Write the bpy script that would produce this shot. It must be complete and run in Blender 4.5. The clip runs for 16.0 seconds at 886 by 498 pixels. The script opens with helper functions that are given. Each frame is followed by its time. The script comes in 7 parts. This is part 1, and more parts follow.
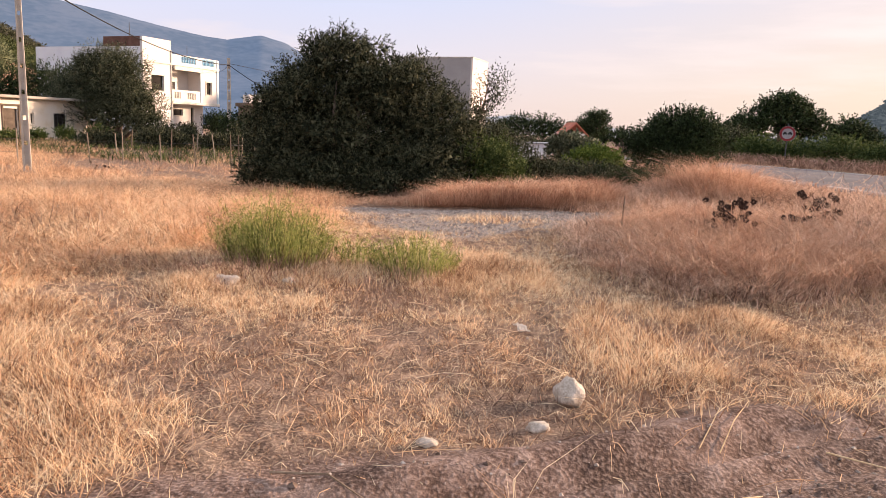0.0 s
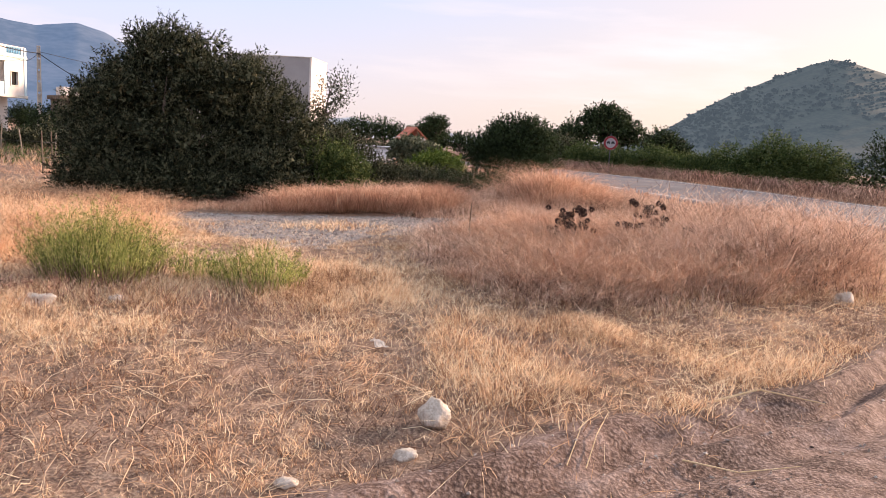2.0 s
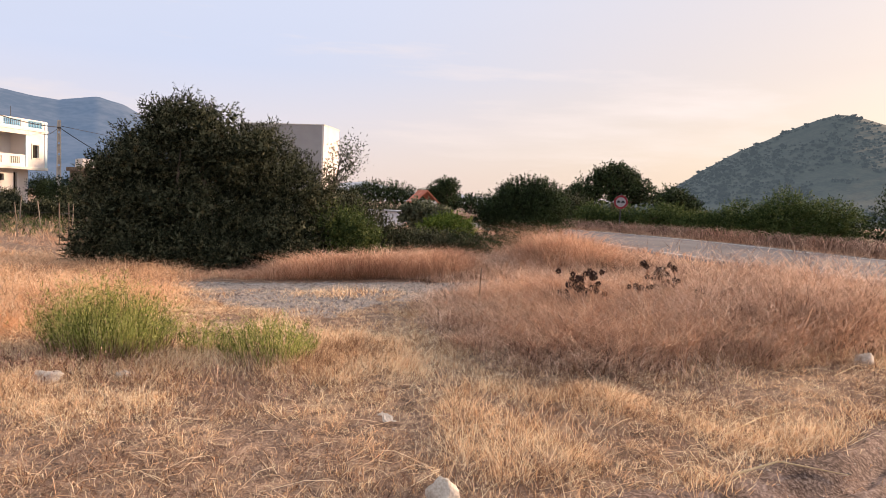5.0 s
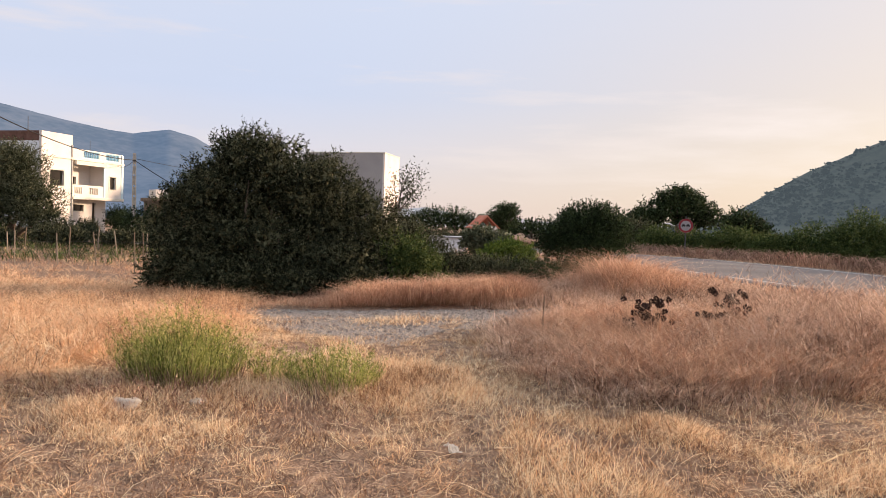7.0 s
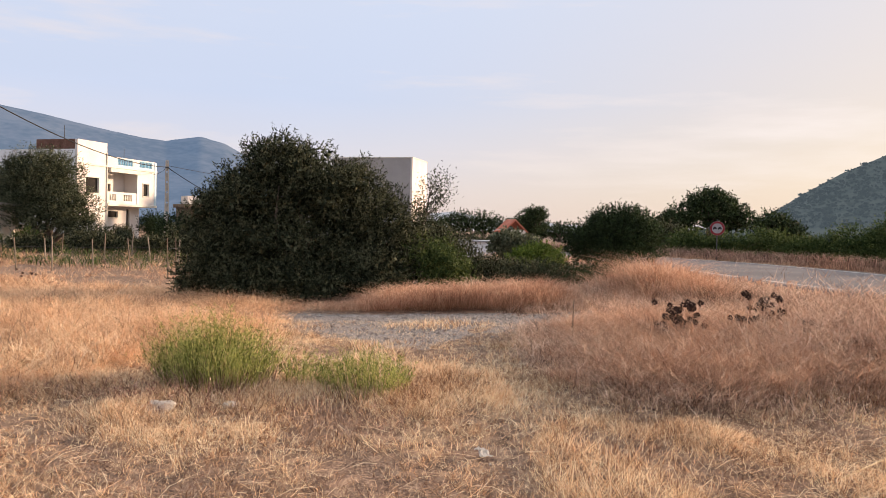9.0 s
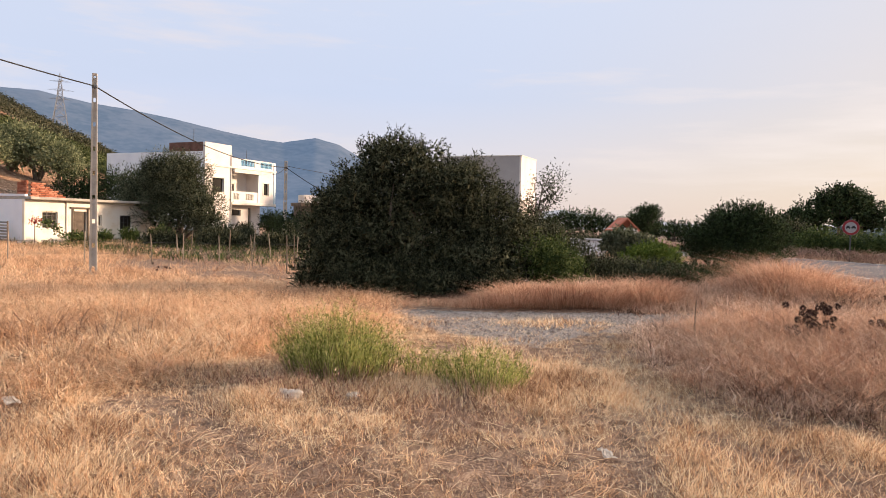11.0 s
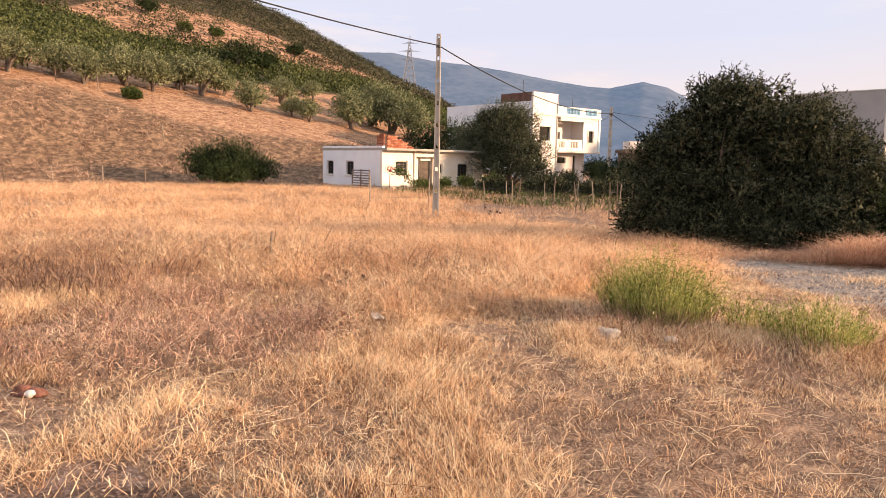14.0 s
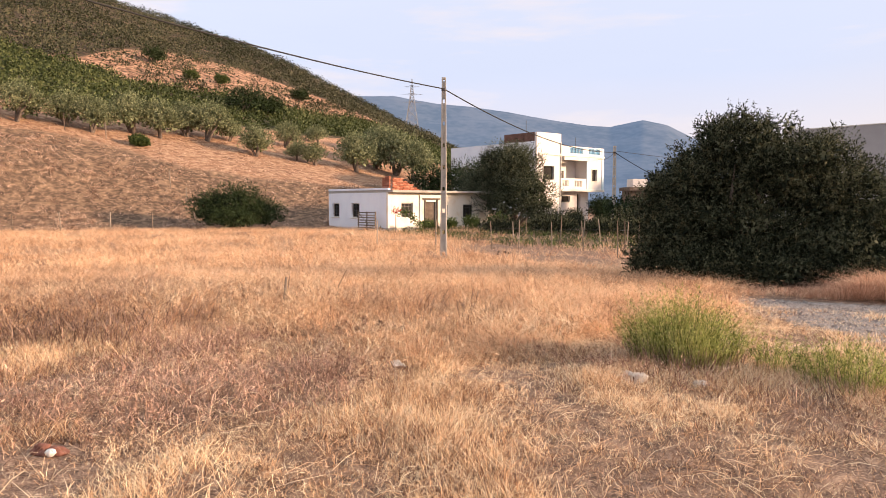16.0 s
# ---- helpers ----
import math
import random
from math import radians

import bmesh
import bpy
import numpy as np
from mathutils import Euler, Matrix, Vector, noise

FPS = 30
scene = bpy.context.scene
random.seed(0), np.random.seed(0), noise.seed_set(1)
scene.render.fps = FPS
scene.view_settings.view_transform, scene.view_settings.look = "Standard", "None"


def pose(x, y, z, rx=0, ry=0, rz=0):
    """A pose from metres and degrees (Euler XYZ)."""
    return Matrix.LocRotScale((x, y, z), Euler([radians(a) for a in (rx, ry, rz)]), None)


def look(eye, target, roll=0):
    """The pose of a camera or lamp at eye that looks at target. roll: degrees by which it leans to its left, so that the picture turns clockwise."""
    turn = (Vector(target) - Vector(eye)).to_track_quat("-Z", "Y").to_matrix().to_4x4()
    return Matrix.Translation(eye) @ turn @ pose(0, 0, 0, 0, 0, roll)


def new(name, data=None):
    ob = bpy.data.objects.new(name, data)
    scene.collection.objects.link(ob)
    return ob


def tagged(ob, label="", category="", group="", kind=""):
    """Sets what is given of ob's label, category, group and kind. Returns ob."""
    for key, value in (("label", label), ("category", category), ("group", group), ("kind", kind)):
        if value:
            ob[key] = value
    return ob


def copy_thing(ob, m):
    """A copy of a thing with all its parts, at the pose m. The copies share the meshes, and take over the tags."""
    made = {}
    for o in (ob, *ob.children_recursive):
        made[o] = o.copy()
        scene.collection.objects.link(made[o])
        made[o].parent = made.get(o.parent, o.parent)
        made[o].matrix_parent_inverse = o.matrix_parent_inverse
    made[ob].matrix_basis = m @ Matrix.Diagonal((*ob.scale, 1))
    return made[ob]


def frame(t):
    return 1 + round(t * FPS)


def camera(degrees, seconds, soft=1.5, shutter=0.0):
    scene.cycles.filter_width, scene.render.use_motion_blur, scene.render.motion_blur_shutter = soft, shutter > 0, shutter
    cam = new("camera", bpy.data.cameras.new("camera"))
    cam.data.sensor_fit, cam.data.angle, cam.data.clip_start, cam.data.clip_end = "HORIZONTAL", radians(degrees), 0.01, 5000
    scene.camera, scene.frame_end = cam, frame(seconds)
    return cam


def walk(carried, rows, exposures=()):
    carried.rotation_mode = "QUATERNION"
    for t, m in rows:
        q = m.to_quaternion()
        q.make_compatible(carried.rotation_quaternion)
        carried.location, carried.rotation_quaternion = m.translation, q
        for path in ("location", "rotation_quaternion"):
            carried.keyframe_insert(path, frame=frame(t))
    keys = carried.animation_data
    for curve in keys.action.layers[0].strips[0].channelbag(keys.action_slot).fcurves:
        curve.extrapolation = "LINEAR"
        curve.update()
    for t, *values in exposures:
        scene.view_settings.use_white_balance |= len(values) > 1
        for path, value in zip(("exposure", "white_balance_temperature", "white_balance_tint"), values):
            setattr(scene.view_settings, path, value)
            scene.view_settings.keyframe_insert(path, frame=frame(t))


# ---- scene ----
cam = camera(63.3, 16.0, soft=0.8)
PATH = [
    (0, (0.066, 0.713, 1.405), (-0.164, 2.672, 1.077), 2.2),
    (0.5, (0.057, 0.829, 1.366), (-0.007, 2.796, 1.009), 2.6),
    (1, (-0.012, 0.87, 1.387), (0.049, 2.835, 1.019), 3.1),
    (1.5, (-0.079, 0.892, 1.408), (0.074, 2.855, 1.058), 3.4),
    (2, (-0.045, 0.94, 1.432), (0.165, 2.906, 1.133), 3.6),
    (2.5, (0.004, 0.959, 1.459), (0.232, 2.932, 1.228), 3.5),
    (3, (0.021, 0.987, 1.458), (0.243, 2.967, 1.288), 3.4),
    (5.5, (-0.008, 0.961, 1.508), (0.126, 2.952, 1.384), 1.9),
    (6, (-0.016, 0.956, 1.52), (0.068, 2.951, 1.414), 1.7),
    (6.5, (-0.031, 0.959, 1.533), (0.005, 2.957, 1.447), 1.7),
    (7, (-0.035, 0.947, 1.533), (-0.037, 2.946, 1.464), 1.7),
    (7.5, (-0.035, 0.946, 1.53), (-0.063, 2.945, 1.471), 1.7),
    (8, (-0.039, 0.948, 1.53), (-0.089, 2.947, 1.474), 1.6),
    (10.5, (-0.096, 0.91, 1.526), (-0.337, 2.894, 1.455), 1.3),
    (11, (-0.148, 0.925, 1.511), (-0.523, 2.888, 1.44), 1.5),
    (11.5, (-0.215, 0.914, 1.495), (-0.774, 2.833, 1.422), 1.6),
    (12, (-0.274, 0.872, 1.498), (-1.028, 2.722, 1.414), 1.6),
    (12.5, (-0.22, 0.82, 1.497), (-1.144, 2.59, 1.385), 1.6),
    (13, (-0.091, 0.757, 1.496), (-1.138, 2.454, 1.338), 1.6),
    (13.5, (-0.053, 0.737, 1.484), (-1.172, 2.382, 1.277), 1.4),
    (14, (-0.051, 0.723, 1.488), (-1.22, 2.329, 1.252), 1.1),
    (14.5, (-0.139, 0.736, 1.478), (-1.359, 2.303, 1.247), 0.6),
    (15, (-0.187, 0.694, 1.501), (-1.451, 2.231, 1.304), 0.2),
    (15.5, (-0.21, 0.677, 1.525), (-1.472, 2.22, 1.368), 0.1),
    (16, (-0.217, 0.699, 1.524), (-1.402, 2.304, 1.399), 0.1),
]
walk(cam, [(t, look(eye, target, roll)) for t, eye, target, roll in PATH], exposures=[(0, 0.76, 6400, 14), (0.5, 0.82, 7150, 15), (1, 0.82, 6250, 14), (2, 0.84, 6080, 14), (2.5, 0.82, 6080, 14), (3, 0.80, 6450, 14), (5.5, 0.65, 6420, 10), (7.5, 0.62, 6350, 8), (11.5, 0.63, 6300, 8), (12.5, 0.70, 6500, 10), (13.5, 0.78, 6950, 13), (14.2, 0.80, 6850, 13), (16, 0.80, 6420, 11)])

# ---- light and sky ----
SUN_AZ, SUN_EL = 66.0, 12.0
world = bpy.data.worlds.new("world")
scene.world = world
world.use_nodes = True
wn, wl = world.node_tree.nodes, world.node_tree.links
wn.clear()
sky = wn.new("ShaderNodeTexSky")
sky.sky_type = "NISHITA"
sky.sun_disc = False
sky.sun_elevation, sky.sun_rotation = radians(SUN_EL), radians(SUN_AZ)
sky.altitude, sky.air_density, sky.dust_density, sky.ozone_density = 50, 1.0, 2.2, 1.5
w_map = wn.new("ShaderNodeMapping")
w_map.inputs["Scale"].default_value = (1.2, 1.2, 7.0)
w_tex = wn.new("ShaderNodeTexCoord")
wl.new(w_tex.outputs["Generated"], w_map.inputs["Vector"])
w_noise = wn.new("ShaderNodeTexNoise")
w_noise.inputs["Scale"].default_value = 2.2
w_noise.inputs["Detail"].default_value = 5
w_noise.inputs["Roughness"].default_value = 0.55
wl.new(w_map.outputs["Vector"], w_noise.inputs["Vector"])
w_ramp = wn.new("ShaderNodeValToRGB")
w_ramp.color_ramp.elements[0].position, w_ramp.color_ramp.elements[1].position = 0.46, 0.78
w_ramp.color_ramp.elements[0].color = (0.82, 0.82, 0.82, 1)
w_ramp.color_ramp.elements[1].color = (0.86, 0.86, 0.86, 1)
wl.new(w_noise.outputs["Fac"], w_ramp.inputs["Fac"])
w_mix = wn.new("ShaderNodeMix")
w_mix.data_type = "RGBA"
wl.new(w_ramp.outputs["Color"], w_mix.inputs["Factor"])
wl.new(sky.outputs["Color"], w_mix.inputs["A"])
w_sep = wn.new("ShaderNodeSeparateXYZ")
wl.new(w_tex.outputs["Generated"], w_sep.inputs["Vector"])
w_high = wn.new("ShaderNodeValToRGB")
for w_e, (w_p, w_c) in zip((w_high.color_ramp.elements[0], w_high.color_ramp.elements[1], w_high.color_ramp.elements.new(0.16)), ((0.0, (0.90, 0.74, 0.72, 1)), (0.42, (0.29, 0.49, 0.93, 1)), (0.17, (0.665, 0.70, 0.87, 1)))):
    w_e.position, w_e.color = w_p, w_c
wl.new(w_sep.outputs["Z"], w_high.inputs["Fac"])
w_gain = wn.new("ShaderNodeVectorMath")
w_gain.operation = "SCALE"
w_gain.inputs["Scale"].default_value = 6.45
wl.new(w_high.outputs["Color"], w_gain.inputs[0])
w_dot = wn.new("ShaderNodeVectorMath")
w_dot.operation = "DOT_PRODUCT"
w_dot.inputs[1].default_value = (math.sin(radians(SUN_AZ)), math.cos(radians(SUN_AZ)), -1.1)
wl.new(w_tex.outputs["Generated"], w_dot.inputs[0])
w_near = wn.new("ShaderNodeMapRange")
w_near.interpolation_type = "SMOOTHSTEP"
w_near.inputs["From Min"].default_value, w_near.inputs["From Max"].default_value = -0.05, 0.95
wl.new(w_dot.outputs["Value"], w_near.inputs["Value"])
w_warm = wn.new("ShaderNodeMix")
w_warm.data_type = "RGBA"
w_warm.inputs["B"].default_value = (5.6, 4.30, 3.35, 1)
wl.new(w_near.outputs["Result"], w_warm.inputs["Factor"])
wl.new(w_gain.outputs["Vector"], w_warm.inputs["A"])
w_map2 = wn.new("ShaderNodeMapping")
w_map2.inputs["Scale"].default_value = (1.0, 2.2, 9.0)
w_map2.inputs["Rotation"].default_value = (0.25, 0.12, 0.5)
wl.new(w_tex.outputs["Generated"], w_map2.inputs["Vector"])
w_wisp = wn.new("ShaderNodeTexNoise")
w_wisp.inputs["Scale"].default_value, w_wisp.inputs["Detail"].default_value, w_wisp.inputs["Roughness"].default_value = 1.7, 6, 0.6
wl.new(w_map2.outputs["Vector"], w_wisp.inputs["Vector"])
w_wr = wn.new("ShaderNodeMapRange")
w_wr.inputs["From Min"].default_value, w_wr.inputs["From Max"].default_value = 0.51, 0.70
w_wr.inputs["To Max"].default_value = 0.75
wl.new(w_wisp.outputs["Fac"], w_wr.inputs["Value"])
w_cir = wn.new("ShaderNodeMix")
w_cir.data_type = "RGBA"
w_cir.inputs["B"].default_value = (6.2, 5.2, 4.9, 1)
wl.new(w_wr.outputs["Result"], w_cir.inputs["Factor"])
wl.new(w_warm.outputs["Result"], w_cir.inputs["A"])
wl.new(w_cir.outputs["Result"], w_mix.inputs["B"])
w_bg = wn.new("ShaderNodeBackground")
w_bg.inputs["Strength"].default_value = 0.11
wl.new(w_mix.outputs["Result"], w_bg.inputs["Color"])
w_out = wn.new("ShaderNodeOutputWorld")
wl.new(w_bg.outputs["Background"], w_out.inputs["Surface"])

sun_data = bpy.data.lights.new("sun", "SUN")
sun_data.energy, sun_data.angle, sun_data.color = 5.4, radians(3.0), (1.0, 0.67, 0.44)
sun = new("sun", sun_data)
SUN_DIR = Vector((math.sin(radians(SUN_AZ)) * math.cos(radians(SUN_EL)), math.cos(radians(SUN_AZ)) * math.cos(radians(SUN_EL)), math.sin(radians(SUN_EL))))
sun.rotation_euler = SUN_DIR.to_track_quat("Z", "Y").to_euler()


# ---- materials ----
def mat(name, stops, scale=6.0, fine=60.0, rough=0.85, bump=0.2, random_by="", metal=0.0, thin=0.0, coords="Object", spread=1.0, dist=0.02):
    """Procedural surface: two scales of noise through a colour ramp, grain in the relief."""
    m = bpy.data.materials.new(name)
    m.use_nodes = True
    n, l = m.node_tree.nodes, m.node_tree.links
    bsdf = n["Principled BSDF"]
    bsdf.inputs["Roughness"].default_value = rough
    bsdf.inputs["Metallic"].default_value = metal
    bsdf.inputs["Specular IOR Level"].default_value = 0.12 if thin else 0.3
    tc = n.new("ShaderNodeTexCoord")
    a, b = n.new("ShaderNodeTexNoise"), n.new("ShaderNodeTexNoise")
    a.inputs["Scale"].default_value, b.inputs["Scale"].default_value = scale, fine
    a.inputs["Detail"].default_value, b.inputs["Detail"].default_value = 6, 4
    for t in (a, b):
        l.new(tc.outputs[coords], t.inputs["Vector"])
    mixn = n.new("ShaderNodeMath")
    mixn.operation = "MULTIPLY_ADD"
    mixn.inputs[1].default_value = 0.45
    l.new(b.outputs["Fac"], mixn.inputs[0])
    half = n.new("ShaderNodeMath")
    half.operation = "MULTIPLY_ADD"
    half.inputs[1].default_value, half.inputs[2].default_value = 0.55 * spread, 0.275 * (1 - spread)
    l.new(a.outputs["Fac"], half.inputs[0])
    l.new(half.outputs[0], mixn.inputs[2])
    value = mixn.outputs[0]
    if random_by:
        src = n.new("ShaderNodeNewGeometry") if random_by == "island" else n.new("ShaderNodeObjectInfo")
        out = src.outputs["Random Per Island"] if random_by == "island" else src.outputs["Random"]
        r = n.new("ShaderNodeMath")
        r.operation = "MULTIPLY_ADD"
        r.inputs[1].default_value, r.inputs[2].default_value = 0.42, -0.21
        l.new(out, r.inputs[0])
        add = n.new("ShaderNodeMath")
        l.new(r.outputs[0], add.inputs[0])
        l.new(value, add.inputs[1])
        value = add.outputs[0]
    ramp = n.new("ShaderNodeValToRGB")
    els = ramp.color_ramp.elements
    while len(els) < len(stops):
        els.new(0.5)
    for e, (p, c) in zip(els, stops):
        e.position, e.color = p, (*c, 1)
    l.new(value, ramp.inputs["Fac"])
    l.new(ramp.outputs["Color"], bsdf.inputs["Base Color"])
    if bump:
        bp = n.new("ShaderNodeBump")
        bp.inputs["Strength"].default_value, bp.inputs["Distance"].default_value = bump, dist
        l.new(mixn.outputs[0], bp.inputs["Height"])
        l.new(bp.outputs["Normal"], bsdf.inputs["Normal"])
    if thin:
        tr = n.new("ShaderNodeBsdfTranslucent")
        l.new(ramp.outputs["Color"], tr.inputs["Color"])
        ms = n.new("ShaderNodeMixShader")
        ms.inputs["Fac"].default_value = thin
        l.new(bsdf.outputs[0], ms.inputs[1])
        l.new(tr.outputs[0], ms.inputs[2])
        l.new(ms.outputs[0], n["Material Output"].inputs["Surface"])
    return m


def tri(a, b, c, p=(0.3, 0.5, 0.7)):
    return list(zip(p, (a, b, c)))


M_STRAW = mat("dry_straw", tri((0.17, 0.085, 0.05), (0.80, 0.52, 0.31), (0.97, 0.82, 0.58), (0.32, 0.47, 0.64)), 1.1, 9, 0.75, 0, "island", thin=0.3)
M_GOLD = mat("golden_grass", tri((0.24, 0.12, 0.07), (0.81, 0.50, 0.295), (0.96, 0.74, 0.50), (0.30, 0.48, 0.68)), 0.35, 3, 0.7, 0, "island", thin=0.35)
M_RUSTGRASS = mat("rusty_dry_grass", tri((0.30, 0.155, 0.10), (0.68, 0.40, 0.26), (0.90, 0.67, 0.48), (0.28, 0.48, 0.70)), 0.6, 5, 0.7, 0, "island", thin=0.3)
M_BROWNGRASS = mat("brown_dead_grass", tri((0.09, 0.052, 0.038), (0.52, 0.325, 0.23), (0.92, 0.70, 0.54), (0.32, 0.47, 0.64)), 0.8, 6, 0.8, 0, "island", thin=0.25)
M_WEED = mat("dark_dead_weed", tri((0.09, 0.055, 0.042), (0.24, 0.15, 0.11), (0.46, 0.33, 0.25)), 0.8, 6, 0.85, 0, "island", thin=0.15)
M_GREENHERB = mat("green_herb", tri((0.05, 0.07, 0.02), (0.23, 0.275, 0.065), (0.60, 0.60, 0.22), (0.30, 0.48, 0.68)), 3, 14, 0.6, 0, "island", thin=0.3)
M_LEAF = mat("olive_leaf", tri((0.012, 0.017, 0.009), (0.034, 0.042, 0.022), (0.145, 0.15, 0.09), (0.36, 0.5, 0.68)), 2.2, 7, 0.72, 0, "island", thin=0.15)
M_LEAF_MID = mat("mid_olive_leaf", tri((0.018, 0.025, 0.014), (0.062, 0.075, 0.042), (0.18, 0.19, 0.12), (0.34, 0.5, 0.68)), 0.9, 4, 0.72, 0, "island", thin=0.15)
M_LEAF_DARK = mat("dark_leaf", tri((0.010, 0.018, 0.008), (0.028, 0.045, 0.018), (0.07, 0.10, 0.04)), 0.6, 4, 0.72, 0, "island", thin=0.12)
M_LEAF_FRESH = mat("fresh_leaf", tri((0.025, 0.045, 0.014), (0.06, 0.09, 0.028), (0.14, 0.17, 0.055)), 0.7, 4, 0.72, 0, "island", thin=0.2)
M_LEAF_GREY = mat("silver_olive_leaf", tri((0.045, 0.055, 0.034), (0.11, 0.125, 0.075), (0.25, 0.26, 0.17)), 0.5, 3, 0.72, 0, "island", thin=0.15)
M_LEAF_LIME = mat("lime_leaf", tri((0.05, 0.08, 0.015), (0.13, 0.18, 0.03), (0.28, 0.33, 0.07)), 0.7, 4, 0.7, 0, "island", thin=0.25)
M_OLIVE = mat("hill_olive_leaf", tri((0.075, 0.09, 0.048), (0.17, 0.195, 0.10), (0.34, 0.36, 0.21)), 0.5, 3, 0.72, 0, "island", thin=0.15)
M_MAQUIS = mat("maquis_leaf", tri((0.020, 0.030, 0.010), (0.052, 0.070, 0.024), (0.12, 0.14, 0.055), (0.34, 0.5, 0.66)), 0.045, 0.4, 0.7, 0, "island", thin=0.1)
M_MAQUIS_DRY = mat("dry_maquis_leaf", tri((0.018, 0.023, 0.012), (0.046, 0.052, 0.029), (0.125, 0.122, 0.075), (0.34, 0.5, 0.66)), 0.05, 0.4, 0.75, 0, "island", thin=0.1)
M_PINKWEED = mat("pinkish_dead_weed", tri((0.14, 0.075, 0.058), (0.42, 0.255, 0.19), (0.78, 0.55, 0.42), (0.30, 0.48, 0.68)), 0.8, 6, 0.85, 0, "island", thin=0.2)
M_BARK = mat("bark", tri((0.06, 0.045, 0.035), (0.13, 0.10, 0.08), (0.24, 0.20, 0.16)), 4, 40, 0.9, 0.5)
M_TWIG = mat("dry_twig", tri((0.10, 0.07, 0.05), (0.22, 0.16, 0.11), (0.36, 0.28, 0.2)), 4, 40, 0.9, 0.3)
M_STONE = mat("pale_limestone", tri((0.30, 0.25, 0.20), (0.52, 0.46, 0.39), (0.72, 0.66, 0.59)), 14, 90, 0.9, 0.9, dist=0.01)
M_PEBBLE = mat("pebble", tri((0.16, 0.13, 0.11), (0.32, 0.27, 0.23), (0.56, 0.5, 0.45)), 3, 40, 0.9, 0.2, "island")
M_CLOD = mat("earth_clod", tri((0.06, 0.04, 0.032), (0.12, 0.085, 0.068), (0.22, 0.16, 0.13)), 6, 60, 0.95, 0.3, "island")
M_GRAVEL = mat("gravel_chip", tri((0.15, 0.13, 0.12), (0.26, 0.235, 0.22), (0.42, 0.39, 0.37)), 3, 40, 0.9, 0.2, "island")
M_CLAY = mat("red_clay_brick", tri((0.24, 0.08, 0.045), (0.36, 0.13, 0.075), (0.5, 0.22, 0.14)), 5, 60, 0.9, 0.4, "object")
M_BRICKBROWN = mat("brown_brick", tri((0.10, 0.05, 0.038), (0.16, 0.085, 0.065), (0.24, 0.14, 0.11)), 2, 30, 0.9, 0.4)
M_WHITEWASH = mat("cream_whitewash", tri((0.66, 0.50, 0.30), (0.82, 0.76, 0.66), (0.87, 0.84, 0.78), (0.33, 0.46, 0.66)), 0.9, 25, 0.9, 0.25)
# White walls with the blue of shade tinted into the colour.
M_WHITE = mat("shade_blue_white", tri((0.72, 0.74, 0.82), (0.84, 0.86, 0.91), (0.88, 0.90, 0.93)), 0.8, 30, 0.9, 0.2)
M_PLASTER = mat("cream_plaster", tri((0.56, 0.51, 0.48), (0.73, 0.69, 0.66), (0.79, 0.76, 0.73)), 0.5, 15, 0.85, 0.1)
# Greyer copy of the render; the shade is put into its colour.
M_SHADEPLASTER = mat("shade_grey_render", tri((0.29, 0.285, 0.285), (0.36, 0.35, 0.35), (0.43, 0.42, 0.42)), 0.5, 15, 0.9, 0.1)
M_CONCRETE = mat("weathered_concrete", tri((0.26, 0.24, 0.21), (0.40, 0.37, 0.33), (0.52, 0.49, 0.45)), 2.5, 45, 0.9, 0.4)
# Darkness of unlit rooms, put into the colour of flat sheets.
M_DARKGAP = mat("unlit_interior", tri((0.012, 0.011, 0.010), (0.02, 0.018, 0.016), (0.035, 0.03, 0.027)), 3, 20, 0.9, 0)
M_FRAME = mat("pale_frame_paint", tri((0.5, 0.47, 0.4), (0.68, 0.65, 0.58), (0.75, 0.72, 0.66)), 3, 30, 0.6, 0.1)
M_BLUEPAINT = mat("sky_blue_paint", tri((0.14, 0.34, 0.48), (0.22, 0.46, 0.62), (0.34, 0.58, 0.72)), 2, 20, 0.6, 0.1)
M_PALEBLUE = mat("pale_blue_paint", tri((0.5, 0.66, 0.74), (0.6, 0.75, 0.82), (0.66, 0.8, 0.86)), 1, 20, 0.7, 0.1)
M_DOOR = mat("weathered_door_wood", tri((0.05, 0.038, 0.03), (0.10, 0.078, 0.06), (0.17, 0.135, 0.105)), 3, 40, 0.7, 0.3)
M_IRON = mat("dull_iron", tri((0.05, 0.05, 0.055), (0.11, 0.11, 0.115), (0.2, 0.19, 0.19)), 6, 50, 0.55, 0.2, metal=0.6)
M_GALV = mat("galvanised_steel", tri((0.25, 0.26, 0.28), (0.36, 0.37, 0.39), (0.46, 0.47, 0.5)), 4, 40, 0.5, 0.1, metal=0.5)
M_CABLE = mat("black_cable", tri((0.008, 0.008, 0.009), (0.014, 0.014, 0.015), (0.024, 0.024, 0.025)), 4, 40, 0.6, 0)
M_POST = mat("grey_weathered_post", tri((0.12, 0.09, 0.07), (0.21, 0.17, 0.135), (0.32, 0.27, 0.22)), 5, 50, 0.9, 0.3, "object")
# White greyed and red darkened: the backlit sign's shade is in both colours.
M_SIGNWHITE = mat("sign_backlit_white", tri((0.27, 0.25, 0.26), (0.33, 0.31, 0.32), (0.40, 0.38, 0.39)), 6, 60, 0.45, 0)
M_SIGNRED = mat("sign_backlit_red", tri((0.17, 0.018, 0.022), (0.24, 0.028, 0.034), (0.30, 0.05, 0.055)), 6, 60, 0.45, 0)
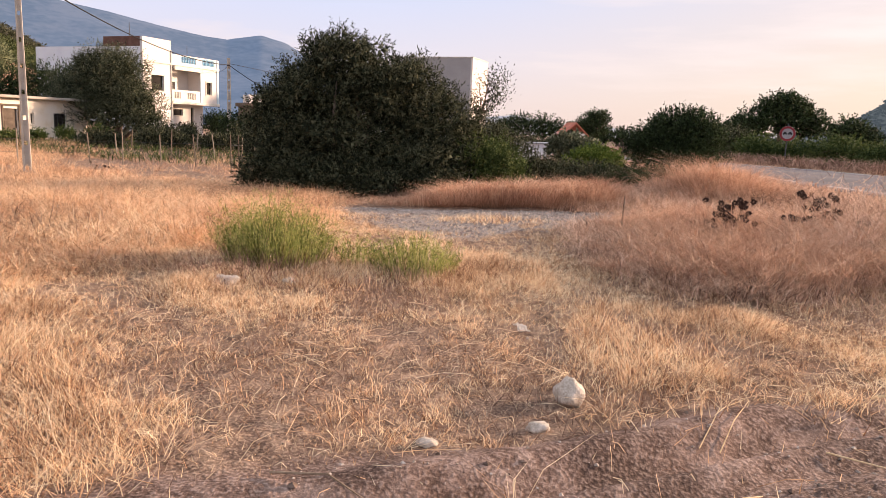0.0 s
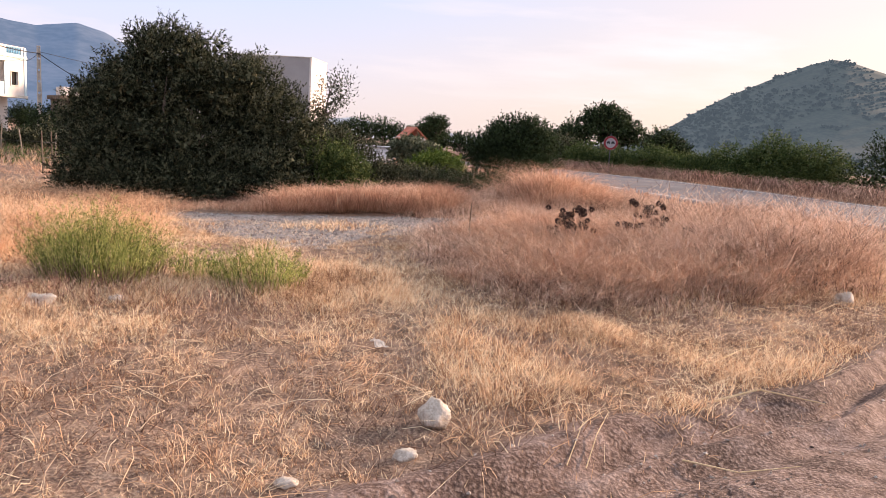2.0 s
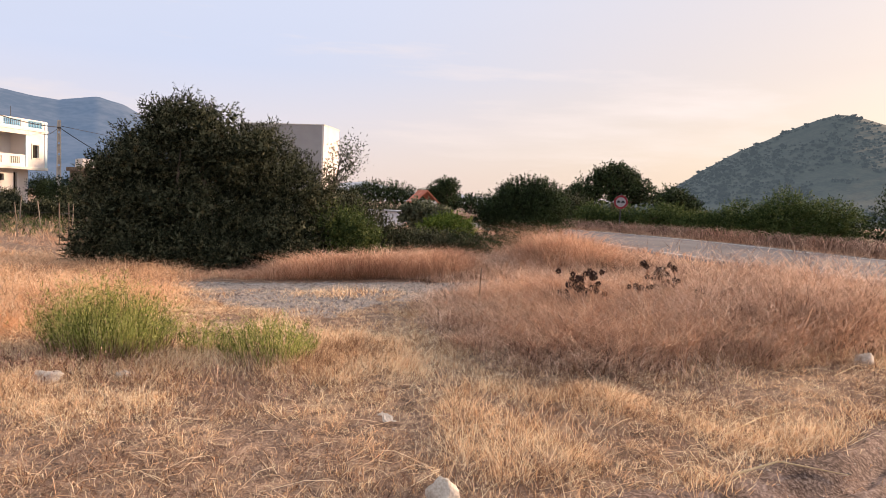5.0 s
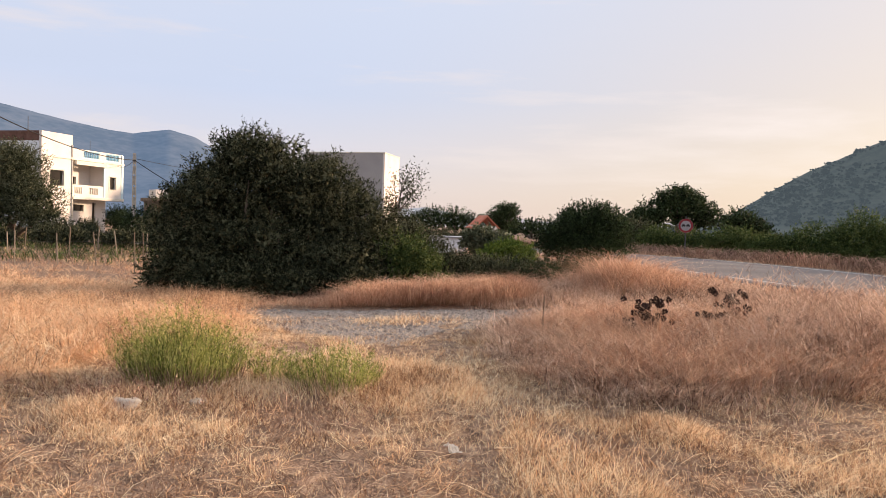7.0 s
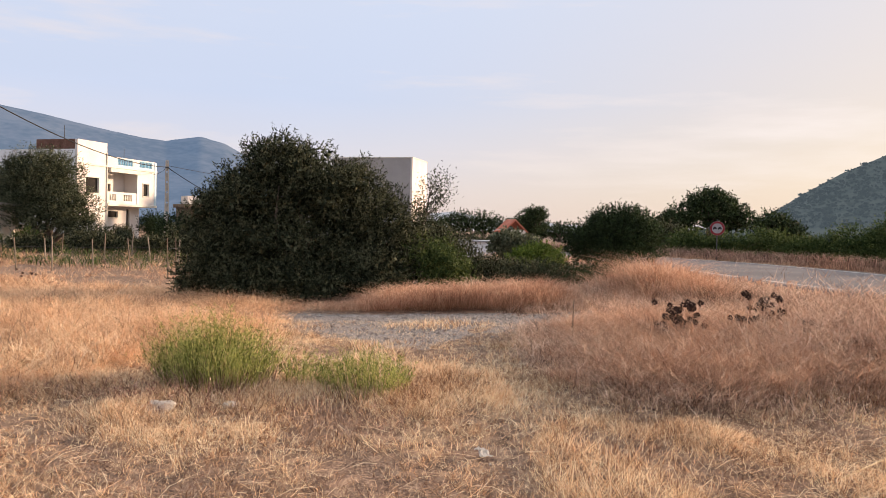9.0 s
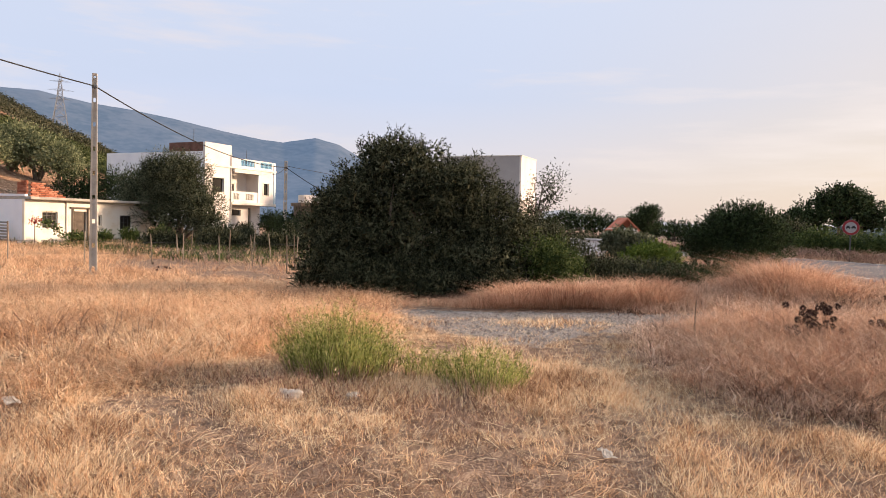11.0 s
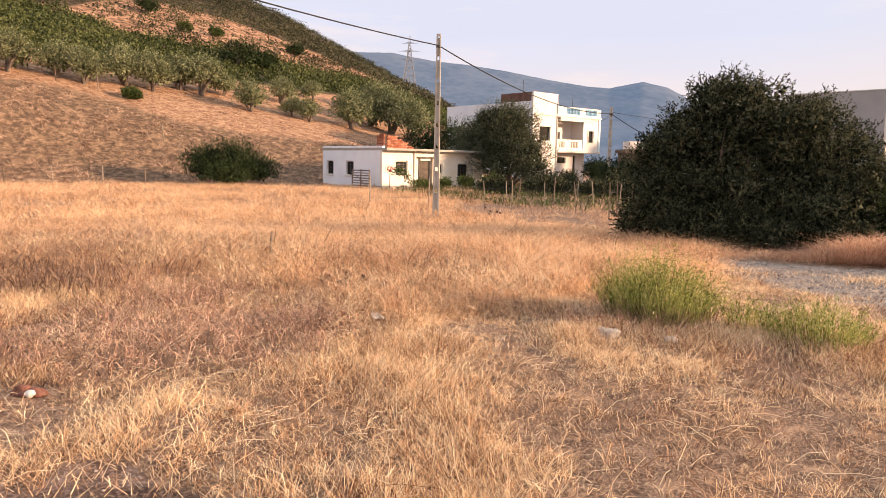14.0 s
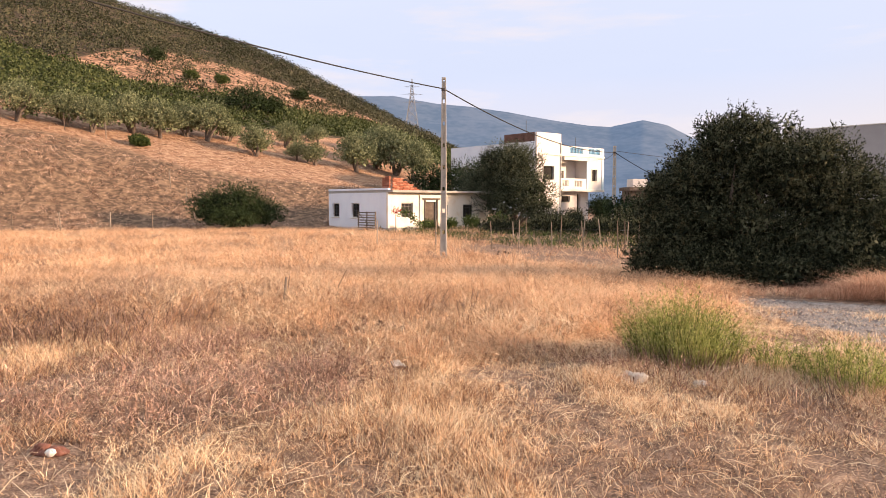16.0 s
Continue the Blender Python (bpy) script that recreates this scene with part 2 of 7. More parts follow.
M_SIGNBLACK = mat("sign_black", tri((0.015, 0.015, 0.017), (0.025, 0.025, 0.027), (0.04, 0.04, 0.04)), 6, 60, 0.5, 0)
M_LINE = mat("worn_road_paint", tri((0.36, 0.35, 0.33), (0.62, 0.61, 0.58), (0.76, 0.75, 0.72)), 1.5, 30, 0.7, 0.1)
M_ASPHALT = mat("old_asphalt", tri((0.085, 0.078, 0.082), (0.135, 0.125, 0.13), (0.20, 0.19, 0.19)), 0.5, 60, 0.8, 0.3)
M_ROOFRED = mat("red_roof", tri((0.36, 0.11, 0.07), (0.48, 0.16, 0.10), (0.58, 0.24, 0.16)), 2, 20, 0.8, 0.2)
M_PAPER = mat("crumpled_paper", tri((0.55, 0.5, 0.45), (0.72, 0.68, 0.63), (0.82, 0.8, 0.77)), 12, 70, 0.8, 0.3)
M_FLOWER = mat("red_flower", tri((0.22, 0.008, 0.012), (0.38, 0.012, 0.016), (0.5, 0.03, 0.035)), 8, 40, 0.6, 0, "island", thin=0.2)
M_THISTLE = mat("dead_thistle_head", tri((0.018, 0.009, 0.008), (0.045, 0.023, 0.019), (0.10, 0.058, 0.046)), 20, 90, 0.9, 0, "island")
M_RAG = mat("terracotta_rag", tri((0.13, 0.055, 0.04), (0.21, 0.095, 0.07), (0.32, 0.17, 0.13)), 9, 70, 0.9, 0.4)


# ---- shape helpers ----
def smooth(a, b, v):
    t = np.clip((np.asarray(v, float) - a) / (b - a), 0, 1)
    return t * t * (3 - 2 * t)


def lattice(ix, iy, seed):
    h = (ix.astype(np.int64) * 374761393 + iy.astype(np.int64) * 668265263 + seed * 974634643) & 0x7FFFFFFF
    h = ((h ^ (h >> 13)) * 1274126177) & 0x7FFFFFFF
    return ((h ^ (h >> 16)) & 0xFFFF) / 65535.0


def vnoise(x, y, size, seed=0):
    """Smooth value noise from 0 to 1 over the plan, with cells of that size."""
    x, y = np.asarray(x, float) / size, np.asarray(y, float) / size
    ix, iy = np.floor(x), np.floor(y)
    fx, fy = x - ix, y - iy
    fx, fy = fx * fx * (3 - 2 * fx), fy * fy * (3 - 2 * fy)
    a, b = lattice(ix, iy, seed), lattice(ix + 1, iy, seed)
    c, d = lattice(ix, iy + 1, seed), lattice(ix + 1, iy + 1, seed)
    return (a * (1 - fx) + b * fx) * (1 - fy) + (c * (1 - fx) + d * fx) * fy


def fractal(x, y, size, seed=0, octaves=4):
    v, amp, tot = 0, 1.0, 0.0
    for o in range(octaves):
        v = v + amp * vnoise(x, y, size / 2 ** o, seed + o * 7)
        tot += amp
        amp *= 0.5
    return v / tot


def mesh_of(name, verts, loops, sizes, material, flat=True):
    """A mesh from numpy arrays: corner indices and the corner count of each face."""
    me = bpy.data.meshes.new(name)
    verts, loops, sizes = np.asarray(verts, np.float32), np.asarray(loops, np.int32).ravel(), np.asarray(sizes, np.int32)
    me.vertices.add(len(verts))
    me.vertices.foreach_set("co", verts.ravel())
    me.loops.add(len(loops))
    me.loops.foreach_set("vertex_index", loops)
    me.polygons.add(len(sizes))
    me.polygons.foreach_set("loop_start", np.concatenate(([0], np.cumsum(sizes)[:-1])).astype(np.int32))
    me.polygons.foreach_set("use_smooth", np.full(len(sizes), not flat))
    me.update(calc_edges=True)
    me.materials.append(material)
    return me


def link(name, me, parent=None, label=""):
    ob = new(name, me)
    if parent is not None:
        ob.parent = parent
    if label:
        tagged(ob, label)
    return ob


def part(name, bm, material, parent=None, label="", smoothed=False):
    me = bpy.data.meshes.new(name)
    bm.to_mesh(me)
    bm.free()
    me.materials.append(material)
    if smoothed:
        for p in me.polygons:
            p.use_smooth = True
    return link(name, me, parent, label)


def thing(name, label, category, at=(0, 0, 0), turn=0.0, group="", kind=""):
    ob = new(name)
    ob.matrix_world = pose(*at, 0, 0, turn)
    return tagged(ob, label, category, group, kind)


def box(bm, lo, hi, bevel=0.0):
    got = bmesh.ops.create_cube(bm, size=1.0)["verts"]
    c = [(a + b) / 2 for a, b in zip(lo, hi)]
    s = [abs(b - a) for a, b in zip(lo, hi)]
    for v in got:
        v.co = Vector((c[0] + v.co.x * s[0], c[1] + v.co.y * s[1], c[2] + v.co.z * s[2]))
    if bevel:
        edges = list({e for v in got for e in v.link_edges})
        bmesh.ops.bevel(bm, geom=edges, offset=bevel, segments=1, affect="EDGES")
    return bm


def boxed(*boxes, bevel=0.0):
    bm = bmesh.new()
    for lo, hi in boxes:
        box(bm, lo, hi, bevel)
    return bm


def tube(bm, points, radii, sides=6):
    """A tapered tube along points."""
    rings = []
    points = [Vector(p) for p in points]
    for i, p in enumerate(points):
        d = (points[min(i + 1, len(points) - 1)] - points[max(i - 1, 0)]).normalized()
        a = d.orthogonal().normalized()
        b = d.cross(a)
        if rings and i:
            a = (keep - d * keep.dot(d)).normalized()
            b = d.cross(a)
        keep = a
        rings.append([bm.verts.new(p + (a * math.cos(k * math.tau / sides) + b * math.sin(k * math.tau / sides)) * radii[i]) for k in range(sides)])
    for r, s in zip(rings, rings[1:]):
        for k in range(sides):
            bm.faces.new((r[k], r[(k + 1) % sides], s[(k + 1) % sides], s[k]))
    bm.faces.new(rings[0][::-1])
    bm.faces.new(rings[-1])
    return bm


def blob(bm, centre, radii, seed, rough=0.2, detail=2):
    """An uneven stone-like lump."""
    got = bmesh.ops.create_icosphere(bm, subdivisions=detail, radius=1.0)["verts"]
    for v in got:
        n = noise.noise(v.co * 1.3 + Vector((seed * 3.7, seed, 0))) + 0.5 * noise.noise(v.co * 3.1 + Vector((seed, 0, seed)))
        v.co = Vector((v.co.x * radii[0], v.co.y * radii[1], v.co.z * radii[2])) * (1 + rough * n) + Vector(centre)
    return bm


# ---- the lie of the land ----
EDGE_X = (-9, -6, -3, -1.5, -0.48, 0.4, 1.42, 2.75, 5.0, 8.0, 11.0)
EDGE_Y = (-0.5, 1.0, 2.5, 3.05, 3.5, 3.95, 4.5, 5.05, 7.0, 9.6, 13.0)
ROAD_MID = [(24, -22), (20, -9), (17, 1), (14.6, 8.5), (12.6, 14.2), (11.8, 16.5), (11.0, 18.9), (10.4, 21.8), (10.0, 25.5), (9.3, 29), (7.6, 33), (4.5, 37), (-1, 41), (-8, 45)]
ROAD_Z, ROAD_HALF = 0.34, 3.55
RIDGE_AZ = (-140, -110, -90, -75, -65, -56.7, -52.2, -48.4, -44.4, -40.2, -36.8, -33, -29, -24)
RIDGE_Z = (20, 45, 60, 62, 56, 48.6, 44.1, 39.3, 32.6, 25.3, 19.8, 12, 4, 0)


HILL_AZ = (-80, -68, -63, -59.5, -55, -51, -47, -44.5, -41.5, -36)
TERRACE_R = (74, 74, 72, 70, 66.5, 66.3, 66.5, 67, 71, 72)
GREEN_R = (86, 86, 84.5, 84.8, 85.3, 91, 95, 103, 110, 115)
BARE_R = (113, 113, 112, 108, 110, 115, 119, 130, 150, 164)
UPPER_R = (108, 109, 115, 133, 145, 147, 147, 154, 160, 165)


def resample(points, step):
    """Even steps along a smooth line through points."""
    p = np.array(points, float)
    t = np.concatenate(([0], np.cumsum(np.hypot(*np.diff(p, axis=0).T))))
    s = np.arange(0, t[-1], step)
    out = np.stack([np.interp(s, t, p[:, k]) for k in range(2)], 1)
    for _ in range(6):
        out[1:-1] = (out[:-2] + 2 * out[1:-1] + out[2:]) / 4
    return out


ROAD = resample(ROAD_MID, 1.0)


def road_dist(x, y):
    x, y = np.asarray(x, float), np.asarray(y, float)
    best = np.full(x.shape, 1e9)
    for a, b in ROAD:
        best = np.minimum(best, (x - a) ** 2 + (y - b) ** 2)
    return np.sqrt(best)


def dirt_at(x, y):
    """1 on the bare earth of the track, 0 in the grass."""
    wob = (fractal(x, y, 1.1, 3) - 0.5) * 0.9
    far = 1 - smooth(10.5, 13, x)
    patch = 0.85 * smooth(1.0, 0.35, ((np.asarray(x) + 3.2) / 0.42) ** 2 + ((np.asarray(y) - 2.35) / 0.28) ** 2 + wob * 0.8)
    return np.maximum(smooth(0.22, -0.22, np.asarray(y) - np.interp(x, EDGE_X, EDGE_Y) + wob) * far, patch)


def gravel_at(x, y):
    """1 on the grey gravel turning place."""
    x, y = np.asarray(x, float), np.asarray(y, float)
    near = np.interp(x, (-7, -4.9, -3.3, -2.3, -0.6, 1.0, 2.2, 4), (14.3, 13.3, 11.8, 10.9, 10.6, 11.9, 13.2, 15.2))
    far = np.interp(x, (-7, -5.1, -3.4, -1.8, 1.2, 2.8, 4), (15.0, 14.2, 13.8, 13.6, 14.0, 14.9, 15.6))
    wob = (fractal(x, y, 1.1, 21) - 0.5) * 2.4
    return smooth(-0.35, 0.35, y - near + wob) * smooth(0.25, -0.2, y - far + wob * 0.3) * smooth(-6.6, -5.2, x) * smooth(4.2, 3.2, x)


def height(x, y):
    x, y = np.asarray(x, float), np.asarray(y, float)
    r, az = np.hypot(x, y), np.degrees(np.arctan2(x, y))
    left = smooth(4, -14, az) * smooth(-170, -120, az)
    z = left * (-0.62 * smooth(10, 27, r) + 0.30 * smooth(30, 52, r))
    ridge = np.interp(az, RIDGE_AZ, RIDGE_Z)
    up = np.clip((r - 50) / 150, 0, None)
    prof = np.where(up < 1, up * (0.92 + 0.08 * up), 1 - 0.5 * (up - 1))
    rise = ridge * np.clip(prof, -0.2, 1) * smooth(0, 0.12, up)
    z = z + rise + rise * 0.05 * (fractal(x, y, 40, 5, 3) - 0.5) * smooth(0.05, 0.3, up)
    far = smooth(80, 400, r) * (1 - np.clip(ridge / 10, 0, 1))
    z = z - 3.0 * far * smooth(70, 30, np.abs(az))
    d = road_dist(np.clip(x, -60, 60), np.clip(y, -60, 80))
    bank = smooth(9.5, 4.2, d)
    z = z * (1 - bank) + (ROAD_Z - 0.06) * bank
    z = z + 0.22 * np.exp(-((x - 3.9) ** 2 + (y - 16.4) ** 2) / 2.2)
    return z


def hill_zones(x, y):
    """Shares of the hillside's bands: lower slope, terrace, green maquis, bare soil, dry scrub below the crest."""
    x, y = np.asarray(x, float), np.asarray(y, float)
    r, az = np.hypot(x, y), np.degrees(np.arctan2(x, y))
    on = smooth(-30, -35, az) * smooth(-150, -120, az) * smooth(49, 54, r)
    q = r + 9 * (fractal(x, y, 22, 51) - 0.5) + 5 * (fractal(x, y, 6, 57, 3) - 0.5)
    edge = [np.interp(az, HILL_AZ, t) for t in (TERRACE_R, GREEN_R, BARE_R, UPPER_R)]
    step = [smooth(e - w, e + w, v) for e, w, v in zip(edge, (2.5, 0.8, 2.0, 2.5), (r + 4 * (fractal(x, y, 9, 53) - 0.5), r + 2.4 * (fractal(x, y, 7, 55) - 0.5), q, q))]
    step[3] = np.maximum(step[3], 0) * smooth(edge[2] - 3, edge[2], q)
    lower, terrace, green, bare, upper = on * (1 - step[0]), on * step[0] * (1 - step[1]), on * step[1] * (1 - step[2]), on * step[2] * (1 - step[3]), on * step[2] * step[3]
    return lower, terrace, green, bare, upper


def ground_z(x, y):
    """The soil's height with its small relief: clods, ruts of tyres and tufts' hummocks."""
    x, y = np.asarray(x, float), np.asarray(y, float)
    near = 1 - smooth(30, 60, np.hypot(x, y))
    dirt, gravel = dirt_at(x, y), gravel_at(x, y)
    z = height(x, y)
    z = z + near * (1 - dirt) * (1 - gravel) * 0.07 * (fractal(x, y, 1.2, 9) - 0.5)
    e = y - np.interp(x, EDGE_X, EDGE_Y) + 0.16 * (vnoise(x, y, 1.6, 31) - 0.5)
    rut = -0.075 * np.exp(-((e + 0.30) / 0.10) ** 2) + 0.05 * np.exp(-((e + 0.06) / 0.12) ** 2) - 0.055 * np.exp(-((e + 0.62) / 0.12) ** 2) + 0.022 * np.exp(-((e + 0.46) / 0.06) ** 2)
    rut = rut - 0.03 * np.exp(-((e + 1.9) / 0.16) ** 2) + 0.02 * np.exp(-((e + 1.62) / 0.08) ** 2)
    tread = 0.012 * np.sin((x * 0.9 + y * 0.45) * 42) * np.exp(-((e + 0.80) / 0.10) ** 2)
    z = z + dirt * near * (rut * smooth(-2.2, 0.2, x) + tread * smooth(0.2, 0.8, x) * smooth(2.6, 1.6, x))
    z = z + dirt * near * 0.05 * (fractal(x, y, 0.4, 41, 5) - 0.5)
    return z


def build_ground():
    rad = np.concatenate((np.linspace(0.0, 1.6, 6), np.arange(1.7, 9.0, 0.065), np.geomspace(9.0, 60, 74), np.geomspace(61, 260, 58), np.geomspace(266, 4200, 34)))
    ang = np.radians(np.concatenate((np.arange(-112, 62, 0.5), np.arange(62, 248, 4.0))))
    A, R = np.meshgrid(ang, rad)
    X, Y = R * np.sin(A), R * np.cos(A)
    Z = ground_z(X, Y)
    nr, na = R.shape
    idx = np.arange(nr * na).reshape(nr, na)
    nxt = np.roll(idx, -1, axis=1)
    quads = np.stack((idx[:-1], idx[1:], nxt[1:], nxt[:-1]), -1).reshape(-1, 4)
    me = mesh_of("ground", np.stack((X, Y, Z), -1).reshape(-1, 3), quads, np.full(len(quads), 4), M_GROUND, flat=False)
    xf, yf = X.ravel(), Y.ravel()
    lower, terrace, green, bare, upper = hill_zones(xf, yf)
    for name, v in (("dirt", dirt_at(xf, yf)), ("gravel", gravel_at(xf, yf)), ("soil", terrace), ("bare", bare), ("scrub", green), ("upper", upper), ("lower", lower)):
        at = me.attributes.new(name, "FLOAT", "POINT")
        at.data.foreach_set("value", v.astype(np.float32))
    return tagged(link("ground", me), "dry rural ground of straw, bare earth, gravel and a rising hillside", "ground", kind="structure")


def ground_material():
    m = bpy.data.materials.new("ground")
    m.use_nodes = True
    n, l = m.node_tree.nodes, m.node_tree.links
    bsdf = n["Principled BSDF"]
    bsdf.inputs["Roughness"].default_value = 0.95
    bsdf.inputs["Specular IOR Level"].default_value = 0.15
    tc = n.new("ShaderNodeTexCoord")

    def tex(scale, detail=6):
        t = n.new("ShaderNodeTexNoise")
        t.inputs["Scale"].default_value, t.inputs["Detail"].default_value = scale, detail
        l.new(tc.outputs["Object"], t.inputs["Vector"])
        return t.outputs["Fac"]

    def ramp(fac, stops):
        r = n.new("ShaderNodeValToRGB")
        els = r.color_ramp.elements
        while len(els) < len(stops):
            els.new(0.5)
        for e, (p, c) in zip(els, stops):
            e.position, e.color = p, (*c, 1)
        l.new(fac, r.inputs["Fac"])
        return r.outputs["Color"]

    def blend(fac, a, b):
        x = n.new("ShaderNodeMix")
        x.data_type = "RGBA"
        l.new(fac, x.inputs["Factor"])
        l.new(a, x.inputs["A"])
        l.new(b, x.inputs["B"])
        return x.outputs["Result"]

    def attr(name, noise_out, amount=0.5):
        """A zone with its border broken up by noise."""
        a = n.new("ShaderNodeAttribute")
        a.attribute_name = name
        s = n.new("ShaderNodeMath")
        s.operation = "MULTIPLY_ADD"
        s.inputs[1].default_value, s.inputs[2].default_value = amount, -amount / 2
        l.new(noise_out, s.inputs[0])
        q = n.new("ShaderNodeMath")
        l.new(a.outputs["Fac"], q.inputs[0])
        l.new(s.outputs[0], q.inputs[1])
        r = n.new("ShaderNodeMapRange")
        r.interpolation_type = "SMOOTHSTEP"
        r.inputs["From Min"].default_value, r.inputs["From Max"].default_value = 0.3, 0.7
        l.new(q.outputs[0], r.inputs["Value"])
        return r.outputs["Result"]

    fine, mid, big, huge = tex(55, 5), tex(7, 6), tex(0.9, 5), tex(0.12, 6)
    litter = ramp(mid, tri((0.07, 0.045, 0.033), (0.22, 0.145, 0.105), (0.46, 0.32, 0.22), (0.32, 0.5, 0.64)))
    litter2 = ramp(fine, tri((0.06, 0.04, 0.03), (0.21, 0.14, 0.105), (0.52, 0.38, 0.27), (0.36, 0.5, 0.64)))
    straw = blend(big, litter, litter2)
    earth = ramp(mid, tri((0.085, 0.054, 0.042), (0.215, 0.145, 0.115), (0.37, 0.27, 0.225), (0.36, 0.5, 0.63)))
    earth2 = ramp(fine, tri((0.075, 0.047, 0.037), (0.22, 0.148, 0.118), (0.46, 0.35, 0.295), (0.38, 0.52, 0.64)))
    earth = blend(big, earth, earth2)
    damp = ramp(fine, tri((0.045, 0.029, 0.023), (0.10, 0.066, 0.053), (0.23, 0.17, 0.14), (0.36, 0.52, 0.66)))
    earth = blend(ramp(tex(1.5, 7), ((0.47, (0, 0, 0)), (0.60, (0.9, 0.9, 0.9)))), earth, damp)
    gravel = ramp(fine, tri((0.13, 0.105, 0.09), (0.30, 0.26, 0.23), (0.50, 0.44, 0.40), (0.36, 0.5, 0.64)))
    soil = blend(tex(0.22, 3), ramp(tex(3.2, 10), tri((0.12, 0.062, 0.04), (0.29, 0.165, 0.10), (0.50, 0.33, 0.215), (0.34, 0.5, 0.64))), ramp(tex(1.4, 10), tri((0.17, 0.092, 0.058), (0.34, 0.205, 0.13), (0.52, 0.36, 0.235), (0.34, 0.5, 0.64))))
    lower = blend(tex(0.3, 3), ramp(tex(3.4, 10), tri((0.05, 0.034, 0.024), (0.13, 0.088, 0.058), (0.33, 0.215, 0.14), (0.36, 0.50, 0.64))), ramp(tex(1.6, 10), tri((0.07, 0.047, 0.033), (0.17, 0.112, 0.074), (0.38, 0.25, 0.155), (0.34, 0.5, 0.66))))
    scrub = ramp(tex(0.35, 6), tri((0.022, 0.025, 0.014), (0.05, 0.05, 0.03), (0.17, 0.12, 0.08), (0.38, 0.53, 0.68)))
    col = blend(attr("dirt", mid, 0.7), straw, earth)
    col = blend(attr("gravel", mid, 0.9), col, gravel)
    col = blend(attr("soil", big, 0.6), col, soil)
    col = blend(attr("lower", big, 0.6), col, lower)
    col = blend(attr("scrub", big, 0.7), col, scrub)
    bare = ramp(tex(1.1, 10), tri((0.07, 0.048, 0.03), (0.27, 0.15, 0.095), (0.46, 0.30, 0.195), (0.36, 0.5, 0.64)))
    col = blend(attr("bare", big, 0.9), col, bare)
    upper = ramp(tex(0.9, 8), tri((0.030, 0.025, 0.017), (0.065, 0.050, 0.034), (0.17, 0.115, 0.075), (0.36, 0.52, 0.68)))
    col = blend(attr("upper", big, 0.7), col, upper)
    l.new(col, bsdf.inputs["Base Color"])
    b1, b2 = n.new("ShaderNodeBump"), n.new("ShaderNodeBump")
    b1.inputs["Strength"].default_value, b1.inputs["Distance"].default_value = 0.6, 0.025
    b2.inputs["Strength"].default_value, b2.inputs["Distance"].default_value = 0.9, 0.014
    l.new(mid, b1.inputs["Height"])
    l.new(fine, b2.inputs["Height"])
    l.new(b1.outputs["Normal"], b2.inputs["Normal"])
    l.new(b2.outputs["Normal"], bsdf.inputs["Normal"])
    return m


M_GROUND = ground_material()
build_ground()


def far_material(name, dark, light, haze_glow, strength, scale):
    """Ground far off: scrub and bare patches; emission stands in for the haze in front of it."""
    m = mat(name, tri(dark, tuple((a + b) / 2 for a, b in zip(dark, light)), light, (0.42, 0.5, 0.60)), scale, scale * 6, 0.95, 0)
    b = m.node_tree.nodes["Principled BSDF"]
    b.inputs["Emission Color"].default_value = (*haze_glow, 1)
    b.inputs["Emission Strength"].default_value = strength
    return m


# Bluish emission in all four imitates haze over the distance.
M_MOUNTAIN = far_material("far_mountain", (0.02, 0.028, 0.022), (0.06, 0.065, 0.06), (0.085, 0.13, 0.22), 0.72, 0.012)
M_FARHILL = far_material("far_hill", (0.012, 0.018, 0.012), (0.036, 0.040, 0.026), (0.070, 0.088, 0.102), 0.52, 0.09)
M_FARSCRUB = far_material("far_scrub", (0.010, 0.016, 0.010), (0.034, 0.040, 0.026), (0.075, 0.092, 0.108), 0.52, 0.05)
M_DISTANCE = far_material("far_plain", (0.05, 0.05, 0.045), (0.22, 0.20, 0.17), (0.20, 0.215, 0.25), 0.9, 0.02)


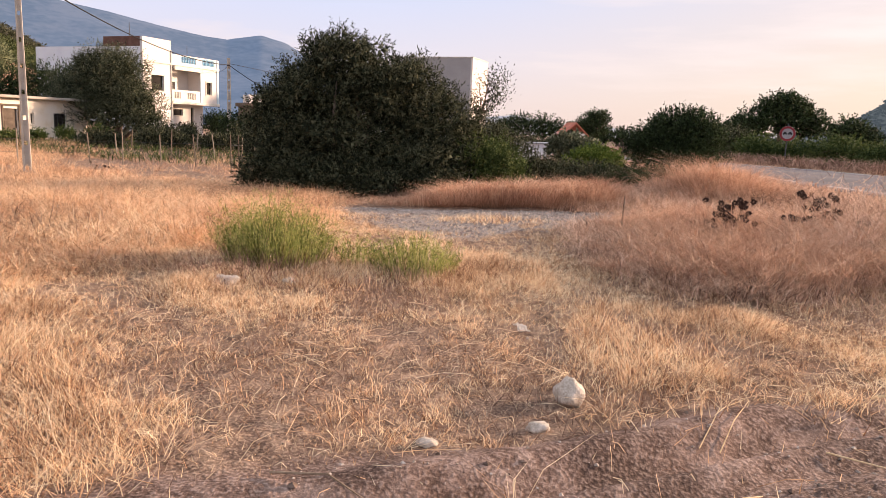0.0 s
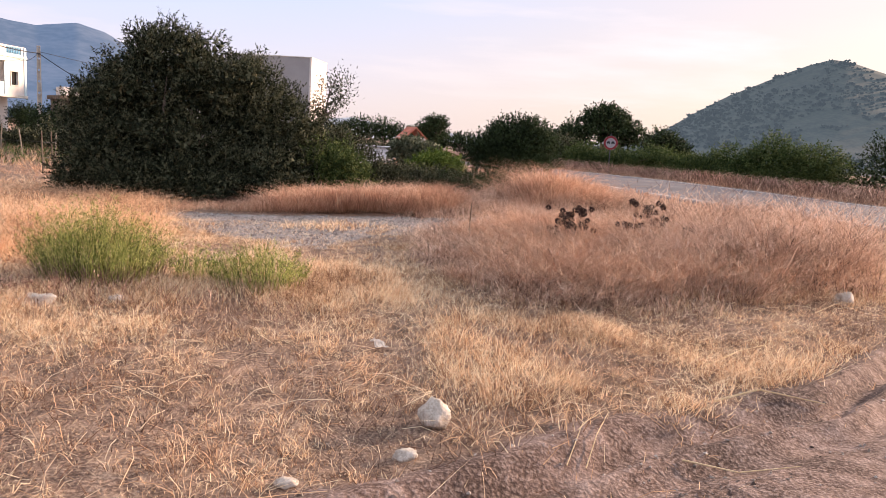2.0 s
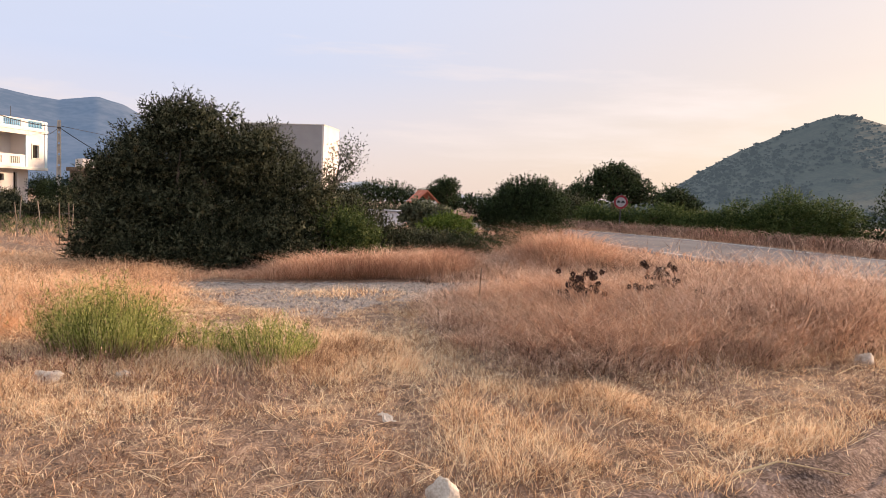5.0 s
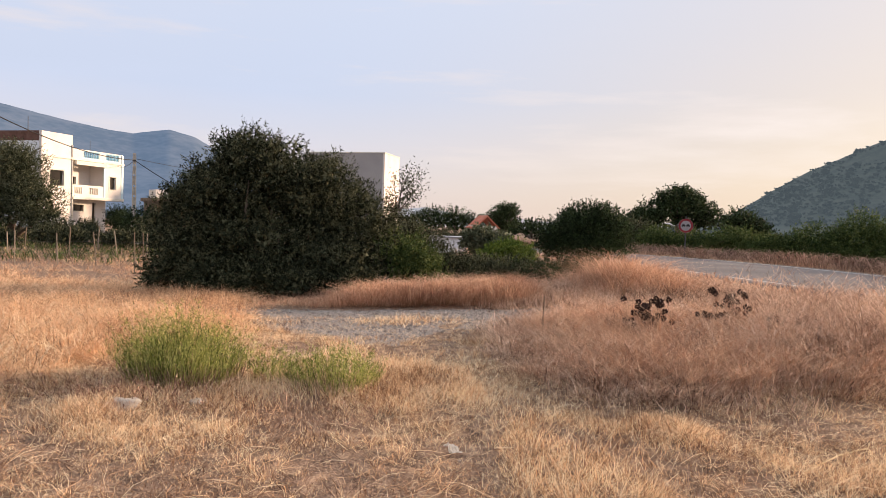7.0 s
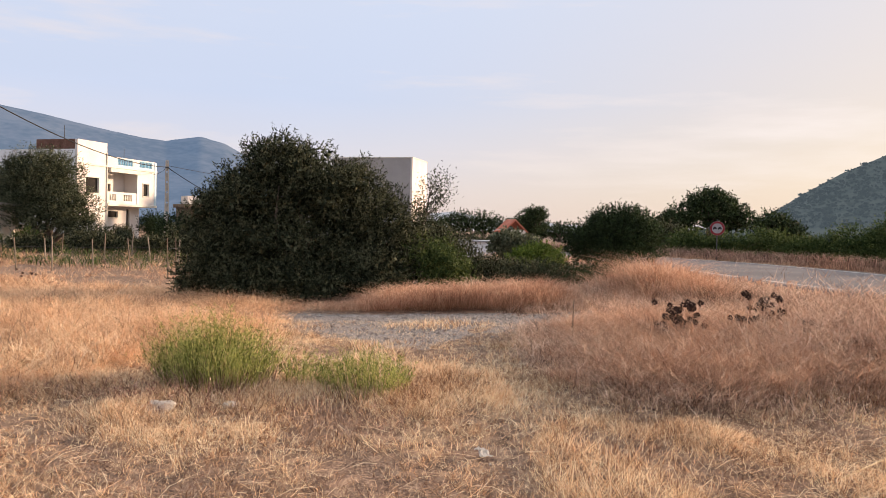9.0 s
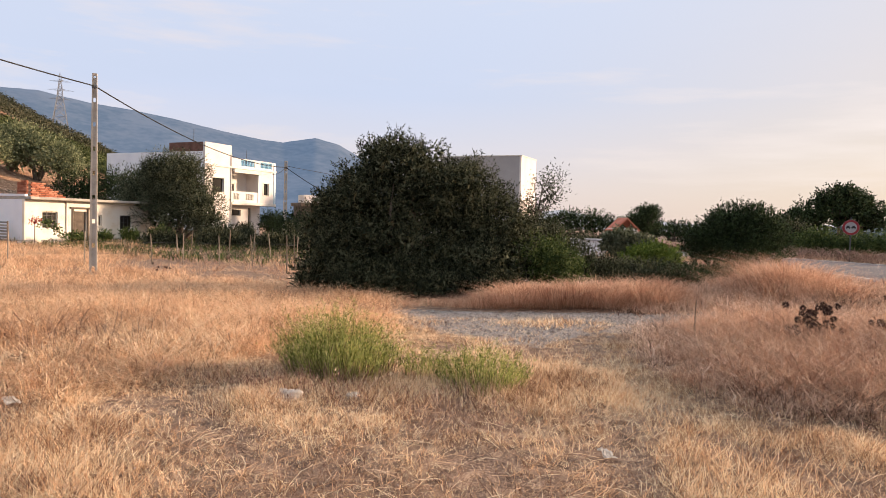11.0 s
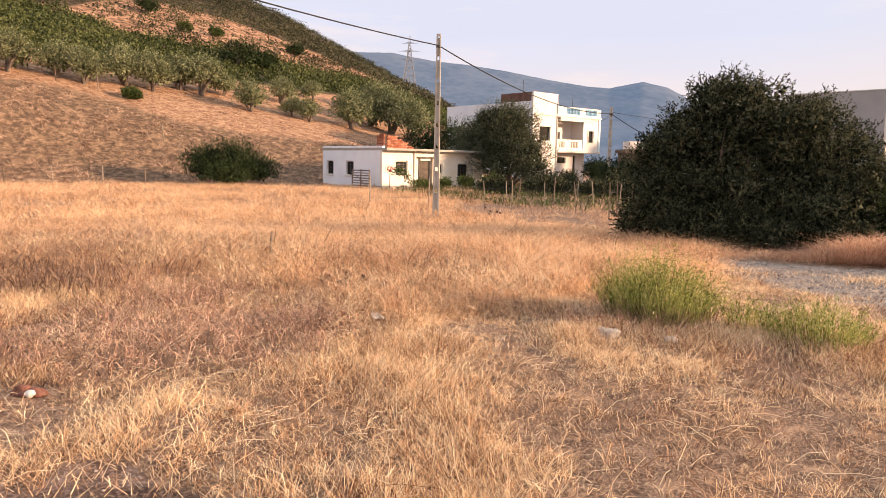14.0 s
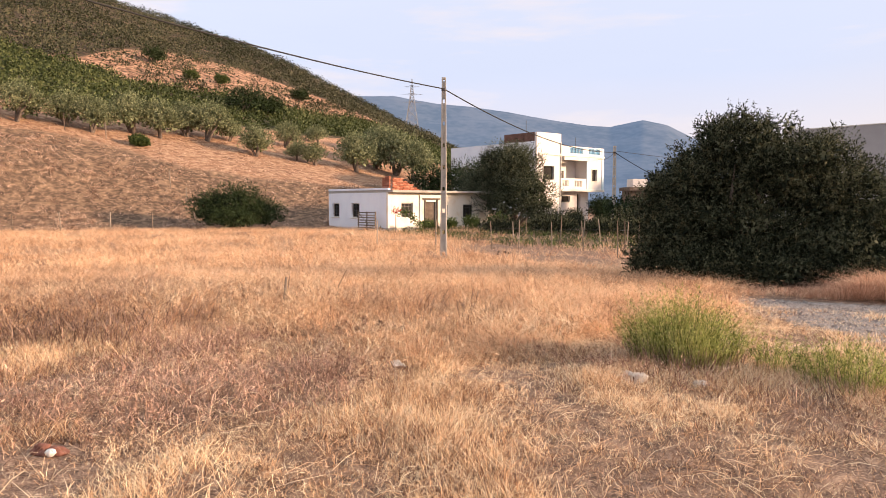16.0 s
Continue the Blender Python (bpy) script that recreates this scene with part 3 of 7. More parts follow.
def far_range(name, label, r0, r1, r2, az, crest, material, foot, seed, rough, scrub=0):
    """A range of hills seen across the plain: a skirt, a crest and a back, with gullies."""
    A = np.arange(az[0], az[-1] + 0.01, 0.22)
    top = np.interp(A, az, crest)
    R = np.concatenate((np.linspace(r0, r1, 26), np.linspace(r1, r2, 6)[1:]))
    AA, RR = np.meshgrid(np.radians(A), R)
    f = np.clip((RR - r0) / (r1 - r0), 0, 1)
    back = np.clip((RR - r1) / (r2 - r1), 0, 1)
    X, Y = RR * np.sin(AA), RR * np.cos(AA)
    lump = fractal(X, Y, (r1 - r0) * 0.35, seed, 3) - 0.5
    Z = foot + (top[None, :] - foot) * (f ** 1.25) * (1 - 0.6 * back) + lump * rough * np.minimum(1, f * 3) * (1 - 0.85 * smooth(0.8, 1, f))
    Z = Z + (vnoise(X, Y, r1 * 0.006, seed + 3) - 0.5) * rough * 0.02 * f
    if scrub:
        rng = np.random.default_rng(seed)
        i, j = rng.integers(3, 26, scrub), rng.integers(0, Z.shape[1] - 1, scrub)
        u, w = rng.random(scrub), rng.random(scrub)
        c = np.stack([g[i - 1, j] * (1 - u) * (1 - w) + g[i, j] * u * (1 - w) + g[i - 1, j + 1] * (1 - u) * w + g[i, j + 1] * u * w for g in (X, Y, Z)], 1)
        keep = fractal(c[:, 0], c[:, 1], 40, seed + 9) > 0.42
        c = c[keep]
        n = len(c)
        h = rng.uniform(0.6, 1.8, n) * (1 + 0.9 * (rng.random(n) < 0.05))
        a = rng.uniform(0, math.tau, (n, 5))
        base = c[:, None] + np.stack((np.cos(a), np.sin(a), np.zeros((n, 5))), -1) * h[:, None, None] * 0.5
        d = np.stack((np.cos(a) * 0.4, np.sin(a) * 0.4, np.ones((n, 5))), -1)
        side = np.stack((-np.sin(a), np.cos(a), np.zeros((n, 5))), -1) * h[:, None, None] * 0.6
        v = np.stack((base, base + d * h[:, None, None] * 0.55 + side, base + d * h[:, None, None], base + d * h[:, None, None] * 0.55 - side), 2).reshape(-1, 3)
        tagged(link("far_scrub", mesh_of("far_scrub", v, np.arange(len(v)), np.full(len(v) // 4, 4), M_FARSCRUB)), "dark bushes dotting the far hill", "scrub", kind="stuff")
    nr, na = Z.shape
    idx = np.arange(nr * na).reshape(nr, na)
    quads = np.stack((idx[:-1, :-1], idx[1:, :-1], idx[1:, 1:], idx[:-1, 1:]), -1).reshape(-1, 4)
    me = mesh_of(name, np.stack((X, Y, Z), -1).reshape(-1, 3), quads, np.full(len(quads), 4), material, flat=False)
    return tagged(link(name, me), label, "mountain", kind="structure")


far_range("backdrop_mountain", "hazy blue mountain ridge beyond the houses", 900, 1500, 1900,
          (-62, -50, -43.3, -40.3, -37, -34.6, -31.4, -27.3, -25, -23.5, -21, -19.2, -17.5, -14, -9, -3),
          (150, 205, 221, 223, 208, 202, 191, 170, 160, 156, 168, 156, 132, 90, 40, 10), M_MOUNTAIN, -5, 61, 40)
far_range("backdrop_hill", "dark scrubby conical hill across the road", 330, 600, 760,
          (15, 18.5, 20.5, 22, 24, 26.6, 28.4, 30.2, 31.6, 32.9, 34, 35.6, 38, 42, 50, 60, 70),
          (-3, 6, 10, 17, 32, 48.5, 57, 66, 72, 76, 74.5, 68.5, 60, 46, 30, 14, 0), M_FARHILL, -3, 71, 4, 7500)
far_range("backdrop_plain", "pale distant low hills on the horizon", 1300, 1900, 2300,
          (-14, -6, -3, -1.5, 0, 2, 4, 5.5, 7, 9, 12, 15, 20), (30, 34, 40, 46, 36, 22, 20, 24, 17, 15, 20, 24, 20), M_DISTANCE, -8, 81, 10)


# ---- plants: builders ----
RNG = np.random.default_rng(7)


def unit(v):
    return v / np.maximum(np.linalg.norm(v, axis=-1, keepdims=True), 1e-9)


def blades(base, tall, lean, width, rng, droop=0.35):
    """Ribbons of three joints from base, leaning and drooping: vertices, corners and face sizes."""
    n = len(base)
    a = rng.uniform(0, math.tau, n)
    side = np.stack((np.cos(a), np.sin(a), np.zeros(n)), 1) * width[:, None] * 0.5
    up = np.stack((lean[:, 0], lean[:, 1], np.ones(n)), 1) * tall[:, None]
    mid = base + up * np.array((0.40, 0.40, 0.58)) + rng.normal(0, 0.09, (n, 3)) * np.array((1, 1, 0.3)) * tall[:, None]
    tip = base + up * np.array((1.0, 1.0, 1.0 - droop * 0.5)) + np.stack((lean[:, 0], lean[:, 1], np.zeros(n)), 1) * (tall * droop)[:, None]
    v = np.stack((base - side, base + side, mid + side * 0.8, mid - side * 0.8, tip), 1).reshape(-1, 3)
    k = (np.arange(n) * 5)[:, None]
    loops = np.concatenate((k + np.array((0, 1, 2, 3)), k + np.array((3, 2, 4))), 1)
    return v, loops.ravel(), np.tile((4, 3), n)


def slim_blades(base, tall, lean, width, rng, droop=0.35):
    """Bent slivers, narrow at foot and tip: vertices, corners and face sizes."""
    n = len(base)
    a = rng.uniform(0, math.tau, n)
    side = np.stack((np.cos(a), np.sin(a), np.zeros(n)), 1) * width[:, None] * 0.5
    up = np.stack((lean[:, 0], lean[:, 1], np.ones(n)), 1) * tall[:, None]
    mid = base + up * np.array((0.34, 0.34, 0.62)) + rng.normal(0, 0.14, (n, 3)) * np.array((1, 1, 0.3)) * tall[:, None]
    tip = base + up * np.array((1.0, 1.0, 1.0 - droop * 0.5)) + np.stack((lean[:, 0], lean[:, 1], np.zeros(n)), 1) * (tall * droop)[:, None]
    v = np.stack((base, mid + side, tip, mid - side), 1).reshape(-1, 3)
    return v, np.arange(n * 4), np.full(n, 4)


def leaves(base, way, length, width, rng):
    """Pointed leaves from base along way: one folded-free diamond each."""
    n = len(base)
    side = unit(np.cross(way, rng.normal(size=(n, 3)))) * (width * 0.5)[:, None]
    d = unit(way) * length[:, None]
    v = np.stack((base, base + d * 0.45 + side, base + d, base + d * 0.45 - side), 1).reshape(-1, 3)
    loops = np.arange(n * 4)
    return v, loops, np.full(n, 4)


def chips(base, way, length, width, rng):
    """Small pointed leaves or needles: one triangle each."""
    n = len(base)
    side = unit(np.cross(way, rng.normal(size=(n, 3)))) * (width * 0.5)[:, None]
    d = unit(way) * length[:, None]
    return np.stack((base + d * 0.25 + side, base + d, base + d * 0.25 - side), 1).reshape(-1, 3), np.arange(n * 3), np.full(n, 3)


def spikes(base, tall, lean, width, rng, droop=0.0):
    """Stiff stubble: one narrow triangle a blade."""
    n = len(base)
    a = rng.uniform(0, math.tau, n)
    side = np.stack((np.cos(a), np.sin(a), np.zeros(n)), 1) * width[:, None] * 0.5
    tip = base + np.stack((lean[:, 0], lean[:, 1], np.ones(n)), 1) * tall[:, None]
    return np.stack((base - side, base + side, tip), 1).reshape(-1, 3), np.arange(n * 3), np.full(n, 3)


def joined(*sets):
    off, vs, ls, ss = 0, [], [], []
    for v, l, s in sets:
        vs.append(v)
        ls.append(np.asarray(l) + off)
        ss.append(s)
        off += len(v)
    return np.concatenate(vs), np.concatenate(ls), np.concatenate(ss)


def crown(lobes, sprigs, per, leaf, wide, rng, shoot=0.4, uneven=0.25, shell=0.55, inner=0, kind=leaves):
    """Leafy shoots over uneven lobes (x, y, z, rx, ry, rz): each shoot carries leaves along it."""
    lobes = np.array(lobes, float)
    w = (lobes[:, 3] * lobes[:, 4] * lobes[:, 5]) ** 0.67
    pick = rng.choice(len(lobes), sprigs, p=w / w.sum())
    L = lobes[pick]
    d = unit(rng.normal(size=(sprigs, 3)))
    d[:, 2] = np.where(d[:, 2] < -0.5, -d[:, 2] * 0.6, d[:, 2])
    lump = 0
    for k, f in enumerate((2.2, 4.1, 7.5)):
        lump = lump + np.sin(d[:, 0] * f * 1.7 + pick * 1.3 + k) * np.sin(d[:, 1] * f * 1.3 + k * 2.1 + pick) * np.sin(d[:, 2] * f + k * 0.7 + pick * 0.4) / (k + 1)
    rad = (shell + (1 - shell) * rng.random(sprigs) ** 0.6) * (1 + uneven * lump)
    p = L[:, :3] + d * L[:, 3:] * rad[:, None]
    way = unit(d * np.array((1, 1, 0.7)) + np.array((0, 0, 0.55)) + rng.normal(size=(sprigs, 3)) * 0.35)
    size = shoot * rng.uniform(0.5, 1.25, sprigs)
    t = np.tile(np.linspace(0.05, 1, per), (sprigs, 1)) + rng.uniform(-0.04, 0.04, (sprigs, per))
    b = p[:, None] + way[:, None] * (t * size[:, None])[..., None]
    lw = unit(way[:, None] * 0.75 + rng.normal(size=(sprigs, per, 3)) * 0.65)
    n = sprigs * per
    out = [kind(b.reshape(-1, 3), lw.reshape(-1, 3), leaf * rng.uniform(0.6, 1.2, n), wide * rng.uniform(0.7, 1.2, n), rng)]
    if inner:
        q = lobes[rng.choice(len(lobes), inner, p=w / w.sum())]
        e = unit(rng.normal(size=(inner, 3))) * (rng.random((inner, 1)) ** 0.4) * 0.66
        out.append(kind(q[:, :3] + e * q[:, 3:], rng.normal(size=(inner, 3)), leaf * rng.uniform(1.4, 2.4, inner), wide * rng.uniform(2.2, 3.6, inner), rng))
    return joined(*out)


def limbs(base, tips, radius, rng, sides=6):
    """A forked trunk: limbs from one foot bending towards the tips."""
    bm = bmesh.new()
    base = Vector(base)
    for tip in tips:
        tip = Vector(tip)
        m1 = base.lerp(tip, 0.35) + Vector(rng.normal(size=3)) * 0.06 * (tip - base).length
        m1.z = base.z + (tip.z - base.z) * 0.42
        m2 = base.lerp(tip, 0.72) + Vector(rng.normal(size=3)) * 0.05 * (tip - base).length
        tube(bm, (base - Vector((0, 0, 0.15)), m1, m2, tip), (radius, radius * 0.62, radius * 0.36, radius * 0.1), sides)
    return bm


def plant(name, label, category, at, lobes, sprigs, per, leaf, wide, material, seed, trunk=0.08, shoot=0.4, uneven=0.25, shell=0.55, inner=0, group="", stems=6, kind=leaves):
    """A bush or tree on the ground: limbs and a crown of leafy shoots; lobes are given from its foot."""
    rng = np.random.default_rng(seed)
    z = float(ground_z(at[0], at[1]))
    t = thing(name, label, category, (at[0], at[1], z), 0, group)
    tips = []
    for k in range(stems):
        L = lobes[k % len(lobes)]
        tips.append((L[0] + rng.uniform(-0.5, 0.5) * L[3], L[1] + rng.uniform(-0.5, 0.5) * L[4], L[2] + 0.45 * L[5]))
    part("trunk", limbs((0, 0, 0), tips, trunk, rng), M_BARK, t)
    v, l, s = crown(lobes, sprigs, per, leaf, wide, rng, shoot, uneven, shell, inner, kind)
    v[:, 2] = np.maximum(v[:, 2], 0.02)
    link("crown", mesh_of("crown", v, l, s, material), t)
    return t


def stuff(name, label, category, sets, material):
    v, l, s = joined(*sets)
    return tagged(link(name, mesh_of(name, v, l, s, material)), label, category, kind="stuff")


def scatter(n, lo, hi, density, rng):
    """Points of the plan in a box, kept by a density from 0 to 1."""
    x, y = rng.uniform(lo[0], hi[0], n), rng.uniform(lo[1], hi[1], n)
    keep = rng.random(n) < density(x, y)
    return x[keep], y[keep]


def polar(n, r0, r1, a0, a1, rng, power=1.0):
    r = r0 + (r1 - r0) * rng.random(n) ** power
    a = np.radians(rng.uniform(a0, a1, n))
    return r * np.sin(a), r * np.cos(a)


def foot(x, y, sink=0.01):
    return np.stack((x, y, ground_z(x, y) - sink), 1)


def clear_of(x, y):
    """0 where something solid stands on the ground."""
    ok = np.ones(len(x))
    for cx, cy, r in ((0.335, 4.40, 0.13), (0.173, 4.03, 0.10), (-0.33, 3.75, 0.08), (0.06, 5.70, 0.10), (-2.54, 6.62, 0.16), (-4.46, 5.74, 0.13), (-4.67, 2.72, 0.16)):
        ok = ok * ((x - cx) ** 2 + (y - cy) ** 2 > r * r)
    return ok


def stand(rng, x, y, h0, h1, w, sway=0.35, droop=0.35, wind=(0.0, 0.0), sink=0.01, kind=slim_blades):
    n = len(x)
    tall = rng.uniform(h0, h1, n) if np.isscalar(h0) else h0 + (h1 - h0) * rng.random(n)
    lean = rng.normal(0, sway, (n, 2)) + np.array(wind)
    return kind(foot(x, y, sink), tall, lean, w * rng.uniform(0.7, 1.35, n), rng, droop)


# ---- big shrub beside the gravel ----
BX, BY = -4.0, 17.6
big_lobes = [(0.5, 0.3, 1.45, 1.3, 1.0, 1.3), (-0.5, -0.1, 1.85, 1.6, 1.7, 1.8), (-1.35, 0.0, 1.15, 1.05, 1.5, 1.35), (-1.15, 0.1, 2.2, 0.8, 1.1, 1.05), (-0.35, -0.2, 2.6, 1.0, 1.2, 1.0), (0.25, 0, 2.65, 0.85, 1.1, 0.95), (-1.75, 0.0, 1.55, 0.85, 1.2, 1.1), (-2.0, -0.1, 0.95, 0.7, 1.0, 0.85),
             (1.35, 0.1, 1.6, 1.3, 1.5, 1.4), (1.2, 0, 2.2, 0.9, 1.1, 0.9), (2.1, 0.2, 1.2, 0.85, 1.2, 1.1), (0.3, -0.9, 0.8, 1.6, 1.0, 0.9), (-1.6, -0.5, 0.6, 0.8, 1.0, 0.7), (1.8, -0.5, 0.65, 1.0, 0.9, 0.75),
             (-1.7, -0.9, 0.3, 0.75, 0.6, 0.45), (-0.8, -1.2, 0.3, 0.8, 0.6, 0.5), (0.1, -1.35, 0.3, 0.8, 0.6, 0.5), (1.0, -1.2, 0.3, 0.8, 0.6, 0.5), (1.9, -0.9, 0.3, 0.8, 0.6, 0.5), (-0.3, 0, 0.5, 2.0, 1.2, 0.6)]
small = []
rng = np.random.default_rng(12)
for _ in range(230):
    L = big_lobes[rng.integers(len(big_lobes))]
    d = rng.normal(size=3)
    d = d / np.linalg.norm(d)
    d[1] = -abs(d[1]) if rng.random() < 0.6 else d[1]
    d[2] = abs(d[2]) if rng.random() < 0.7 else d[2]
    k = rng.uniform(0.20, 0.42)
    q = np.array(L[:3]) + d * np.array(L[3:]) * rng.uniform(0.80, 0.97)
    if q[2] > 0.2:
        small.append((*q, k, k, k * 1.15))
plant("shrub", "large dense dark olive shrub standing beside the gravel", "shrub", (BX, BY), big_lobes + small, 17000, 9, 0.085, 0.030, M_LEAF, 11, 0.11, 0.17, 0.14, 0.6, 24000, stems=9, kind=chips)
# slender half-bare tree at its side
slim = thing("tree", "slender half-bare tree with sparse leaves beside the large shrub", "tree", (-2.0, 18.4, float(ground_z(-2.0, 18.4))))
rng = np.random.default_rng(5)
bm = bmesh.new()
tips = []
stem = [Vector((0, 0, -0.1)), Vector((0.25, 0, 0.8)), Vector((0.55, 0, 1.5)), Vector((0.75, -0.05, 1.85)), Vector((0.85, 0, 2.2)), Vector((0.9, 0, 2.55))]
tube(bm, stem, (0.07, 0.06, 0.045, 0.035, 0.022, 0.008), 6)
for k in range(26):
    a = 1 + (k % 4) + rng.random() * 0.9
    i = int(min(a, 4))
    p = stem[i].lerp(stem[min(i + 1, 5)], a - i)
    w = Vector((rng.uniform(-0.5, 1.0), rng.uniform(-0.7, 0.7), rng.uniform(0.25, 0.9))).normalized()
    ln = rng.uniform(0.35, 0.75)
    q = p + w * ln * 0.5
    e = q + (w + Vector((0, 0, 0.35))).normalized() * ln * 0.55
    tube(bm, (p, q, e), (0.018, 0.011, 0.004), 4)
    tips += [q, e, q.lerp(e, 0.6)]
part("trunk", bm, M_BARK, slim)
tv = np.array([list(t) for t in tips])
b = np.repeat(tv, 34, 0) + rng.normal(size=(len(tv) * 34, 3)) * 0.10
link("crown", mesh_of("crown", *leaves(b, rng.normal(size=b.shape) + np.array((0, 0, 0.5)), rng.uniform(0.05, 0.10, len(b)), rng.uniform(0.015, 0.03, len(b)), rng), M_LEAF), slim)

# shrubs that carry on from it to the road
for args in (
    ("shrub", "low grey-green bramble shrub behind the dry grass strip", (-0.6, 19.0), [(-0.3, 0, 0.7, 1.0, 1.0, 0.75), (0.8, 0.3, 0.3, 0.9, 0.9, 0.4), (-0.5, 0.2, 1.0, 0.7, 0.7, 0.7)], 1500, 10, 0.09, 0.03, M_LEAF, 21),
    ("shrub", "fresh green shrub in front of the bramble", (-1.0, 17.3), [(0, 0, 0.6, 0.75, 0.6, 0.7), (0.5, 0, 0.45, 0.5, 0.5, 0.5)], 700, 10, 0.08, 0.035, M_LEAF_FRESH, 22),
    ("shrub", "dark tangled bramble shrub behind dry grass", (1.3, 20.0), [(0, 0, 0.25, 1.3, 1.0, 0.32), (-0.9, 0, 0.3, 0.8, 0.8, 0.36)], 1100, 10, 0.09, 0.03, M_LEAF, 23),
    ("shrub", "dark low bramble beside the dry mound", (2.6, 20.0), [(0, 0, 0.22, 1.1, 0.9, 0.28), (1.0, 0, 0.22, 0.8, 0.8, 0.28)], 700, 10, 0.09, 0.03, M_LEAF_DARK, 24),
    ("shrub", "bright yellow-green rounded shrub before the shed", (2.2, 25.0), [(0, 0, 0.45, 0.75, 0.8, 0.42), (-0.3, 0, 0.3, 0.8, 0.8, 0.4)], 1200, 10, 0.10, 0.04, M_LEAF_LIME, 25),
    ("shrub", "grey-leaved cactus-like shrub before the white shed", (1.8, 31.0), [(-0.3, 0, 0.55, 0.7, 0.7, 0.55), (0.5, 0, 0.4, 0.55, 0.6, 0.45)], 700, 8, 0.16, 0.09, M_LEAF_GREY, 26),
    ("shrub", "tall dark oleander shrub beside the road bend", (5.0, 26.6), [(0, -0.2, 0.4, 1.5, 1.1, 0.5), (0, 0, 1.0, 1.3, 1.2, 1.0), (-1.0, 0, 0.65, 0.75, 0.9, 0.7), (0.9, 0, 1.05, 0.65, 0.8, 0.85), (0.4, 0, 1.6, 0.55, 0.6, 0.5), (-0.5, 0, 1.4, 0.4, 0.5, 0.45)], 2600, 11, 0.12, 0.035, M_LEAF_DARK, 27),
):
    nm, lb, at, lobes, n, per, lf, wd, m, seed = args
    plant(nm, lb, "shrub", at, lobes, n * 5 // 4, per - 1, lf * 0.95, wd * 1.15, m, seed, 0.04, 0.28, 0.22, 0.5, n, kind=chips)

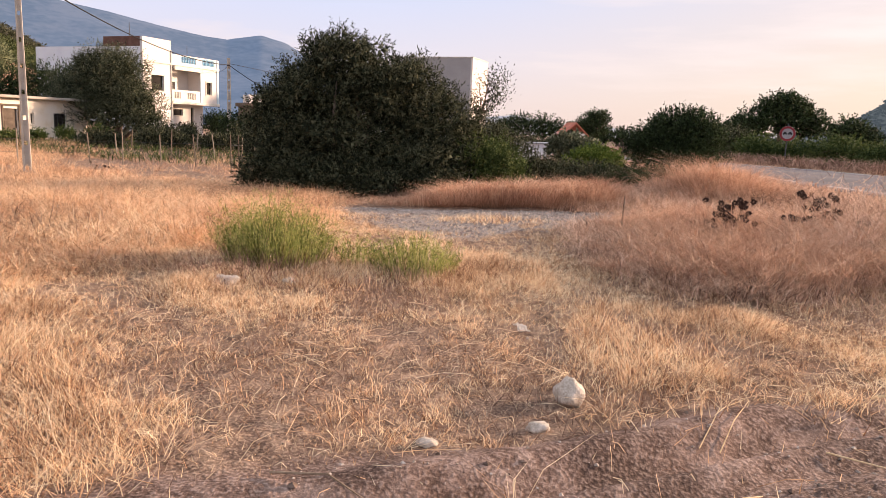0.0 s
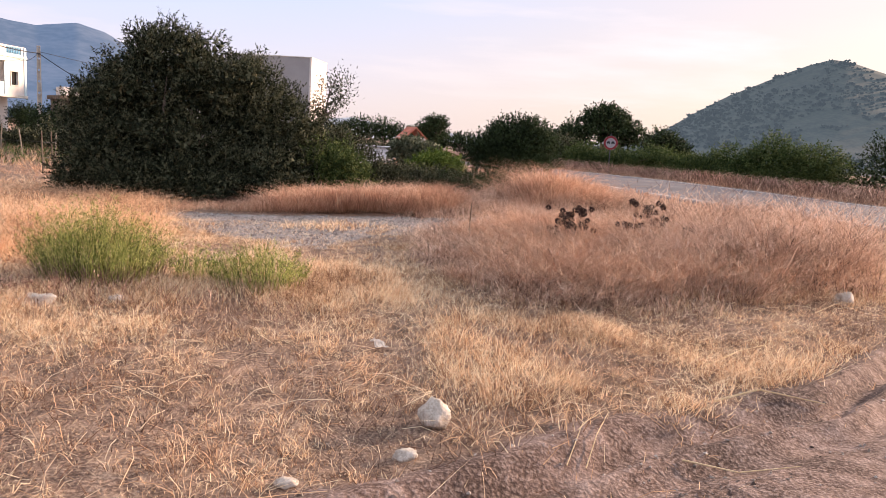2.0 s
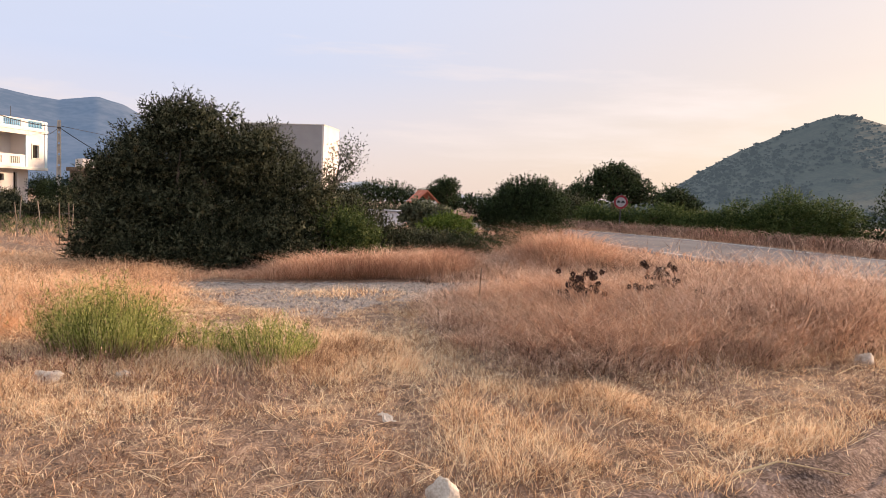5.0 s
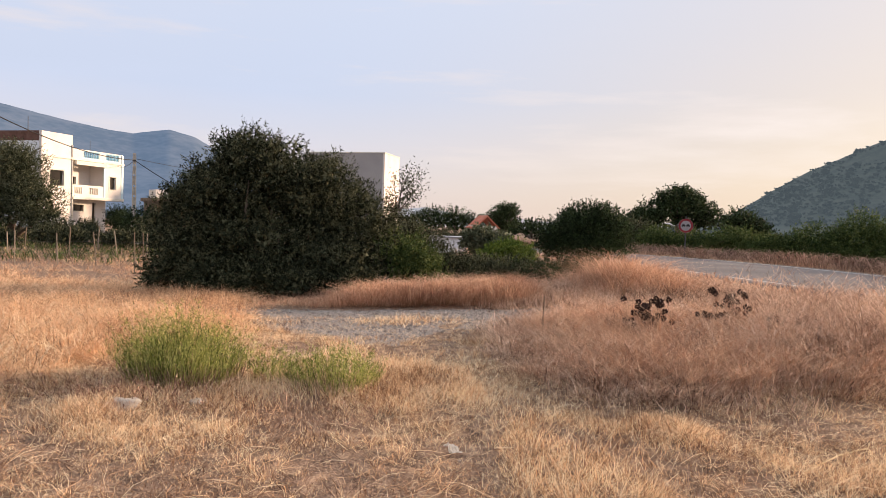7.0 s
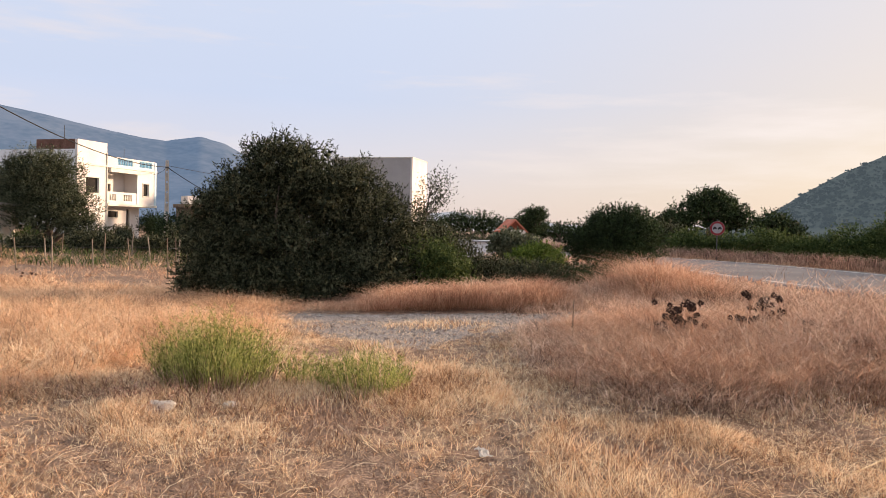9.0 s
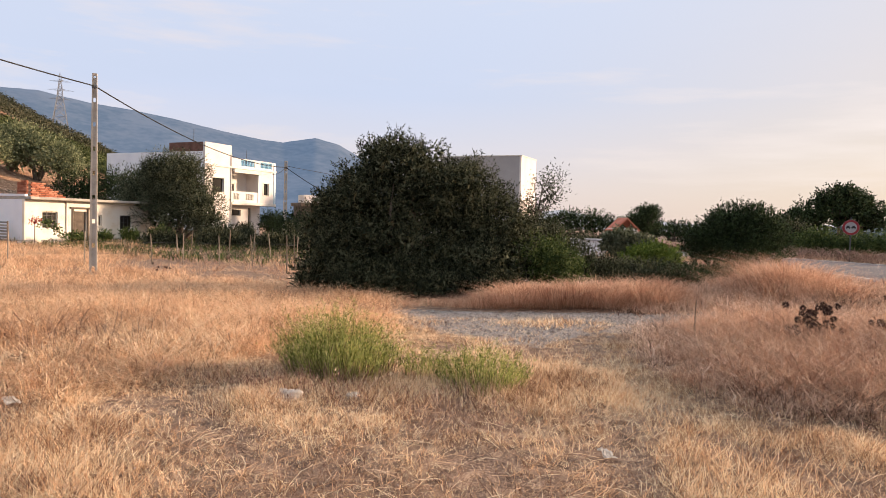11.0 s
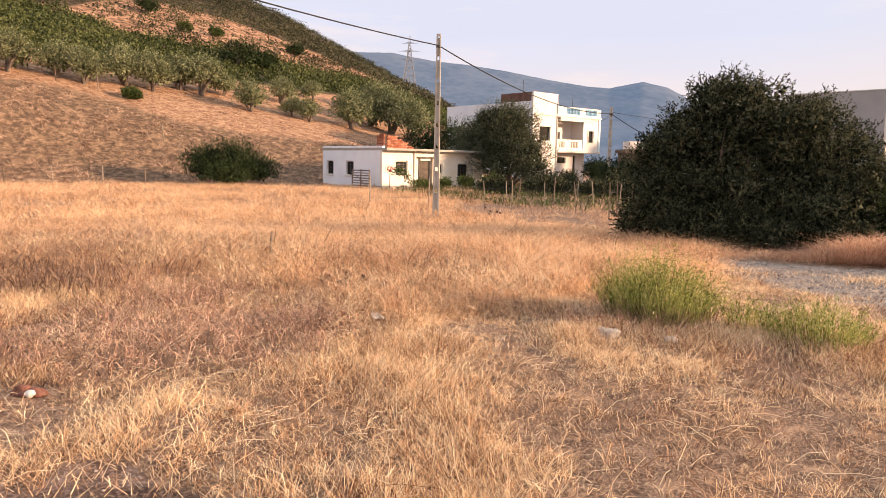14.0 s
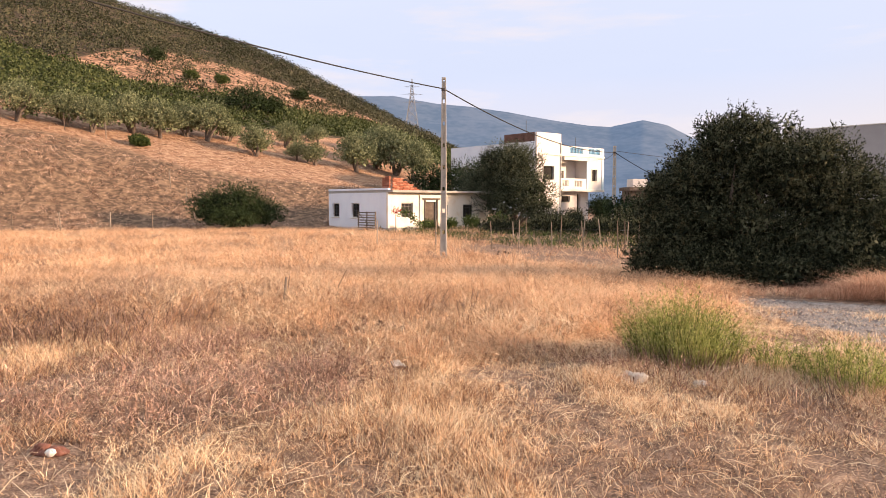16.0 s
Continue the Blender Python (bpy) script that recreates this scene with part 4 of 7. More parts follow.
# trees and hedges farther off
for lb, cat, at, lobes, n, per, lf, wd, m, seed in (
    ("dark broad-crowned tree rising over the roadside hedge", "tree", (18.6, 58.5), [(0, 0, 3.3, 2.0, 2, 1.7), (-2.2, 0, 2.3, 1.8, 2, 1.4), (1.9, 0, 2.5, 1.6, 2, 1.3), (0.3, 0, 4.2, 1.0, 1.1, 0.75), (-0.9, 0, 3.9, 0.8, 1, 0.7), (1.3, 0, 3.7, 0.8, 1, 0.7), (-3.4, 0, 1.7, 1.3, 1.5, 1.1)], 1500, 8, 0.26, 0.12, M_LEAF_DARK, 31),
    ("dark low tree beside the broad-crowned tree", "tree", (22.6, 56.0), [(0, 0, 1.9, 1.5, 1.5, 1.3), (1.2, 0, 1.3, 1.2, 1.3, 1.1)], 700, 8, 0.24, 0.11, M_LEAF_DARK, 32),
    ("bright green roadside shrub below the road sign", "shrub", (12.9, 38.4), [(0, 0, 0.6, 1.5, 1, 0.75), (1.8, -0.8, 0.75, 1.5, 1, 0.8), (-1.6, 0.6, 0.7, 1.2, 1, 0.8), (3.2, -1.6, 0.55, 1.2, 1, 0.6)], 1500, 9, 0.16, 0.07, M_LEAF_FRESH, 33),
    ("tangled roadside shrub with brown and green leaves", "shrub", (10.4, 41.0), [(0, 0, 0.95, 1.4, 1, 1.0), (-1.7, 0.6, 1.0, 1.3, 1, 1.0)], 800, 9, 0.16, 0.07, M_LEAF, 34),
    ("rounded olive-green hedge across the road", "shrub", (18.2, 36.0), [(0, 0, 0.8, 1.9, 1.3, 1.1), (1.7, -0.8, 1.15, 1.7, 1.3, 1.3), (3.4, -1.8, 1.0, 1.7, 1.3, 1.2), (-1.6, 0.9, 0.5, 1.2, 1.1, 0.8), (1, -0.8, 0.4, 2.6, 1.2, 0.6), (3, -1.8, 0.4, 2.2, 1.2, 0.6)], 3200, 10, 0.15, 0.06, M_LEAF_FRESH, 35),
    ("dark hedge across the road in shade", "shrub", (23.0, 31.5), [(0, 0, 0.8, 1.8, 1.3, 1.0), (1.4, -1.4, 1.0, 1.6, 1.3, 1.3), (2.6, -2.8, 1.3, 1.6, 1.4, 1.5), (3.8, -4.6, 1.1, 1.6, 1.4, 1.4), (1.5, -1.6, 0.4, 2.2, 1.6, 0.7), (3.2, -3.8, 0.4, 2.0, 1.8, 0.7), (0.3, -0.2, 1.9, 1.3, 1.2, 1.0), (1.8, -1.8, 2.3, 1.7, 1.4, 1.2), (3.6, -4.0, 2.4, 1.8, 1.5, 1.4), (5.2, -6.4, 1.8, 1.8, 1.6, 1.5)], 3200, 10, 0.15, 0.06, M_LEAF_DARK, 36),
    ("dark round tree behind the red-roofed hut", "tree", (5.6, 71.5), [(0, 0, 1.9, 1.5, 1.5, 1.4), (0.5, 0, 2.9, 1.1, 1.1, 0.8)], 700, 8, 0.22, 0.10, M_LEAF_DARK, 37),
    ("dark row of distant trees above the shed", "tree", (1.0, 75), [(0, 0, 1.8, 1.9, 1.5, 1.4), (-2.4, 0, 2.0, 1.7, 1.5, 1.3), (2.4, 0, 1.4, 1.6, 1.5, 1.2), (-4.2, 0, 1.5, 1.5, 1.5, 1.2)], 900, 8, 0.24, 0.11, M_LEAF_DARK, 38),
    ("dark distant grove on the plain", "tree", (11.5, 95), [(0, 0, 1.2, 3, 2, 1.3), (4, 0, 1.0, 3, 2, 1.2), (-3.5, 0, 1.2, 2.5, 2, 1.4)], 700, 7, 0.35, 0.16, M_LEAF_DARK, 39),
    ("grey-green shrubs in front of the white shed", "shrub", (-0.6, 38), [(0, 0, 0.35, 1.7, 1.2, 0.45), (2.4, 0, 0.3, 1.3, 1, 0.4), (-2.2, 0, 0.6, 1.5, 1.2, 0.8)], 1000, 9, 0.14, 0.06, M_LEAF, 40),
    ("large dark olive tree between the two houses", "tree", (-27.4, 46.0), [(0, 0, 3.9, 2.3, 2.1, 2.3), (-2.2, 0.5, 3.2, 1.9, 1.9, 1.9), (1.9, -0.4, 2.4, 1.6, 1.6, 1.7), (0.1, 0, 5.0, 1.3, 1.4, 1.2), (-0.3, -0.6, 1.8, 2.4, 1.6, 1.6), (2.4, -0.6, 1.2, 1.3, 1.2, 1.2), (-3.2, 0.8, 2.4, 1.5, 1.5, 1.9), (-4.2, 1.4, 2.9, 1.5, 1.5, 1.8), (0.5, -0.4, 3.9, 1.2, 1.2, 1.3), (-1.2, -0.3, 4.7, 1.3, 1.3, 1.1)], 6400, 9, 0.17, 0.06, M_LEAF_MID, 41),
    ("leafy dark trees behind the small house", "tree", (-36.5, 52), [(0, 0, 2.6, 2.6, 2, 2.0), (2.6, 1, 2.8, 2.2, 2, 2.0), (-2.8, -0.5, 2.2, 2.2, 2, 1.7), (4.6, 2, 2.2, 2, 2, 1.8)], 1900, 9, 0.20, 0.08, M_LEAF_DARK, 42),
    ("round dark shrub in the field beside the house", "shrub", (-41.6, 32.6), [(0, 0, 1.6, 1.7, 1.6, 1.45), (-1.2, -1.4, 1.3, 1.3, 1.3, 1.25), (1.1, 1.5, 1.0, 1.2, 1.2, 1.1), (0.3, -0.6, 0.7, 2.0, 1.9, 0.9)], 2600, 9, 0.16, 0.06, M_LEAF_DARK, 43),
    ("dark shrub at the foot of the hill", "shrub", (-46.5, 17.0), [(0, 0, 1.0, 1.4, 1.6, 1.05), (-0.8, -1.6, 0.9, 1.3, 1.3, 1.0)], 1400, 9, 0.17, 0.065, M_LEAF_DARK, 44),
    ("dark shrub against the villa's lower wall", "shrub", (-26.2, 58.8), [(0, 0, 1.3, 1.0, 1.0, 1.15), (0.5, 0, 0.7, 0.9, 0.9, 0.8)], 800, 9, 0.15, 0.07, M_LEAF_DARK, 45),
    ("small shrub at the villa's foot", "shrub", (-27.6, 56.6), [(0, 0, 0.55, 0.6, 0.6, 0.6)], 300, 8, 0.14, 0.06, M_LEAF, 46),
    ("green fig shrubs along the fenced garden", "shrub", (-19.0, 47.0), [(0, 0, 1.1, 1.5, 1.2, 1.2), (2.2, 0.5, 1.5, 1.6, 1.4, 1.6), (4.4, 1, 1.8, 1.7, 1.4, 1.8), (6.4, 1, 1.5, 1.7, 1.4, 1.6)], 2400, 9, 0.17, 0.08, M_LEAF_DARK, 47),
    ("leafy tree behind the far pole", "tree", (-22.6, 66.0), [(0, 0, 2.6, 1.8, 1.6, 1.7), (1.8, 0, 2.0, 1.5, 1.5, 1.5), (-0.8, 0, 3.6, 1.2, 1.2, 1.1)], 900, 8, 0.22, 0.10, M_LEAF, 48),
):
    plant("tree" if cat == "tree" else "shrub", lb, cat, at, lobes, n * 3 // 2, per - 2, lf * 0.85, wd * 1.05, m, seed, 0.16 if cat == "tree" else 0.07, 0.42, 0.22, 0.5, n, kind=chips)

for at, sc, seed in (((-21.5, 40.5), 1.0, 301), ((-18.4, 41.5), 0.8, 302), ((-24.6, 39.6), 0.75, 303), ((-15.4, 40.0), 0.9, 304), ((-23.0, 44.5), 1.2, 305), ((-17.0, 44.0), 1.3, 306)):
    plant("shrub", "tangled dark garden shrub behind the fence", "shrub", at, [(0, 0, 0.5 * sc, 1.3 * sc, 1.0 * sc, 0.6 * sc), (0.9 * sc, 0.2, 0.35 * sc, 0.9 * sc, 0.8 * sc, 0.45 * sc)], 520, 9, 0.14, 0.06, M_LEAF, seed, 0.05, 0.4, 0.3, 0.4, 300, "garden shrubs")

# ---- olive grove on the slope ----
olives = []
for k in range(3):
    r0 = np.random.default_rng(60 + k)
    lob = [(0, 0, 1.75, 1.75, 1.7, 1.35), (r0.uniform(-1, 1), 0.3, 2.35, 1.2, 1.2, 1.0), (r0.uniform(-1.2, 1.2), -0.3, 1.3, 1.4, 1.3, 1.0), (r0.uniform(-1.2, 1.2), 0.5, 1.45, 1.3, 1.3, 1.0)]
    t = plant("olive_tree", "silvery olive tree on the ploughed terrace", "olive tree", (-80.0, 35.0), lob, 1000, 6, 0.20, 0.085, M_OLIVE, 60 + k, 0.16, 0.32, 0.28, 0.4, 500, "olive grove", 4, chips)
    olives.append(t)
rng = np.random.default_rng(77)
OLIVE_ROWS = [(-66.5, 76.0, 1.25), (-63.4, 76.5, 1.1), (-61.9, 75.6, 1.15), (-59.2, 77.4, 1.15), (-57.4, 77.0, 1.25), (-55.6, 79.5, 1.15), (-54.2, 78.8, 1.2), (-52.6, 80.5, 0.8), (-50.6, 75.0, 1.0),
              (-48.5, 82.5, 0.85), (-47.6, 76.6, 0.7), (-46.2, 76.0, 0.75), (-46.0, 91.0, 0.7), (-43.0, 77.2, 1.35), (-41.6, 84.0, 1.5), (-40.0, 82.0, 1.5), (-41.0, 92.0, 1.5), (-38.6, 80.0, 1.4),
              (-70.0, 77.0, 1.2), (-73.5, 76.0, 1.2), (-77.0, 77.5, 1.1)]
for k, (a, r, s) in enumerate(OLIVE_ROWS):
    x, y = r * math.sin(radians(a)), r * math.cos(radians(a))
    m = pose(x, y, float(ground_z(x, y)) - 0.1, 0, 0, rng.uniform(0, 360)) @ Matrix.Scale(s * 0.92, 4)
    if k < 3:
        olives[k].matrix_world = m
        continue
    copy_thing(olives[k % 3], m)

# low dark bush at the terrace's edge and lone trees over the maquis
for a, r, sc, seed, m in ((-58.9, 72.6, 0.5, 311, M_LEAF_FRESH), (-57.9, 126, 1.5, 312, M_LEAF_DARK), (-51.6, 101, 2.4, 313, M_LEAF_DARK), (-49.9, 103, 1.7, 314, M_LEAF_DARK), (-53.2, 122, 0.8, 315, M_LEAF_FRESH), (-55.4, 119, 0.8, 316, M_LEAF_FRESH), (-47.5, 131, 1.2, 317, M_LEAF_DARK)):
    plant("shrub", "rounded dark green bush on the hillside", "shrub", (r * math.sin(radians(a)), r * math.cos(radians(a))), [(0, 0, 0.8 * sc, 1.2 * sc, 1.1 * sc, 0.95 * sc), (0.7 * sc, 0.3, 0.6 * sc, 0.9 * sc, 0.9 * sc, 0.7 * sc)], 700, 6, 0.16 + 0.05 * sc, 0.10, m, seed, 0.08, 0.3, 0.28, 0.4, 300, "hillside bushes", 4, chips)


# maquis on the upper slope
def bushes(n, r0, r1, share, size0, size1, per, flat, seed):
    """Low scrub: leafy domes scattered where share allows."""
    rng = np.random.default_rng(seed)
    x, y = polar(n, r0, r1, -80, -31, rng, 0.85)
    keep = rng.random(n) < share(x, y)
    x, y = x[keep], y[keep]
    c = np.stack((x, y, ground_z(x, y)), 1)
    size = (size0 + (size1 - size0) * rng.random(len(x)) ** 2)[:, None]
    d = unit(rng.normal(size=(len(x), per, 3)))
    d[..., 2] = np.abs(d[..., 2])
    p = c[:, None] + d * (size * rng.uniform(0.5, 1.0, (len(x), per)))[..., None] * np.array((1.15, 1.15, flat))
    m = len(x) * per
    big = np.repeat(size[:, 0], per)
    return chips(p.reshape(-1, 3), (d + rng.normal(size=d.shape) * 0.6).reshape(-1, 3), (0.16 + 0.22 * big) * rng.uniform(0.6, 1.2, m), (0.14 + 0.14 * big) * rng.uniform(0.7, 1.2, m), rng)


stuff("maquis", "dense dark green maquis scrub on the hillside", "scrub", [bushes(20000, 82, 165, lambda x, y: hill_zones(x, y)[2] * smooth(0.0, 1.2, np.hypot(x, y) - np.interp(np.degrees(np.arctan2(x, y)), HILL_AZ, GREEN_R)), 0.4, 1.3, 22, 0.9, 88)], M_MAQUIS)
stuff("dry_scrub", "grey-brown dry scrub below the hill's crest", "scrub", [bushes(14000, 105, 206, lambda x, y: 0.9 * hill_zones(x, y)[4] + 0.6 * hill_zones(x, y)[3] * smooth(0.38, 0.6, fractal(x, y, 9, 93, 3)), 0.5, 1.5, 20, 1.0, 90)], M_MAQUIS_DRY)

# ---- dry grass ----
def sparse_at(x, y):
    """How thinly the straw stands: the worn ground between the track and the gravel."""
    w = np.exp(-(((x - 0.3) / 1.5) ** 2 + ((y - 9.4) / 1.1) ** 2)) + 0.7 * np.exp(-(((x + 1.2) / 1.6) ** 2 + ((y - 4.9) / 0.5) ** 2)) + 0.6 * np.exp(-(((x - 1.3) / 1.6) ** 2 + ((y - 5.5) / 0.35) ** 2))
    return np.clip(1 - 0.8 * w, 0.1, 1)


def weed_density(x, y):
    az, r = np.degrees(np.arctan2(x, y)), np.hypot(x, y)
    band = smooth(5.2, 6.4, r) * smooth(10.2, 8.8, r) * smooth(-36, -44, az)
    return band * (0.2 + 0.8 * smooth(0.40, 0.58, fractal(x, y, 1.4, 127, 3))) + 0.45 * smooth(0.52, 0.66, fractal(x, y, 2.3, 129, 3)) * smooth(9.5, 10.5, r) * smooth(16, 12, r) * smooth(-24, -32, az) + 0.5 * np.exp(-(((x + 2.0) / 1.5) ** 2 + ((y - 6.9) / 0.35) ** 2))


def short_density(x, y):
    d = (1 - 0.985 * dirt_at(x, y)) * (1 - 0.86 * gravel_at(x, y)) * sparse_at(x, y) * clear_of(x, y)
    d = d * (1 - 0.75 * np.clip(weed_density(x, y), 0, 1))
    return d * (0.22 + 0.78 * smooth(0.40 - 0.08 * smooth(-0.5, -3, x), 0.60 - 0.06 * smooth(-0.5, -3, x), fractal(x, y, 0.6, 101, 4)))


rng = np.random.default_rng(101)
x, y = scatter(760000, (-10, 1.0), (8, 12.5), short_density, rng)
r = np.hypot(x, y - 0.8)
k = (r > 1.5) & (np.degrees(np.arctan2(x, y - 0.8)) < 42) & (np.degrees(np.arctan2(x, y - 0.8)) > -80)
x, y, r = x[k], y[k], r[k]
hgt = 0.035 + 0.11 * smooth(0.35, 0.75, fractal(x, y, 0.9, 103, 3))
stuff("short_grass", "short trampled straw-coloured grass beside the track", "grass", [stand(rng, x, y, hgt * 0.5, hgt * 1.2, 0.0026 + 0.0008 * r, 0.75, kind=spikes)], M_STRAW)
x, y = scatter(95000, (-9, 1.0), (7, 8.5), lambda x, y: (1 - dirt_at(x, y)) * clear_of(x, y) * smooth(0.48, 0.66, fractal(x, y, 0.9, 171, 3)), rng)
k = np.hypot(x, y - 0.8) > 1.6
x, y = x[k], y[k]
stuff("dead_stems", "reddish brown dead stems matted in the straw", "grass", [stand(rng, x, y, 0.03, 0.14, 0.0055, 0.9, kind=spikes)], M_WEED)
# fallen straws
x, y = scatter(42000, (-9, 1.0), (7, 9.0), lambda x, y: (1 - 0.94 * dirt_at(x, y)) * clear_of(x, y) * (0.25 + 0.75 * smooth(0.4, 0.6, fractal(x, y, 0.7, 107, 3))), rng)
k = np.hypot(x, y - 0.8) > 1.5 + 1.6 * rng.random(len(x))
x, y = x[k], y[k]
n = len(x)
a, ln = rng.uniform(0, math.tau, n), 0.05 + 0.26 * rng.random(n) ** 3
dx, dy = np.cos(a) * ln, np.sin(a) * ln
p0 = np.stack((x, y, ground_z(x, y) + rng.uniform(0.005, 0.05, n)), 1)
p2 = np.stack((x + dx, y + dy, ground_z(x + dx, y + dy) + rng.uniform(0.005, 0.11, n)), 1)
p1 = (p0 + p2) / 2 + np.stack((-dy, dx, np.zeros(n)), 1) * rng.uniform(-0.15, 0.15, (n, 1)) + np.array((0, 0, 0.02))
w = np.stack((-dy, dx, np.zeros(n)), 1) / ln[:, None] * rng.uniform(0.0008, 0.0019, (n, 1)) + np.array((0, 0, 0.0008))
v = np.stack((p0 - w, p0 + w, p1 + w, p1 - w, p2 + w, p2 - w), 1).reshape(-1, 3)
q = (np.arange(n) * 6)[:, None]
stuff("fallen_straw", "fallen pale straws lying across the ground", "straw", [(v, np.concatenate((q + np.array((0, 1, 2, 3)), q + np.array((3, 2, 4, 5))), 1).ravel(), np.full(2 * n, 4))], M_STRAW)


def tall_density(x, y):
    """The tall field grass: left of the gravel, out to the houses and the foot of the hill."""
    az, r = np.degrees(np.arctan2(x, y)), np.hypot(x, y)
    near = np.interp(az, (-90, -68, -56, -48, -39, -31, -25, -20, -14, -8), (9.6, 9.8, 9.6, 9.4, 7.4, 7.4, 8.2, 9.4, 11, 30))
    ok = smooth(-0.6, 0.8, r - near + 1.6 * (fractal(x, y, 2.2, 111) - 0.5)) * (1 - 0.97 * gravel_at(x, y)) * smooth(-13, -17, az - 14 * smooth(16, 9, r) * smooth(-20, -14, az) * 0)
    ok = ok * (1 - 0.9 * np.exp(-(((x + 6.0) / 1.3) ** 2 + ((y - 15.2) / 0.9) ** 2)))
    garden = np.maximum((x > -26) * smooth(-4.0, 0.5, y - (31.2 - 0.55 * (x + 14))), smooth(-22, -19, x) * smooth(-9.0, -6.5, y - (31.2 - 0.55 * (x + 14))))
    return ok * (1 - 0.93 * garden) * (0.35 + 0.65 * smooth(0.3, 0.55, fractal(x, y, 1.5, 113, 3)))


def tall_sets(n, r0, r1, h, w, seed, per_head=0.45, power=0.75):
    rng = np.random.default_rng(seed)
    x, y = polar(n, r0, r1, -84, -12, rng, power)
    k = rng.random(n) < tall_density(x, y)
    x, y = x[k], y[k]
    patch = (0.15 + 1.3 * fractal(x, y, 2.0, 117, 3)) * (0.55 + 0.45 * smooth(8, 12, np.hypot(x, y)))
    tall = h * patch * rng.uniform(0.6, 1.2, len(x))
    lean = rng.normal(0, 1.0, (len(x), 2)) + np.array((-0.22, 0.05))
    b = foot(x, y)
    a = slim_blades(b, tall, lean, w * rng.uniform(0.7, 1.3, len(x)), rng, 0.5)
    tip = a[0].reshape(-1, 4, 3)[:, 2]
    s = rng.random(len(x)) < per_head
    hd = np.stack((lean[s, 0], lean[s, 1], np.full(s.sum(), -0.1)), 1) + rng.normal(size=(s.sum(), 3)) * 0.3
    heads = leaves(tip[s], hd, rng.uniform(0.04, 0.10, s.sum()), np.full(s.sum(), w * 1.7), rng)
    return [a, heads]


stuff("field_grass", "tall golden dry grass filling the field", "grass",
      tall_sets(74000, 7.0, 18, 0.34, 0.0058, 121) + tall_sets(56000, 18, 52, 0.38, 0.019, 122, 0.3, 0.85), M_GOLD)

def tussocks(rng, x, y, per, wide, tall, width, open_=0.9, droop=0.4, wild=0.8, kind=slim_blades):
    """Rounded tufts: blades fan out of each foot."""
    n = len(x)
    wide, tall = np.broadcast_to(wide, n), np.broadcast_to(tall, n)
    a = rng.uniform(0, math.tau, (n, per))
    rr = np.sqrt(rng.random((n, per)))
    ox, oy = np.cos(a) * rr, np.sin(a) * rr
    px, py = x[:, None] + ox * wide[:, None] * 0.6, y[:, None] + oy * wide[:, None] * 0.6
    h = tall[:, None] * (1.05 - 0.45 * rr ** 2) * rng.uniform(0.5, 1.1, (n, per))
    lean = np.stack((ox, oy), -1) * open_ + rng.normal(0, wild, (n, per, 2)) + np.array((-0.12, 0.0))
    m = n * per
    return kind(foot(px.ravel(), py.ravel()), h.ravel(), lean.reshape(-1, 2), width * rng.uniform(0.7, 1.3, m), rng, droop)


rng = np.random.default_rng(125)
x, y = polar(2600, 6.6, 19, -84, -14, rng, 0.8)
k = rng.random(len(x)) < tall_density(x, y)
x, y = x[k], y[k]
tuft_near = tussocks(rng, x, y, 62, rng.uniform(0.22, 0.5, len(x)), rng.uniform(0.26, 0.60, len(x)) * (0.6 + 0.4 * smooth(7, 11, np.hypot(x, y))), 0.0056)
x, y = polar(4200, 18, 52, -84, -14, rng, 0.8)
k = rng.random(len(x)) < tall_density(x, y)
x, y = x[k], y[k]
tuft_far = tussocks(rng, x, y, 26, rng.uniform(0.4, 0.9, len(x)), rng.uniform(0.30, 0.60, len(x)), 0.020, kind=spikes)
stuff("field_tussocks", "rounded golden dry grass tussocks in the field", "grass", [tuft_near, tuft_far], M_GOLD)

# pale wiry sprays standing over the field grass
rng = np.random.default_rng(127)
x, y = polar(420, 6.8, 14, -80, -20, rng, 0.9)
k = rng.random(len(x)) < tall_density(x, y)
x, y = x[k], y[k]
n = len(x)
st = tussocks(rng, x, y, 20, rng.uniform(0.15, 0.4, n), rng.uniform(0.28, 0.55, n), 0.005, 1.0, 0.2, 0.8)
tp = st[0].reshape(-1, 4, 3)
f = rng.random((len(tp), 4, 1)) * 0.9
bp = (((tp[:, 1] + tp[:, 3]) / 2)[:, None] * (1 - f) + tp[:, 2][:, None] * f).reshape(-1, 3)
spray = spikes(bp, rng.uniform(0.05, 0.15, len(bp)), rng.normal(0, 1.4, (len(bp), 2)), np.full(len(bp), 0.0062), rng)
stuff("field_sprays", "pale wiry dry sprays over the field grass", "grass", [st, spray], M_STRAW)

# dry tufts and low dead bushes on the lower slope
rng = np.random.default_rng(89)


def slope_share(x, y):
    low, ter = hill_zones(x, y)[:2]
    return low * (0.15 + 0.85 * smooth(0.42, 0.58, fractal(x, y, 4, 91, 3))) + 0.08 * ter


